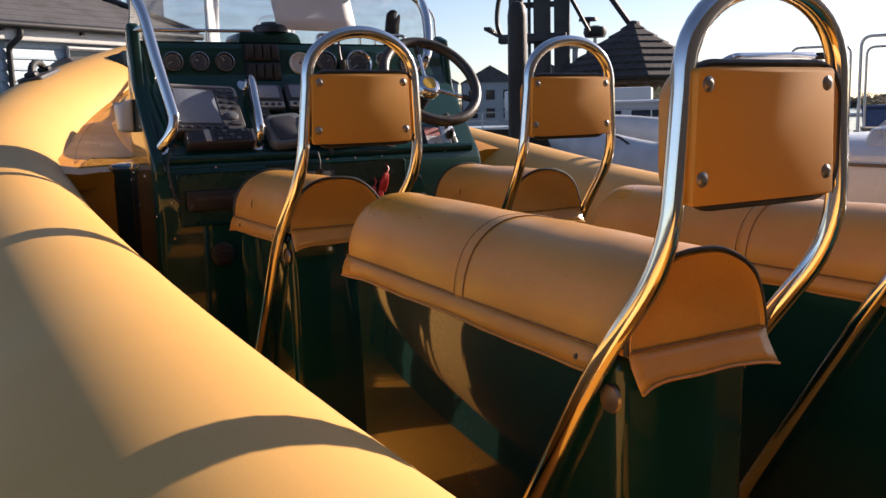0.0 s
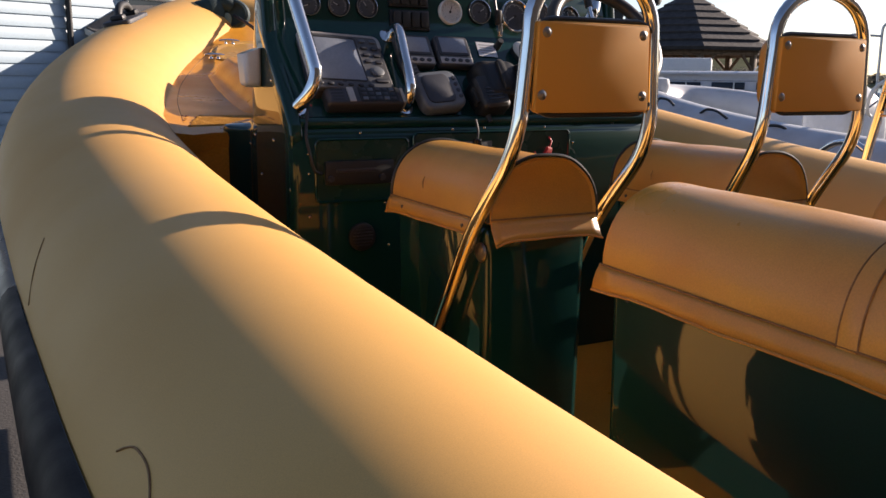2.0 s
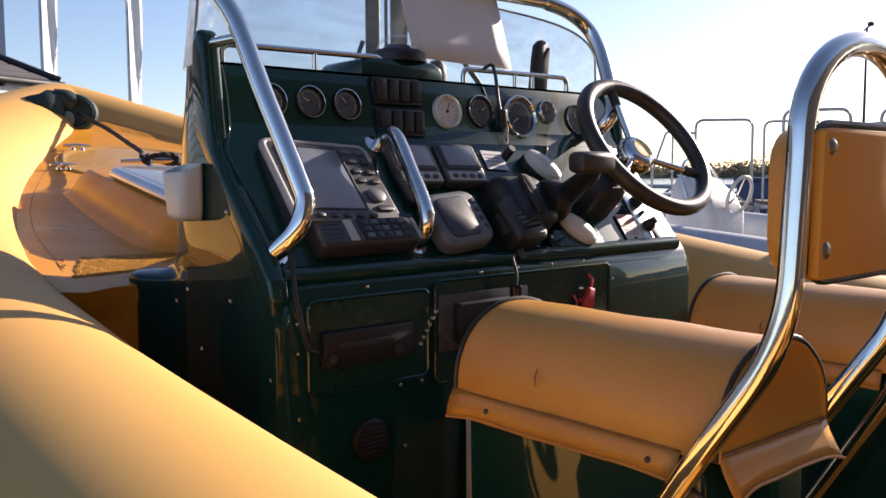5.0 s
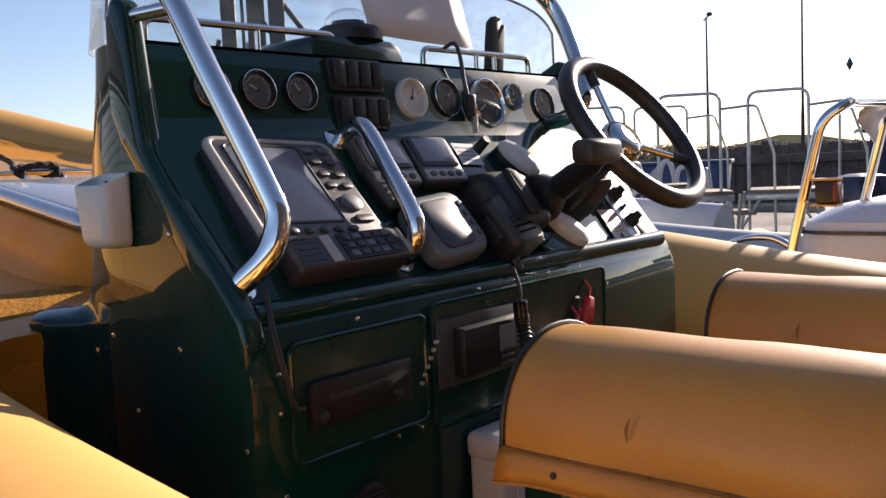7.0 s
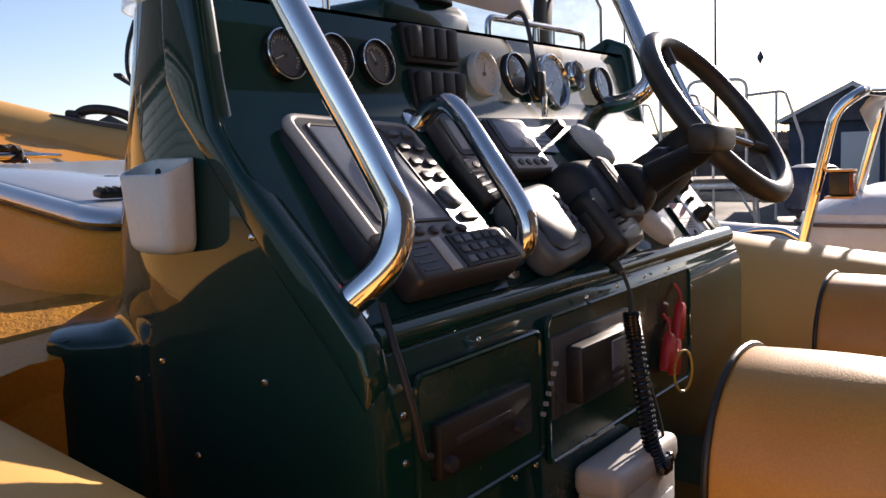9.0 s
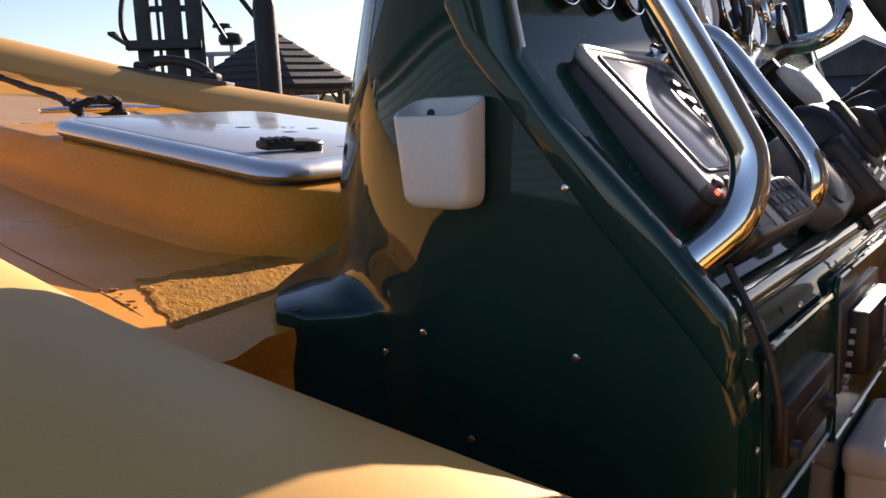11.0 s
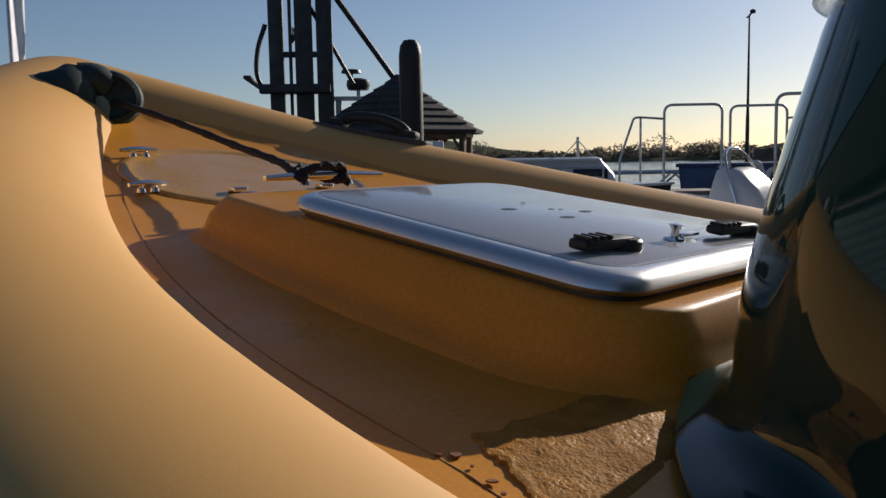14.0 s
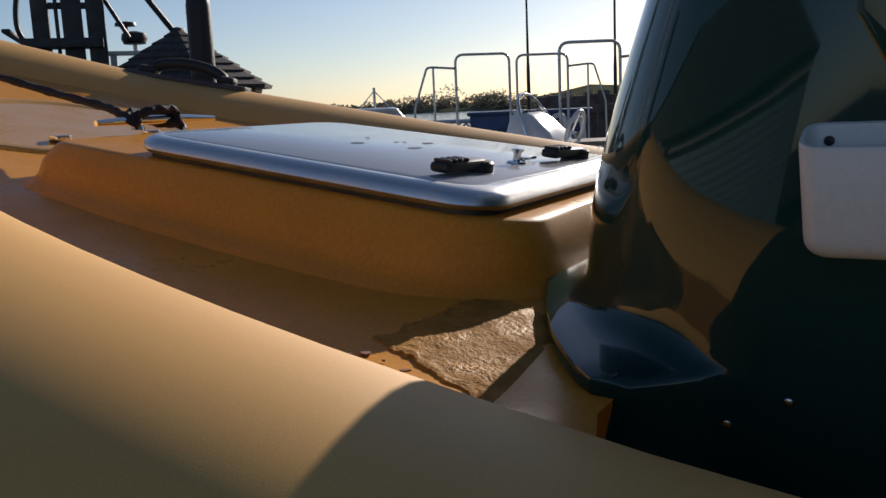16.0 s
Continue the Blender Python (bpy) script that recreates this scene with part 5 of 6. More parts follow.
# ---- seats ----
def seat(x, rear, length, zt, band=None, slope=0.0):
    s = thing("jockey_seat", "green moulded seat pod with domed tan vinyl cushion", "seat", (x, rear, 0), "jockey seats")
    w = 0.126
    part("pod", prism([(-w + 0.012, FLOOR_Z), (w - 0.012, FLOOR_Z), (w - 0.004, zt - 0.13), (-w + 0.004, zt - 0.13)], 0.022, length - 0.02, 0.02, "y", 3), GREEN, s, "glossy dark green pod")
    def ring(y, k=1.0, low=0.0):
        out = []
        for i in range(25):
            a = math.pi - math.pi * i / 24
            cx, cz = w * k * math.copysign(abs(math.cos(a)) ** 0.86, math.cos(a)), zt + slope * y - 0.125 + 0.125 * k * math.sin(a) ** 0.92
            n = 0.0022 * noise.noise((cx * 16 + x * 7, (y + rear) * 11, cz * 16))
            out.append((cx + n, y, cz + n))
        return out
    n_rings = max(12, int(length / 0.035))
    rings = [ring(0.004, 0.93), ring(0.0, 0.97), ring(0.004, 0.995)] + [ring(0.012 + (length - 0.024) * i / n_rings) for i in range(n_rings + 1)] + [ring(length - 0.004, 0.995), ring(length, 0.97), ring(length - 0.006, 0.92)]
    cush = part("cushion", loft(rings), VINYL, s, "domed tan vinyl cushion")
    for y in ((0.004,) if band else (0.004, length - 0.004)):
        part("piping", sweep([(a * 1.004, y, b + 0.0015) for a, _, b in ring(y)], 0.0036, 8), PIPING, cush, "dark piping")
    # skirt hanging below the cushion: one strip a side, and an after flap flared at its corners
    def strip(points, outward, drops, flares):
        rows = []
        for drop, flare in zip(drops, flares):
            row = []
            for k, (px, py, corner) in enumerate(points):
                rag = noise.noise((px * 11 + x, (py + rear) * 11, 5))
                out = flare * (1 + 0.35 * corner) + 0.0015 * rag
                row.append((px + outward[0] * out, py + outward[1] * out, zt + slope * py - drop - (drop - drops[0]) * (0.22 * corner + 0.12 * rag)))
            rows.append(row)
        sk = part("skirt", loft(rows, False, False), VINYL, s, "loose vinyl skirt")
        sk.modifiers.new("thick", "SOLIDIFY").thickness = 0.003
        part("stitch_line", sweep([(a, b, c) for a, b, c in rows[0]], 0.0018, 6), SEAMS, sk)
        part("hem", sweep([(a, b, c + 0.001) for a, b, c in rows[-1]], 0.0022, 6), VINYL, sk)
    drops, flares = (0.122, 0.131, 0.142, 0.156), (0.001, 0.006, 0.0095, 0.0115)
    for sx in (-1, 1):
        strip([(sx * w, 0.050 + (length - 0.050) * i / 18, max(0.0, 1 - (18 - i) / 2.5)) for i in range(19)], (sx, 0), drops, flares)
    strip([(w * (-0.97 + 1.95 * i / 14), 0.002, abs(i / 7 - 1) ** 5) for i in range(15)], (0, -1), (0.118, 0.131, 0.144, 0.157), (0.001, 0.005, 0.012, 0.020))
    strip([(w * (1 - 2 * i / 6), length - 0.002, 0.0) for i in range(7)], (0, 1), drops, flares)
    if band:
        for off in (-0.014, 0.014):
            part("band_seam", sweep([(a * 1.004, band + off, b + 0.001) for a, _, b in ring(band)], 0.0013, 6), SEAMS, cush)
        part("band", loft([[(a * k, band + o, zt - 0.125 + (b - zt + 0.125) * k) for a, _, b in ring(band)] for o, k in ((-0.014, 1.0), (-0.012, 1.012), (0.012, 1.012), (0.014, 1.0))], False, False), VINYL, cush)
    for sy, sz in (() if band else ((length * 0.62, -0.075),)):
        part("scratch", sweep([(-w * 0.985, sy, zt + sz + 0.012), (-w * 1.0, sy + 0.004, zt + sz), (-w * 1.004, sy + 0.003, zt + sz - 0.014)], [0.0006, 0.0018, 0.0006], 6), SEAMS, cush)
    for y in (0.09, length - 0.08):
        part("snap_stud", lathe([(0.0045, 0), (0.004, 0.0025), (0, 0.003)], 10, Matrix.Translation((-w - 0.008, y, zt - 0.140)) @ Matrix.Rotation(radians(-90), 4, "Y")), GREYRUB, s, "small dark stud")
    part("hoop_plate", lathe([(0.020, 0), (0.018, 0.004), (0.008, 0.007), (0, 0.007)], 16, Matrix.Translation((-w + 0.004, 0.035, zt - 0.185)) @ Matrix.Rotation(radians(-90), 4, "Y")), SCREWMAT, s)
    return s


def backrest(x, y, zt, w=0.140, seat_x=0.31, screw_x=0.108, panel_dx=0.0):
    b = thing("backrest", "polished steel hoop with screwed tan backrest panel", "backrest", (x, y, 0), "backrests")
    left, right_x = seat_x - 0.145 - x, seat_x + 0.145 - x
    pts = fillet([(left - 0.003, 0.37, zt - 0.96), (left, 0.090, zt - 0.49), (-w - 0.022, -0.003, zt - 0.335), (-w, 0.0, zt - 0.14)], 0.07, 8)
    arc = [(w * math.cos(a), 0, zt - 0.14 + 0.126 * math.sin(a) ** 0.8) for a in (math.pi - math.pi * k / 22 for k in range(1, 22))]
    right = fillet([(w, 0.0, zt - 0.14), (w + 0.006, -0.003, zt - 0.335), (right_x, 0.090, zt - 0.49), (right_x + 0.003, 0.37, zt - 0.96)], 0.07, 8)
    part("hoop", sweep(list(pts) + arc + list(right), 0.0143, 18), STEEL, b)
    top, low = zt - 0.113, zt - 0.272
    half = screw_x + 0.014
    corners = fillet([(panel_dx, low, 0), (panel_dx + half + 0.005, low, 0), (panel_dx + half, top, 0), (panel_dx - half, top, 0), (panel_dx - half - 0.007, low, 0), (panel_dx, low, 0)], 0.008, 4)
    pan = part("back_panel", prism([(p.x, p.y) for p in corners[1:-1]], -0.024, -0.012, 0.0022, "y"), PANEL, b, "flat tan backrest panel")
    for px, pz in ((-screw_x + 0.001, zt - 0.132), (screw_x, zt - 0.132), (-screw_x - 0.006, zt - 0.241), (screw_x + 0.004, zt - 0.243)):
        seat_m = Matrix.Translation((panel_dx + px, -0.024, pz)) @ Matrix.Rotation(radians(90), 4, "X")
        part("screw", lathe([(0.0095, 0), (0.0092, 0.0010), (0.0072, 0.0018), (0.0052, 0.0034), (0.002, 0.0040), (0, 0.0032)], 16, seat_m), SCREWMAT, pan, "dull steel dome screw")
    outline = rounded(-0.138, 0.138, zt - 0.277, zt - 0.107, 0.045, 6)
    outline = [(px + panel_dx + (0.012 if x < 0 else 0.0), pz) for px, pz in outline]
    cush = part("back_cushion", loft([[(px * k, yy, (pz - zt + 0.188) * k + zt - 0.188) for px, pz in outline] for yy, k in ((-0.010, 0.975), (-0.004, 1.0), (0.024, 1.0), (0.040, 0.95), (0.049, 0.82))]), VINYL, b, "padded tan cushion")
    part("piping", sweep([(px * 1.005, -0.007, pz) for px, pz in outline], 0.005, 8, closed=True), PIPING, cush)
    return b


seat(-0.375, 0.10, 0.45, 1.597)
seat(-0.375, -1.09, 0.85, 1.564, 0.405, 0.024)
seat(0.31, 0.165, 0.445, 1.578)
seat(0.31, -1.05, 0.86, 1.555, 0.39)
backrest(-0.326, 0.036, 1.955, 0.1385, -0.375, 0.108, -0.010)
backrest(-0.322, -1.136, 1.904, 0.1395, -0.375, 0.105, -0.019)
backrest(0.329, 0.079, 1.950, 0.1425, 0.31, 0.118, -0.010)
backrest(0.365, -1.06, 1.895)
aft = thing("stern_locker", "dark green moulded stern locker", "locker", (-0.02, -1.62, 0))
part("locker_body", box((0.36, 0.42, 0.42), (0, 0, FLOOR_Z + 0.21), 0.03, seg=3), GREEN, aft)
part("locker_lid", box((0.38, 0.44, 0.03), (0, 0, FLOOR_Z + 0.437), 0.01), GREEN, aft)
trl = thing("boat_trailer", "galvanised steel boat trailer under the hull", "trailer")
for x in (-0.55, 0.55):
    part("beam", box((0.08, 6.4, 0.12), (x, 0.2, 0.36), 0.008), ALU, trl)
for y in (-2.2, -0.9, 1.5):
    part("cross_beam", box((1.9, 0.08, 0.10), (0, y, 0.30), 0.008), ALU, trl)
for y in (-1.3, -0.5):
    for x in (-1.0, 1.0):
        wh = part("trailer_wheel", lathe([(0.12, -0.09), (0.27, -0.085), (0.30, -0.05), (0.30, 0.05), (0.27, 0.085), (0.12, 0.09)], 28, Matrix.Translation((x, y, 0.30)) @ Matrix.Rotation(radians(90), 4, "Y")), RUBBER, trl)
        part("hubcap", lathe([(0.13, -0.07), (0.13, 0.07)], 20, Matrix.Translation((x, y, 0.30)) @ Matrix.Rotation(radians(90), 4, "Y")), ALU, wh)
for y in (-2.2, -0.9, 1.5):
    part("hull_block", box((0.5, 0.12, 0.10), (0, y, 0.39), 0.01), RUBBER, trl)

# ---- neighbouring grey inflatable boat ----
rib = thing("grey_inflatable_boat", "pale grey inflatable boat parked alongside", "boat")
nline = smooth_points([(2.14, -1.9, 1.02), (2.12, -0.6, 1.07), (2.12, 0.35, 1.13), (2.13, 0.9, 1.17), (2.16, 1.6, 1.25), (2.22, 2.3, 1.36), (2.42, 2.95, 1.47), (2.8, 3.25, 1.52), (3.2, 3.3, 1.52), (3.6, 2.95, 1.47), (3.8, 2.3, 1.36), (3.86, 1.6, 1.25), (3.88, 0.35, 1.14)], 6)
part("buoyancy_tube", sweep(nline, [0.20 + 0.03 * math.sin(i * 0.1) for i in range(len(nline))], 28), GREYTUBE, rib, "pale grey inflatable tube")
part("nose_cap", lathe([(0.0, -0.10), (0.07, -0.09), (0.095, -0.02), (0.08, 0.05), (0.0, 0.07)], 18, Matrix.Translation((2.46, 2.86, 1.70))), GREYTUBE, rib)
part("hull", loft([[(2.3, y, 1.1), (2.6, y, 0.5 + k), (3.0, y, 0.4 + k), (3.4, y, 0.5 + k), (3.7, y, 1.1)] for y, k in ((0.35, 0), (1.2, 0), (2.2, 0.25), (3.0, 0.7))], False, False), WHITEGEL, rib)
for y in (0.6, 1.6):
    part("chock", box((1.2, 0.2, 0.44), (3.0, y, 0.22), 0.02), RUBBER, rib, "dark timber chock")
part("rope_loop", sweep(smooth_points([(2.05, 1.85, 1.45), (2.03, 1.75, 1.49), (2.02, 1.62, 1.48), (2.03, 1.5, 1.42)], 6), 0.012, 8), RUBBER, rib)
for y, z in ((0.95, 1.36), (2.3, 1.54)):
    part("grab_loop", sweep(smooth_points([(2.04, y - 0.12, z - 0.03), (2.02, y - 0.06, z + 0.02), (2.02, y + 0.06, z + 0.03), (2.04, y + 0.12, z - 0.01)], 6), 0.012, 8), RUBBER, rib)
rib.location = (2.3, 2.8, 0)
deckbox = thing("white_dinghy", "white moulded dinghy with a thin dark blue stripe", "boat", (2.95, 0.55, 0))
part("moulding", loft([[(x, y, z) for x, y in rounded(-0.75 + d, 0.75 - d, -0.85 + d, 0.62 - d, 0.16, 6)] for d, z in ((0.25, 0.0), (0.22, 0.5), (0.0, 1.05), (0.0, 1.44), (0.02, 1.52), (0.10, 1.575), (0.25, 1.60))]), WHITEGEL, deckbox)
part("stripe", loft([[(x, y, z) for x, y in rounded(-0.756, 0.756, -0.856, 0.626, 0.16, 6)] for z in (1.475, 1.49)], True, False), NAVY, deckbox, "dark blue stripe")
for k, (px, py, l) in enumerate(((-0.3, -0.2, 0.3), (0.2, 0.1, 0.35))):
    part("hatch_panel", box((l, 0.3, 0.012), (px, py, 1.602), 0.005), WHITE, deckbox)
ncon = thing("white_boat_console", "white moulded boat console with steering wheel", "console", (5.3, 3.9, 0))
part("console_shell", loft([[(x, y, z) for x, y in rounded(-0.3 + d, 0.3 - d, -0.24 + d + e, 0.24 - d, 0.1, 6)] for d, e, z in ((0, 0, 1.0), (0.0, 0.0, 1.45), (0.03, 0.04, 1.60), (0.06, 0.16, 1.74), (0.10, 0.2, 1.78))]), WHITEGEL, ncon)
nw = part("wheel_rim", sweep([(0.10 + 0.17 * math.cos(a), -0.27 - 0.05 * math.sin(a), 1.60 + 0.16 * math.sin(a)) for a in (2 * math.pi * k / 32 for k in range(32))], 0.016, 10, closed=True), WHITE, ncon, "white steering wheel")
for a in (90, 210, 330):
    ca, sa = math.cos(radians(a)), math.sin(radians(a))
    part("spoke", sweep([(0.10, -0.25, 1.60), (0.10 + 0.165 * ca, -0.27 - 0.05 * sa, 1.60 + 0.155 * sa)], 0.009, 8), STEEL, nw)
part("screen_rail", sweep(smooth_points([(-0.3, -0.05, 1.5), (-0.26, 0.05, 1.75), (-0.12, 0.12, 1.90), (0.12, 0.12, 1.90), (0.26, 0.05, 1.75), (0.3, -0.05, 1.5)], 6), 0.012, 10), STEEL, ncon)
hp = thing("navigation_light_hoop", "stainless light hoop on the grey boat", "frame")
part("hoop", sweep(fillet([(1.76, 1.02, 1.36), (1.76, 1.0, 1.48), (1.76, 0.905, 1.90), (1.80, 0.83, 1.955), (2.45, 0.87, 1.97), (2.5, 0.98, 1.55), (2.5, 1.0, 1.45)], 0.09), 0.018, 14), STEEL, hp)
part("lower_bow", sweep(smooth_points([(1.76, 1.0, 1.47), (1.78, 1.08, 1.50), (1.82, 1.2, 1.49), (1.88, 1.32, 1.44), (1.95, 1.40, 1.38)], 6), 0.013, 10), STEEL, hp)
part("hoop_rod", sweep([(1.80, 0.83, 1.955), (2.1, 0.79, 1.965), (2.32, 0.78, 1.955)], 0.009, 8), STEEL, hp)
lt = thing("side_light", "amber-framed red navigation side light", "lamp", (1.745, 0.885, 1.615))
part("housing", box((0.05, 0.06, 0.075), (0, 0, 0.045), 0.006), BLACK, lt)
for z in (0.002, 0.088):
    part("bracket_plate", box((0.075, 0.085, 0.007), (0, 0, z), 0.002), AMBER, lt, "amber bracket plate")
part("bracket_post", box((0.008, 0.08, 0.085), (0.035, 0, 0.045), 0.002), AMBER, lt)
part("lens", prism(rounded(-0.028, 0.024, 0.012, 0.078, 0.006), -0.042, -0.03, 0.002, "y"), REDLENS, lt, "dark red lens")
part("plate", box((0.03, 0.006, 0.05), (0.018, -0.042, 0.045), 0.002), PALEGREY, lt)
ml = thing("mast_light", "small clear white mast light on a black base", "lamp", (2.32, 0.78, 1.945))
part("base", lathe([(0.035, 0), (0.038, 0.012), (0.022, 0.022), (0.022, 0.03)], 18), BLACK, ml)
part("lens", lathe([(0.022, 0.03), (0.024, 0.05), (0.018, 0.065), (0, 0.07)], 18), GLASS, ml)
sail = thing("folded_canopy", "pale canvas canopy folded on the light hoop", "canopy")
bm = bmesh.new()
vs = [bm.verts.new(p) for p in ((2.06, 0.87, 1.93), (2.10, 0.85, 1.955), (2.38, 0.86, 1.955), (2.43, 0.92, 1.82), (2.22, 0.92, 1.90))]
for f in ((0, 1, 4), (1, 2, 4), (2, 3, 4)):
    bm.faces.new([vs[i] for i in f])
cn = part("cloth", bm, CANVAS, sail)
so = cn.modifiers.new("thick", "SOLIDIFY")
so.thickness = 0.006


def outboard(at_, turn, mat, label, digits=None):
    o = thing("outboard_motor", label, "outboard motor", at_, turn=turn)
    part("cowling", loft([[(x, y, z) for x, y in rounded(-0.15 * s, 0.15 * s, -0.24 * s + dy, 0.22 * s + dy, 0.09 * s, 5)] for s, dy, z in ((0.82, 0, 0.0), (1.0, 0, 0.04), (1.0, 0, 0.20), (0.94, 0.01, 0.30), (0.75, 0.03, 0.36), (0.4, 0.04, 0.38))]), mat, o)
    part("leg", loft([[(x, y, z) for x, y in rounded(-0.06 * s, 0.06 * s, -0.12 * s, 0.12 * s, 0.04 * s, 4)] for s, z in ((1.3, 0.01), (1.0, -0.15), (0.9, -0.6), (0.7, -0.8))]), GREY, o)
    return o


ob1 = outboard((2.42, 0.34, 1.27), 0, SILVER, "silver-grey outboard motor with red numerals")
cu = bpy.data.curves.new("numerals", "FONT")
cu.body, cu.size, cu.extrude, cu.shear = "60", 0.075, 0.001, 0.25
tx = new("numerals", cu)
tx.parent = ob1
tx.matrix_basis = Matrix.Translation((-0.075, -0.243, 0.10)) @ Matrix.Rotation(radians(90), 4, "X")
cu.materials.append(RED)
part("logo_mark", box((0.05, 0.002, 0.05), (-0.05, -0.242, 0.22)), DARKMARK, ob1)
part("red_line", box((0.24, 0.002, 0.006), (0.0, -0.2415, 0.185)), RED, ob1)
ob2 = outboard((6.05, 1.95, 1.22), 62, NAVY, "dark blue outboard motor with pale lettering bars")
for k in range(7):
    part("lettering_bar", box((0.028, 0.002, 0.05), (-0.12 + 0.04 * k, -0.2415, 0.17)), PALEGREY, ob2)
ob3 = outboard((2.15, 4.6, 1.15), 30, GLOSSBLACK, "gloss black outboard motor behind the tube")
part("stand", box((0.3, 0.3, 0.55), (0, 0, -0.87), 0.02), RUBBER, ob3)
for o in (ob1, ob2):
    part("stand", box((0.2, 0.2, 0.6), (0, 0, -0.95), 0.02), RUBBER, o)


# ---- boarding steps with rails ----
def steps(left, right, top, deck, stair):
    """A plank platform whose hoop rail stands between two posts on its near edge; stair is the side on which the steps go down."""
    a, b = Vector(left), Vector(right)
    w, turn = (b - a).length, math.degrees(math.atan2(b.y - a.y, b.x - a.x))
    s = thing("boarding_steps", "white steel boarding platform with tall hoop rails", "platform", (*((a + b) / 2), 0), "boarding platforms", turn=turn)
    for k in range(6):
        part("deck_plank", box((w + 0.16, 0.148, 0.045), (0.06 * stair, 0.0 + 0.155 * k, deck), 0.005), WOODGREY, s, "weathered plank")
    for sy in (-0.03, 0.82):
        part("edge_beam", box((w + 0.18, 0.05, 0.07), (0.06 * stair, sy, deck - 0.07), 0.006), PAINTSTEEL, s)
    for sx in (-1, 1):
        for sy in (-0.02, 0.82):
            part("leg", sweep([(sx * (w / 2 + 0.1), sy, deck - 0.03), (sx * (w / 2 + 0.2), sy * 1.15, 0)], 0.022, 8), PAINTSTEEL, s)
        part("brace", sweep([(sx * (w / 2 + 0.15), -0.02, 0.7), (sx * (w / 2 + 0.15), 0.86, 0.7)], 0.018, 8), PAINTSTEEL, s)
        part("knee_brace", sweep([(sx * (w / 2 - 0.15), 0.02, deck - 0.06), (sx * (w / 2 + 0.16), 0.0, 0.75)], 0.016, 8), PAINTSTEEL, s)
    part("cross_bar", sweep([(-w / 2 - 0.15, -0.02, 0.7), (w / 2 + 0.15, -0.02, 0.7)], 0.018, 8), PAINTSTEEL, s)
    part("hoop_rail", sweep(fillet([(-w / 2, 0, deck), (-w / 2, 0, top), (w / 2, 0, top), (w / 2, 0, deck)], 0.13), 0.020, 10), PAINTSTEEL, s)
    o = stair
    part("stair_rail", sweep(fillet([(o * w / 2, 0, top - 0.20), (o * (w / 2 + 0.36), 0.02, top - 0.17), (o * (w / 2 + 0.44), 0.02, top - 0.18), (o * (w / 2 + 0.64), 0.04, top - 0.78), (o * (w / 2 + 0.66), 0.04, 0.05)], 0.05), 0.017, 8), PAINTSTEEL, s)
    part("rail_post", sweep([(o * (w / 2 + 0.34), 0.02, top - 0.17), (o * (w / 2 + 0.34), 0.02, deck - 0.5)], 0.017, 8), PAINTSTEEL, s)
    for k in range(4):
        part("tread", box((0.24, 0.8, 0.035), (o * (w / 2 + 0.3 + 0.2 * k), 0.4, deck - 0.27 * (k + 1)), 0.004), WOODGREY, s)
    return s


steps((8.83, 5.12), (9.22, 4.48), 2.55, 1.32, 1)
steps((9.40, 4.20), (9.62, 3.55), 2.54, 1.32, 1)
steps((11.60, 6.95), (12.10, 6.28), 2.60, 1.32, 1)
steps((10.42, 7.42), (10.98, 6.79), 2.60, 1.32, -1)

# ---- wooden pile and yard machinery ----
post = thing("mooring_pile", "dark tarred round timber pile", "post", (5.5, 7.75, 0))
part("shaft", lathe([(0.135, 0), (0.13, 2.0), (0.125, 2.98), (0.11, 3.08), (0.07, 3.14), (0, 3.155)], 20), TAR, post)
lift = thing("fork_lift_mast", "tall dark steel boat lift mast", "machine", (28.95, 40.1, 0), turn=-42)
lift.scale = (1.9, 1.9, 1.9)
lift.location.z = 0.0
for x, w in ((-0.42, 0.42), (0.36, 0.50), (0.95, 0.46)):
    part("column", box((w, 0.30, 9.0), (x, 0, 4.5), 0.02), DARKSTEEL, lift)
for z in (3.0, 4.05, 6.9):
    part("cross_beam", box((1.6, 0.16, 0.16), (0.25, 0.02, z), 0.01), DARKSTEEL, lift)
part("brace", sweep([(0.45, 0.05, 5.6), (1.75, 0.0, 3.2)], 0.06, 8), DARKSTEEL, lift)
part("ram", sweep([(-0.02, -0.1, 0.2), (-0.02, -0.1, 8.0)], 0.05, 10), DARKSTEEL, lift)
part("hose_loop", sweep(smooth_points([(-0.72, 0, 4.9), (-0.95, 0, 4.2), (-1.0, 0, 3.5), (-0.8, 0, 3.0)], 6), 0.07, 8), RUBBER, lift)
for k in range(5):
    part("chain_loop", sweep(smooth_points([(0.02 + 0.05 * k, -0.1, 4.8), (0.0 + 0.05 * k, -0.12, 4.3 + 0.06 * k), (0.08 + 0.05 * k, -0.1, 4.75)], 5), 0.02, 6), DARKSTEEL, lift)
part("fork_carriage", box((2.0, 0.5, 0.25), (0.1, -0.3, 3.05), 0.02), DARKSTEEL, lift)
part("fork_arm", box((0.2, 4.5, 0.10), (-1.2, 1.5, 3.35), 0.02), DARKSTEEL, lift)
jib = thing("crane_stay", "dark inclined crane jib beside the lift mast", "machine")
part("spar", sweep([(30.1, 39.0, 12.0), (33.5, 36.5, 6.1)], 0.16, 8), DARKSTEEL, jib)
part("strut", sweep([(33.5, 36.5, 6.1), (33.6, 36.9, 0.0)], 0.13, 8), DARKSTEEL, jib)
part("head_block", box((0.66, 0.5, 0.75), (33.5, 36.5, 6.2), 0.1), DARKSTEEL, jib)
tow = thing("radar_arch", "white boat radar arch with a black radar dome", "radar", (32.4, 39.3, 0), turn=-40)
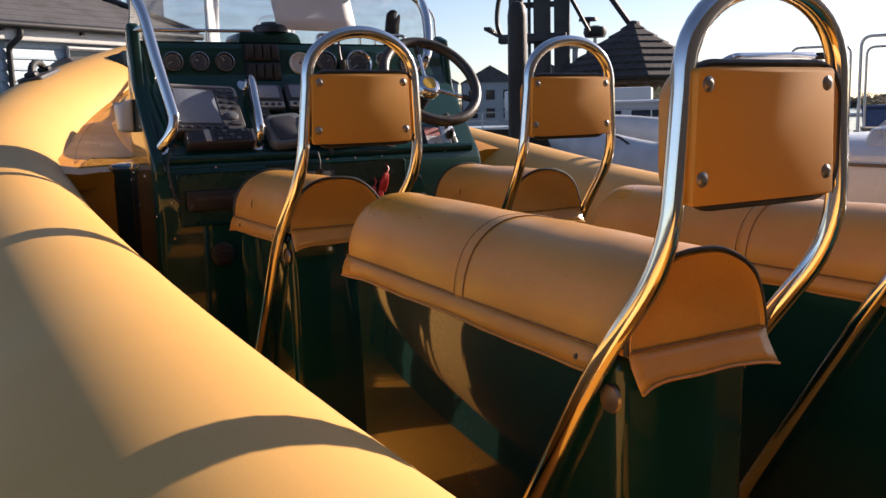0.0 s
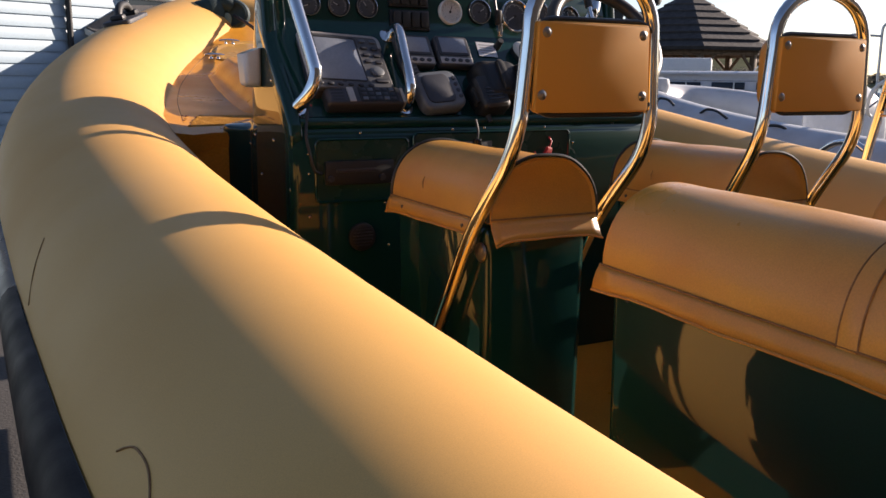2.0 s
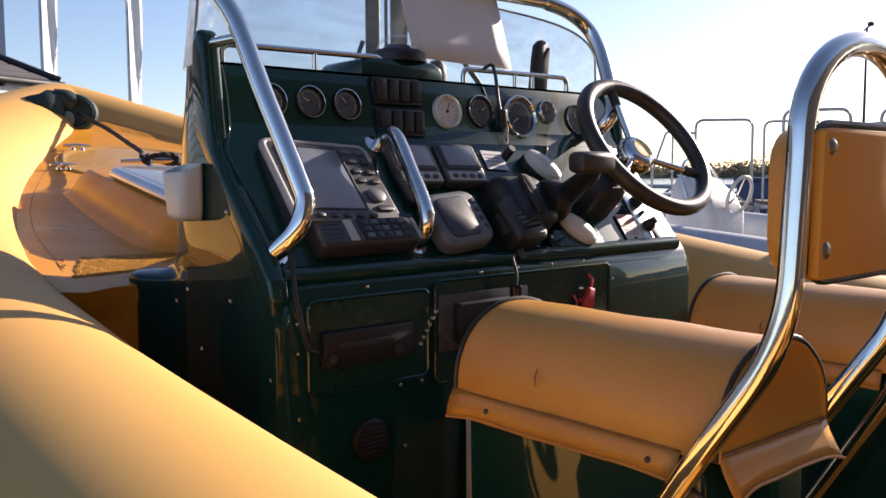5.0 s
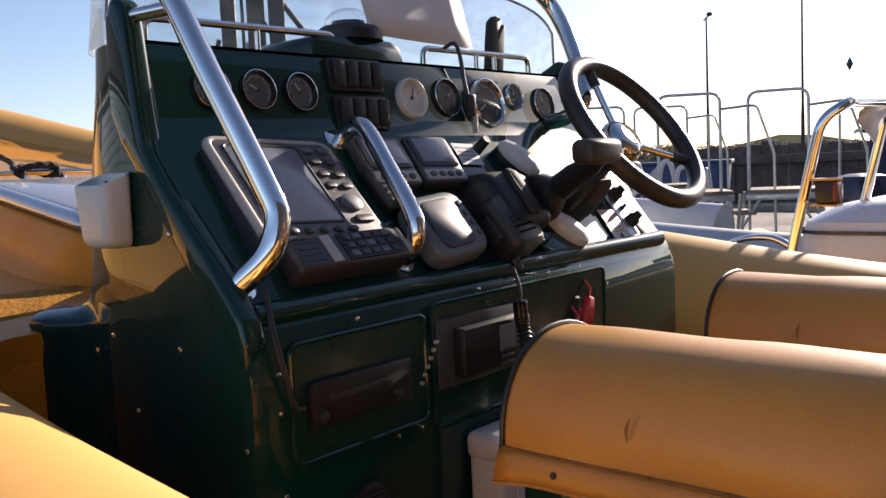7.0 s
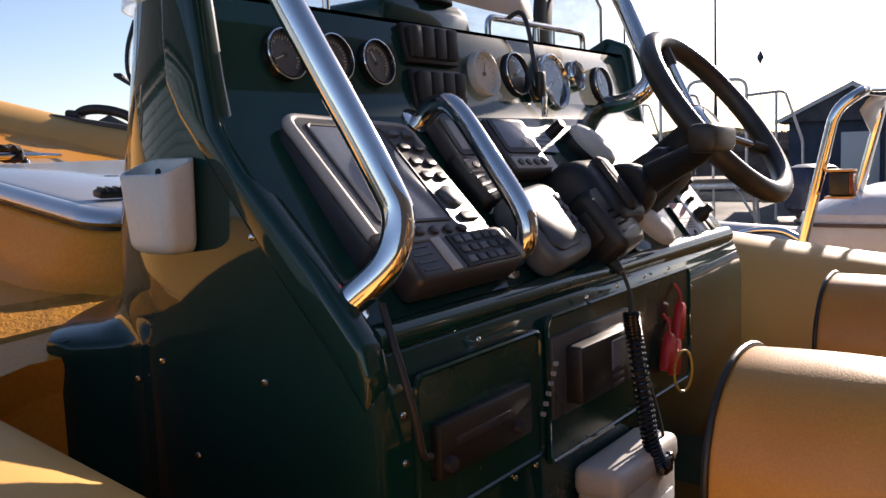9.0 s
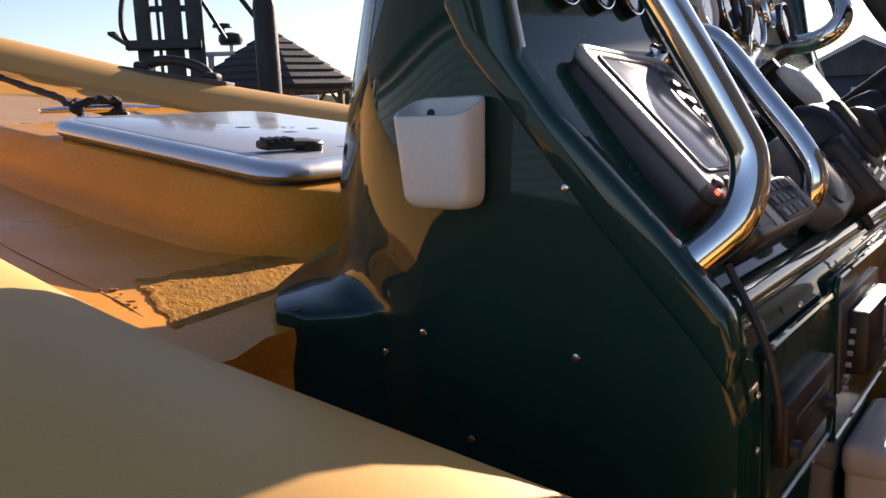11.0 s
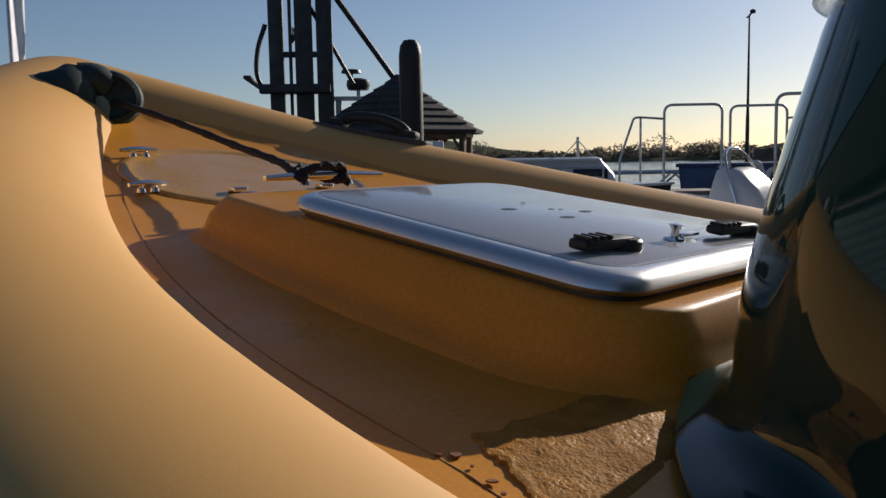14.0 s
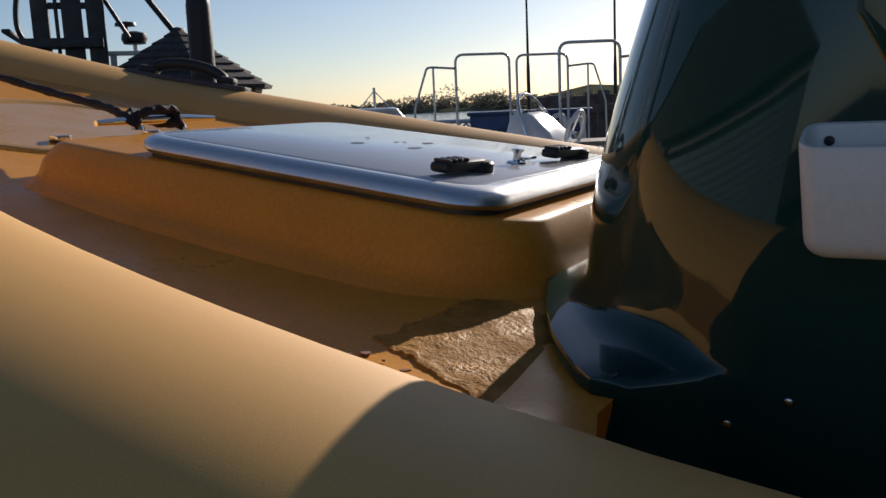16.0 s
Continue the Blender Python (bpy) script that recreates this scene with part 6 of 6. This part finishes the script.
for x in (-0.66, 0.66):
    part("arch_post", box((0.34, 0.34, 5.4), (x, 0, 2.7), 0.04), WHITE, tow)
part("arch_top", box((2.5, 0.66, 0.22), (0, 0, 5.4), 0.05), WHITE, tow)
part("dome_stand", box((0.2, 0.2, 0.4), (0.48, 0, 5.7)), WHITE, tow)
part("dome", lathe([(0.0, 5.85), (0.57, 5.88), (0.68, 6.13), (0.63, 6.43), (0.2, 6.55), (0, 6.55)], 20, Matrix.Translation((0.48, 0, 0))), BLACK, tow)
part("scanner", lathe([(0.1, 6.5), (0.1, 6.8), (0.57, 6.83), (0.53, 7.0), (0, 7.08)], 16, Matrix.Translation((0.1, 0, 0))), BLACK, tow)

# ---- gazebo ----
hut = thing("gazebo", "dark timber gazebo with stepped shingle roof", "gazebo", (33.26, 36.3, 0), turn=12)
N8, RE, ZE, ZA = 8, 4.98, 3.29, 6.40
courses = 8
for c in range(courses):
    f0, f1 = c / courses, (c + 1) / courses
    for k in range(N8):
        a0, a1 = 2 * math.pi * k / N8, 2 * math.pi * (k + 1) / N8
        r0, r1 = RE * (1 - f0) ** 0.93, RE * (1 - f1) ** 0.93 * 0.97
        z0, z1 = ZE + (ZA - ZE) * f0, ZE + (ZA - ZE) * f1
        bm = bmesh.new()
        lo = [bm.verts.new((r0 * math.cos(a), r0 * math.sin(a), z0 + 0.12)) for a in (a0, a1)]
        hi = [bm.verts.new((max(0.16, r1) * math.cos(a), max(0.16, r1) * math.sin(a), z1 + 0.06)) for a in (a1, a0)]
        ulo = [bm.verts.new((r0 * 0.98 * math.cos(a), r0 * 0.98 * math.sin(a), z0 - 0.05)) for a in (a0, a1)]
        uin = [bm.verts.new((r0 * 0.8 * math.cos(a), r0 * 0.8 * math.sin(a), z0 - 0.02)) for a in (a1, a0)]
        bm.faces.new(lo + hi)
        bm.faces.new((lo[1], lo[0], ulo[0], ulo[1]))
        bm.faces.new(ulo + uin)
        part("shingle_course", bm, SHINGLE, hut, smooth=False)
part("finial", lathe([(0.28, ZA), (0.22, ZA + 0.14), (0, ZA + 0.2)], 8), SHINGLE, hut)
part("ring_beam", sweep([(4.2 * math.cos(2 * math.pi * k / 8), 4.2 * math.sin(2 * math.pi * k / 8), 3.15) for k in range(8)], 0.16, 8, closed=True), BROWNWOOD, hut)
for k in range(8):
    a = 2 * math.pi * k / 8
    x, y = 4.1 * math.cos(a), 4.1 * math.sin(a)
    part("post", box((0.28, 0.28, 3.15), (x, y, 1.575), 0.02), BROWNWOOD, hut)
    for d in (-1, 1):
        b = a + d * 0.20
        part("brace", sweep([(x, y, 2.2), (4.0 * math.cos(b), 4.0 * math.sin(b), 3.05)], 0.09, 6), BROWNWOOD, hut)
part("floor_slab", lathe([(4.6, 0.0), (4.6, 0.08), (0, 0.08)], 8), WOODGREY, hut)


# ---- clapboard boat shed ----
shed = thing("boat_shed", "pale blue clapboard shed with dark slate hip roof", "building", (2.69, 13.0, 0), turn=26)
part("wall", box((15.4, 7.0, 3.0), (-8.2, 3.66, 1.5)), CLAD, shed)
for k in range(19):
    b = part("clapboard", box((15.36, 0.018, 0.168), (0, 0, 0), 0.002), CLAD, shed)
    b.matrix_basis = Matrix.Translation((-8.17, 0.143, 0.09 + 0.155 * k)) @ Matrix.Rotation(radians(-7), 4, "X")
    g = part("gable_clapboard", box((0.018, 7.0, 0.168), (0, 0, 0), 0.002), CLAD, shed)
    g.matrix_basis = Matrix.Translation((-0.483, 3.66, 0.09 + 0.155 * k)) @ Matrix.Rotation(radians(-6), 4, "Y")
bm = bmesh.new()
q = [bm.verts.new(p) for p in ((-16.2, -0.05, 3.13), (0.05, -0.05, 3.13), (0.05, 8.05, 3.13), (-16.2, 8.05, 3.13), (-12.2, 4.0, 5.35), (-4.0, 4.0, 5.35))]
for f in ((0, 1, 5, 4), (1, 2, 5), (2, 3, 4, 5), (3, 0, 4), (3, 2, 1, 0)):
    bm.faces.new([q[i] for i in f])
part("roof", bm, SLATE, shed, "dark slate hip roof", smooth=False)
for k in range(22):
    f = (k + 0.5) / 22
    y, z = -0.05 + 4.05 * f, 3.13 + 2.22 * f
    part("slate_course", box((16.2 - 8.1 * f - 0.1, 0.245, 0.006), (-8.1 + 0.02 * f, y, z + 0.010), 0, Matrix.Rotation(math.atan(2.22 / 4.05) - 0.02, 4, "X")), SLATE, shed, smooth=False)
part("hip_ridge", sweep([(0.05, -0.05, 3.15), (-4.0, 4.0, 5.38)], 0.06, 8), DARKSTEEL, shed)
part("fascia", box((16.0, 0.03, 0.20), (-8.0, 0.03, 3.0)), WHITE, shed, "white fascia board")
part("soffit", box((16.0, 0.2, 0.02), (-8.0, 0.12, 2.9)), WHITE, shed)
part("gutter", sweep([(-16.2, -0.06, 3.09), (0.10, -0.06, 3.09)], 0.055, 10), DARKSTEEL, shed, "black gutter")
for k in range(9):
    part("gutter_bracket", box((0.04, 0.10, 0.08), (-0.9 - 1.2 * k, 0.0, 3.04)), DARKSTEEL, shed)
for x in (-3.05,):
    part("downpipe", sweep(fillet([(x, -0.03, 3.05), (x, -0.03, 2.94), (x - 0.12, 0.085, 2.78), (x - 0.12, 0.085, 0.1)], 0.05), 0.04, 10), DARKSTEEL, shed, "black downpipe")
part("flood_lamp", box((0.34, 0.16, 0.24), (-3.9, -0.16, 2.98), 0.04), PAPER, shed, "white flood lamp box")
part("flood_lamp", box((0.22, 0.14, 0.22), (-0.5, 0.06, 2.80), 0.03), PAPER, shed, "white flood lamp box")
win = part("window", box((1.5, 0.04, 0.9), (-1.5, 0.12, 2.35)), DARKGLASS, shed, "dark high window")
part("window_frame", sweep([(x, 0.095, z) for x, z in ((-2.28, 1.88), (-0.72, 1.88), (-0.72, 2.82), (-2.28, 2.82))], 0.04, 6, closed=True), WHITE, win)
porch = thing("lean_to", "dark felt-roofed lean-to against the clapboard wall", "shed", (2.84, 12.69, 0), turn=26)
part("roof", loft([[(x, 0.45, z) for x, z in ((-2.92, 2.30), (-2.92, 2.37), (-2.3, 2.70), (-1.15, 2.76), (-1.15, 2.68), (-2.26, 2.62))],
                   [(x, -0.95, z) for x, z in ((-2.92, 1.89), (-2.92, 1.96), (-2.3, 2.06), (-1.15, 2.06), (-1.15, 1.99), (-2.26, 1.98))]]), SLATE, porch, "dark felt roof", smooth=False)
part("front_wall", box((1.6, 0.05, 1.9), (-2.0, -0.86, 0.95)), NAVYWALL, porch)
part("side_wall", prism([(-0.84, 0), (0.45, 0), (0.45, 2.29), (-0.84, 1.91)], -2.83, -2.78, 0, "x"), NAVYWALL, porch)
part("side_wall", prism([(-0.84, 0), (0.45, 0), (0.45, 2.6), (-0.84, 1.98)], -1.25, -1.2, 0, "x"), NAVYWALL, porch)
part("fascia", prism([(-0.95, 1.86), (0.45, 2.27), (0.45, 2.345), (-0.95, 1.935)], -2.945, -2.922, 0, "x"), WHITE, porch, "white edge board")
fence = thing("picket_rail", "white painted low railing", "fence", (-1.75, 9.4, 0), turn=20)
for k in range(9):
    part("picket", box((0.05, 0.03, 1.15), (-0.6 + 0.13 * k, 0, 0.575), 0.004), WHITE, fence)
part("top_bar", box((1.25, 0.05, 0.05), (-0.08, 0, 1.12), 0.004), WHITE, fence)
part("low_bar", box((1.25, 0.04, 0.05), (-0.08, 0, 0.3), 0.004), WHITE, fence)
for x, y, z0, w, n in ((11.3, 43.2, 5.15, 0.86, 0.5), (14.9, 42.0, 5.0, 0.86, 0.9)):
    fl = thing("banner_flag", "tall white and grey banner flag on a thin pole", "flag", (x, y, 0), "banner flags")
    part("pole", sweep([(-0.06, 0, 0), (-0.06, 0, 14.5)], 0.06, 8), PAINTSTEEL, fl)
    bm = bmesh.new()
    rows = []
    for j in range(24):
        z = z0 + (14.4 - z0) * j / 23
        rows.append([bm.verts.new((-0.05 + w * i / 6 + 0.04 * math.sin(z * 0.7 + n), 0.14 * math.sin(i * 0.9 + z * 0.5 + n) + 0.09 * i, z - 0.06 * i * (j == 0))) for i in range(7)])
    for a, b in zip(rows, rows[1:]):
        for k in range(6):
            bm.faces.new((a[k], a[k + 1], b[k + 1], b[k]))
    c1 = part("cloth", bm, BANNER, fl)
    so = c1.modifiers.new("thick", "SOLIDIFY")
    so.thickness = 0.012
ban = thing("shop_banner", "grey vertical banner with pale blue lettering", "banner", (3.52, 20.5, 0), turn=-12)
part("pole", sweep([(-0.54, 0, 0), (-0.54, 0, 7.5)], 0.03, 8), PAINTSTEEL, ban)
part("cloth", box((0.84, 0.01, 3.6), (0, 0, 5.5)), BANNERGREY, ban)
for word, size, x, z in (("THE DRY", 0.29, 0.06, 5.70), ("TRAFALGA", 0.17, -0.14, 5.48)):
    cu = bpy.data.curves.new("lettering", "FONT")
    cu.body, cu.size, cu.extrude = word, size, 0.002
    tx = new("lettering", cu)
    tx.parent = ban
    tx.matrix_basis = Matrix.Translation((x, -0.012, z)) @ Matrix.Rotation(radians(90), 4, "X") @ Matrix.Rotation(radians(-90), 4, "Z")
    cu.materials.append(NAVYPALE)

# ---- across the yard and the water ----
house = thing("cabin_boat", "white-cabined boat with black hull on chocks", "boat", (6.6, 9.1, 0), turn=-48)
part("hull", loft([[(x * f, y * g, z) for x, y in ((-3.0, -0.78), (2.6, -0.78), (3.5, 0), (2.6, 0.78), (-3.0, 0.78))] for f, g, z in ((0.9, 0.25, 0.42), (0.95, 0.7, 0.75), (0.98, 0.95, 1.15), (1.0, 1.0, 1.50))]), TAR, house, "black hull")
part("gunwale", loft([[(x, y * 1.02, z) for x, y in ((-3.03, -0.79), (2.62, -0.79), (3.54, 0), (2.62, 0.79), (-3.03, 0.79))] for z in (1.495, 1.525)]), PAINTSTEEL, house)
part("cabin", loft([[(x, y, z) for x, y in rounded(0.3 + d, 2.75 - 2.2 * d, -0.55 + d, 0.55 - d, 0.12, 5)] for d, z in ((0.0, 1.5), (0.03, 1.66), (0.09, 1.82))]), WHITEGEL, house)
part("cabin_roof", loft([[(x, y, z) for x, y in rounded(0.25 + d, 2.55 - d, -0.52 + d, 0.52 - d, 0.14, 5)] for d, z in ((0.0, 1.82), (0.01, 1.845), (0.06, 1.865))]), WHITEGEL, house)
for k in range(4):
    part("window", box((0.42, 0.02, 0.12), (0.7 + 0.56 * k, -0.54, 1.66), 0.006, Matrix.Rotation(radians(-14), 4, "X")), DARKGLASS, house)
for k in range(10):
    part("rail_post", sweep([(-2.9 + 0.6 * k, -0.74, 1.5), (-2.9 + 0.6 * k, -0.74, 1.74)], 0.010, 6), PAINTSTEEL, house)
for z in (1.74, 1.62):
    part("rail", sweep([(-2.9, -0.74, z), (2.5, -0.74, z)], 0.010, 6), PAINTSTEEL, house)
part("mast", sweep([(2.3, 0, 1.86), (2.3, 0, 2.12)], 0.018, 8), PAINTSTEEL, house)
for d in (-0.2, 0.2):
    part("stay", sweep([(2.3, 0, 2.08), (2.3 + d, 0, 1.86)], 0.007, 6), PAINTSTEEL, house)
for x in (-2.0, 0.2, 1.8):
    part("chock", box((0.3, 0.9, 0.44), (x, 0, 0.22), 0.02), WOODGREY, house)
van = thing("box_trailer", "white and blue box trailers beyond the gazebo", "trailer", (18.6, 22.8, 0), turn=-45)
part("white_box", box((5.0, 1.8, 1.0), (0, 0, 1.95), 0.05), WHITEGEL, van)
part("blue_box", box((5.0, 1.8, 1.1), (0, 0, 0.75), 0.03), BLUE, van)
part("wheels", box((4.0, 1.5, 0.3), (0, 0, 0.15), 0.1), RUBBER, van)
wall = thing("timber_wall", "weathered brown timber pile wall by the water", "wall", (34.0, 13.4, 0), turn=-70)
for k in range(10, 36):
    h = 2.05 + 0.05 * ((k * 7) % 3 - 1) + (0.25 if k % 11 == 4 else 0.0)
    part("pile", box((0.50, 0.40, h), (-7.4 + 0.505 * k, 0.02 * ((k * 5) % 3), h / 2), 0.02), BROWNDARK, wall)
part("waling", box((13.1, 0.2, 0.35), (4.1, -0.3, 1.5), 0.02), BROWNDARK, wall)
skip = thing("blue_skip", "dark blue steel container with a rim", "container", (17.5, 9.3, 0), turn=-70)
part("body", prism([(-1.2, 0.05), (1.2, 0.05), (1.35, 1.66), (-1.35, 1.66)], -0.7, 0.7, 0.02, "y"), BLUE, skip)
part("rim", box((2.8, 1.5, 0.08), (0, 0, 1.64), 0.02), BLUE, skip)
frp = thing("white_bow_frame", "white and chrome boat bow frame", "frame", (13.4, 7.1, 0), turn=-64)
for k in range(3):
    part("arch", sweep(smooth_points([(-0.35 + 0.3 * k, 0, 0.0), (-0.32 + 0.3 * k, 0, 1.35), (-0.20 + 0.3 * k, 0, 1.72 - 0.12 * k), (-0.06 + 0.3 * k, 0, 1.4), (0.0 + 0.3 * k, 0, 0.0)], 8), 0.045, 10), WHITEGEL, frp)
part("screen", prism([(-0.75, 1.25), (-0.3, 1.68), (-0.25, 1.25)], -0.02, 0.02, 0.0, "y"), CANVAS, frp)
gang = thing("gangway", "white truss gangway leading to the pontoon", "gangway", (19.5, 16.0, 0), turn=-55)
for y in (-0.6, 0.6):
    for z in (0.75, 1.65):
        part("chord", sweep([(-4.5, y, z - 0.25), (4.5, y, z - 0.25)], 0.05, 8), PAINTSTEEL, gang)
    for k in range(9):
        part("diagonal", sweep([(-4.5 + k, y, 0.5 if k % 2 else 1.4), (-3.5 + k, y, 1.4 if k % 2 else 0.5)], 0.035, 6), PAINTSTEEL, gang)
for x in (-4.3, 0, 4.3):
    part("leg", box((0.2, 1.3, 0.5), (x, 0, 0.25)), DARKSTEEL, gang)
part("walkway", box((9.0, 1.2, 0.08), (0, 0, 0.48)), WOODGREY, gang)
tug = thing("work_barge", "dark brown steel work barge with deckhouse", "ship", (22.5, -0.5, 0), turn=-82)
part("hull", box((9.0, 3.5, 1.9), (1.0, 0, 0.95), 0.08), RUSTDARK, tug)
part("deckhouse", box((5.6, 2.4, 1.25), (0.2, 0, 2.5), 0.05), RUSTDARK, tug)
for k in range(3):
    part("port_light", box((0.9, 0.04, 0.10), (-1.6 + 0.3 * k, -1.76, 1.0 + 0.55 * k), 0.01), PALEGREY, tug)
for x in (-1.9, -1.2, 1.5):
    part("mast", sweep([(x, 0, 3.0), (x, 0, 6.0)], 0.06, 8), RUSTDARK, tug)
part("roof_rail", sweep([(-2.5, -1.1, 3.2), (2.9, -1.1, 3.25)], 0.04, 6), RUSTDARK, tug)
cott = thing("boat_house", "blue-walled gabled boat house beyond the yard", "building", (25.2, 5.4, 0), turn=-78)
part("wall", box((3.0, 4.0, 2.3), (0, 0, 1.15)), NAVYWALL, cott)
part("roof", prism([(-1.8, 2.2), (1.8, 2.2), (0.0, 3.1)], -2.2, 2.2, 0, "y"), SLATE, cott)
part("door", box((0.9, 0.05, 1.9), (0.2, -2.02, 0.95), 0.01), WHITE, cott)
part("barge_board", prism([(-1.85, 2.14), (0.0, 3.06), (1.85, 2.14), (1.85, 2.24), (0.0, 3.18), (-1.85, 2.24)], -2.26, -2.2, 0, "y"), WHITE, cott)
pst = thing("yellow_post", "ochre square timber post in the yard", "post", (21.0, 3.75, 0))
part("shaft", box((0.16, 0.16, 3.2), (0, 0, 1.6), 0.01), WOODGREY, pst)
for bearing, h in ((23.9, 23.8), (18.45, 28.5)):
    mst = thing("lamp_mast", "thin dark steel lamp mast", "mast", (-1.3 + 150 * math.cos(radians(bearing)), 0.5 + 150 * math.sin(radians(bearing)), 0), "lamp masts", turn=-60)
    part("pole", lathe([(0.34, 0), (0.30, 7), (0.22, 9), (0.13, h)], 10), DARKSTEEL, mst)
    part("bracket", sweep([(-0.4, 0, h - 0.55), (0.1, 0, h - 0.1), (0.45, 0, h + 0.3)], 0.13, 8), DARKSTEEL, mst)
    part("lamp_head", lathe([(0, -0.3), (0.42, -0.2), (0.48, 0.2), (0.2, 0.4), (0, 0.42)], 12, Matrix.Translation((0.5, 0, h + 0.35))), DARKSTEEL, mst)
dia = thing("channel_mark", "dark diamond topmark on a thin pole", "mark", (113.6, 33.1, 0))
part("pole", lathe([(0.09, 0), (0.05, 11.4)], 8), PAINTSTEEL, dia)
part("diamond", lathe([(0, 11.1), (0.45, 12.0), (0, 12.9)], 4), MIDGREY, dia)
tower = thing("far_flats", "grey waterside flats with pitched roofs", "building", (64.0, 96.0, 0), turn=-30)
for k in range(3):
    part("block", box((7.0, 8, 5.5), (-9 + 7.6 * k, 0, 2.75)), FARGREY, tower)
    part("roof", prism([(-12.7 + 7.6 * k, 5.5), (-9 + 7.6 * k, 7.6), (-5.3 + 7.6 * k, 5.5)], -4.2, 4.2, 0, "y"), SLATE, tower)
    for i in range(3):
        for j in range(2):
            part("window", box((1.1, 0.1, 1.2), (-11.2 + 7.6 * k + 2.2 * i, -4.02, 1.6 + 2.3 * j)), DARKGLASS, tower)
dg = thing("grey_tender", "dark grey parked dinghy beside the pile", "boat", (4.1, 6.3, 0), turn=20)
part("cover", loft([[(x, y, z) for x, y in rounded(-0.9 * s, 0.9 * s, -1.6 * s, 1.6 * s, 0.5 * s, 5)] for s, z in ((0.9, 0.3), (1.0, 0.9), (0.9, 1.15), (0.5, 1.35))]), GREYRUB, dg)
part("cradle", box((1.2, 2.2, 0.32), (0, 0, 0.16), 0.03), DARKSTEEL, dg)

# far shore: trees of many small leaf clumps on low rising ground
rnd = random.Random(11)
verts, faces = [], []
for k in range(560):
    a = radians(rnd.uniform(-25, 88))
    dd = rnd.uniform(298, 345)
    h = rnd.uniform(2.6, 6.0) * (1.0 + 0.5 * noise.noise((a * 7, 0, 0))) * (1.5 if rnd.random() < 0.1 else 1.0)
    w = h * rnd.uniform(0.7, 1.3)
    bx, by = dd * math.cos(a), dd * math.sin(a)
    for c in range(190):
        th, rr, zz = rnd.uniform(0, 2 * math.pi), rnd.random() ** 0.6, rnd.random() ** 0.8
        wide = w * (0.55 + 0.45 * math.sin(math.pi * min(1, zz * 1.1)))
        px, py, pz = bx + wide * rr * math.cos(th), by + wide * rr * math.sin(th), h * zz * (1 - 0.25 * rr * rr)
        n0 = len(verts)
        for q in range(4):
            verts.append((px + rnd.uniform(-0.5, 0.5), py + rnd.uniform(-0.5, 0.5), max(0.0, pz + rnd.uniform(-0.4, 0.4))))
        faces += [(n0, n0 + 1, n0 + 2), (n0, n0 + 2, n0 + 3), (n0 + 1, n0 + 3, n0 + 2)]
tree_mesh = bpy.data.meshes.new("far_trees")
tree_mesh.from_pydata(verts, [], faces)
tree_mesh.materials.append(FARTREE)
tagged(new("far_trees", tree_mesh), kind="stuff")
bm = bmesh.new()
hrows = []
for i in range(61):
    a = radians(-30 + 125 * i / 60)
    hgt = 2.2 + 3.0 * max(0, noise.noise((a * 2.5, 3, 0))) + 12.0 * math.exp(-((a - 0.82) / 0.13) ** 2) + 7.0 * math.exp(-((a - 0.34) / 0.06) ** 2)
    hrows.append([bm.verts.new((r * math.cos(a), r * math.sin(a), z)) for r, z in ((296, -0.1), (300, 1.0), (420, hgt), (520, hgt + 1), (640, 0))])
for a, b in zip(hrows, hrows[1:]):
    for k in range(4):
        bm.faces.new((a[k], a[k + 1], b[k + 1], b[k]))
part("far_shore", bm, FARGRASS, None, kind="structure")
water_out = [(24, -200), (24, 2), (25, 12), (19, 24), (12, 40), (4, 60), (-40, 330), (500, 330), (500, -200)]
part("water", prism(water_out, 0.004, 0.03, axis="z"), WATER, None, kind="structure", smooth=False)
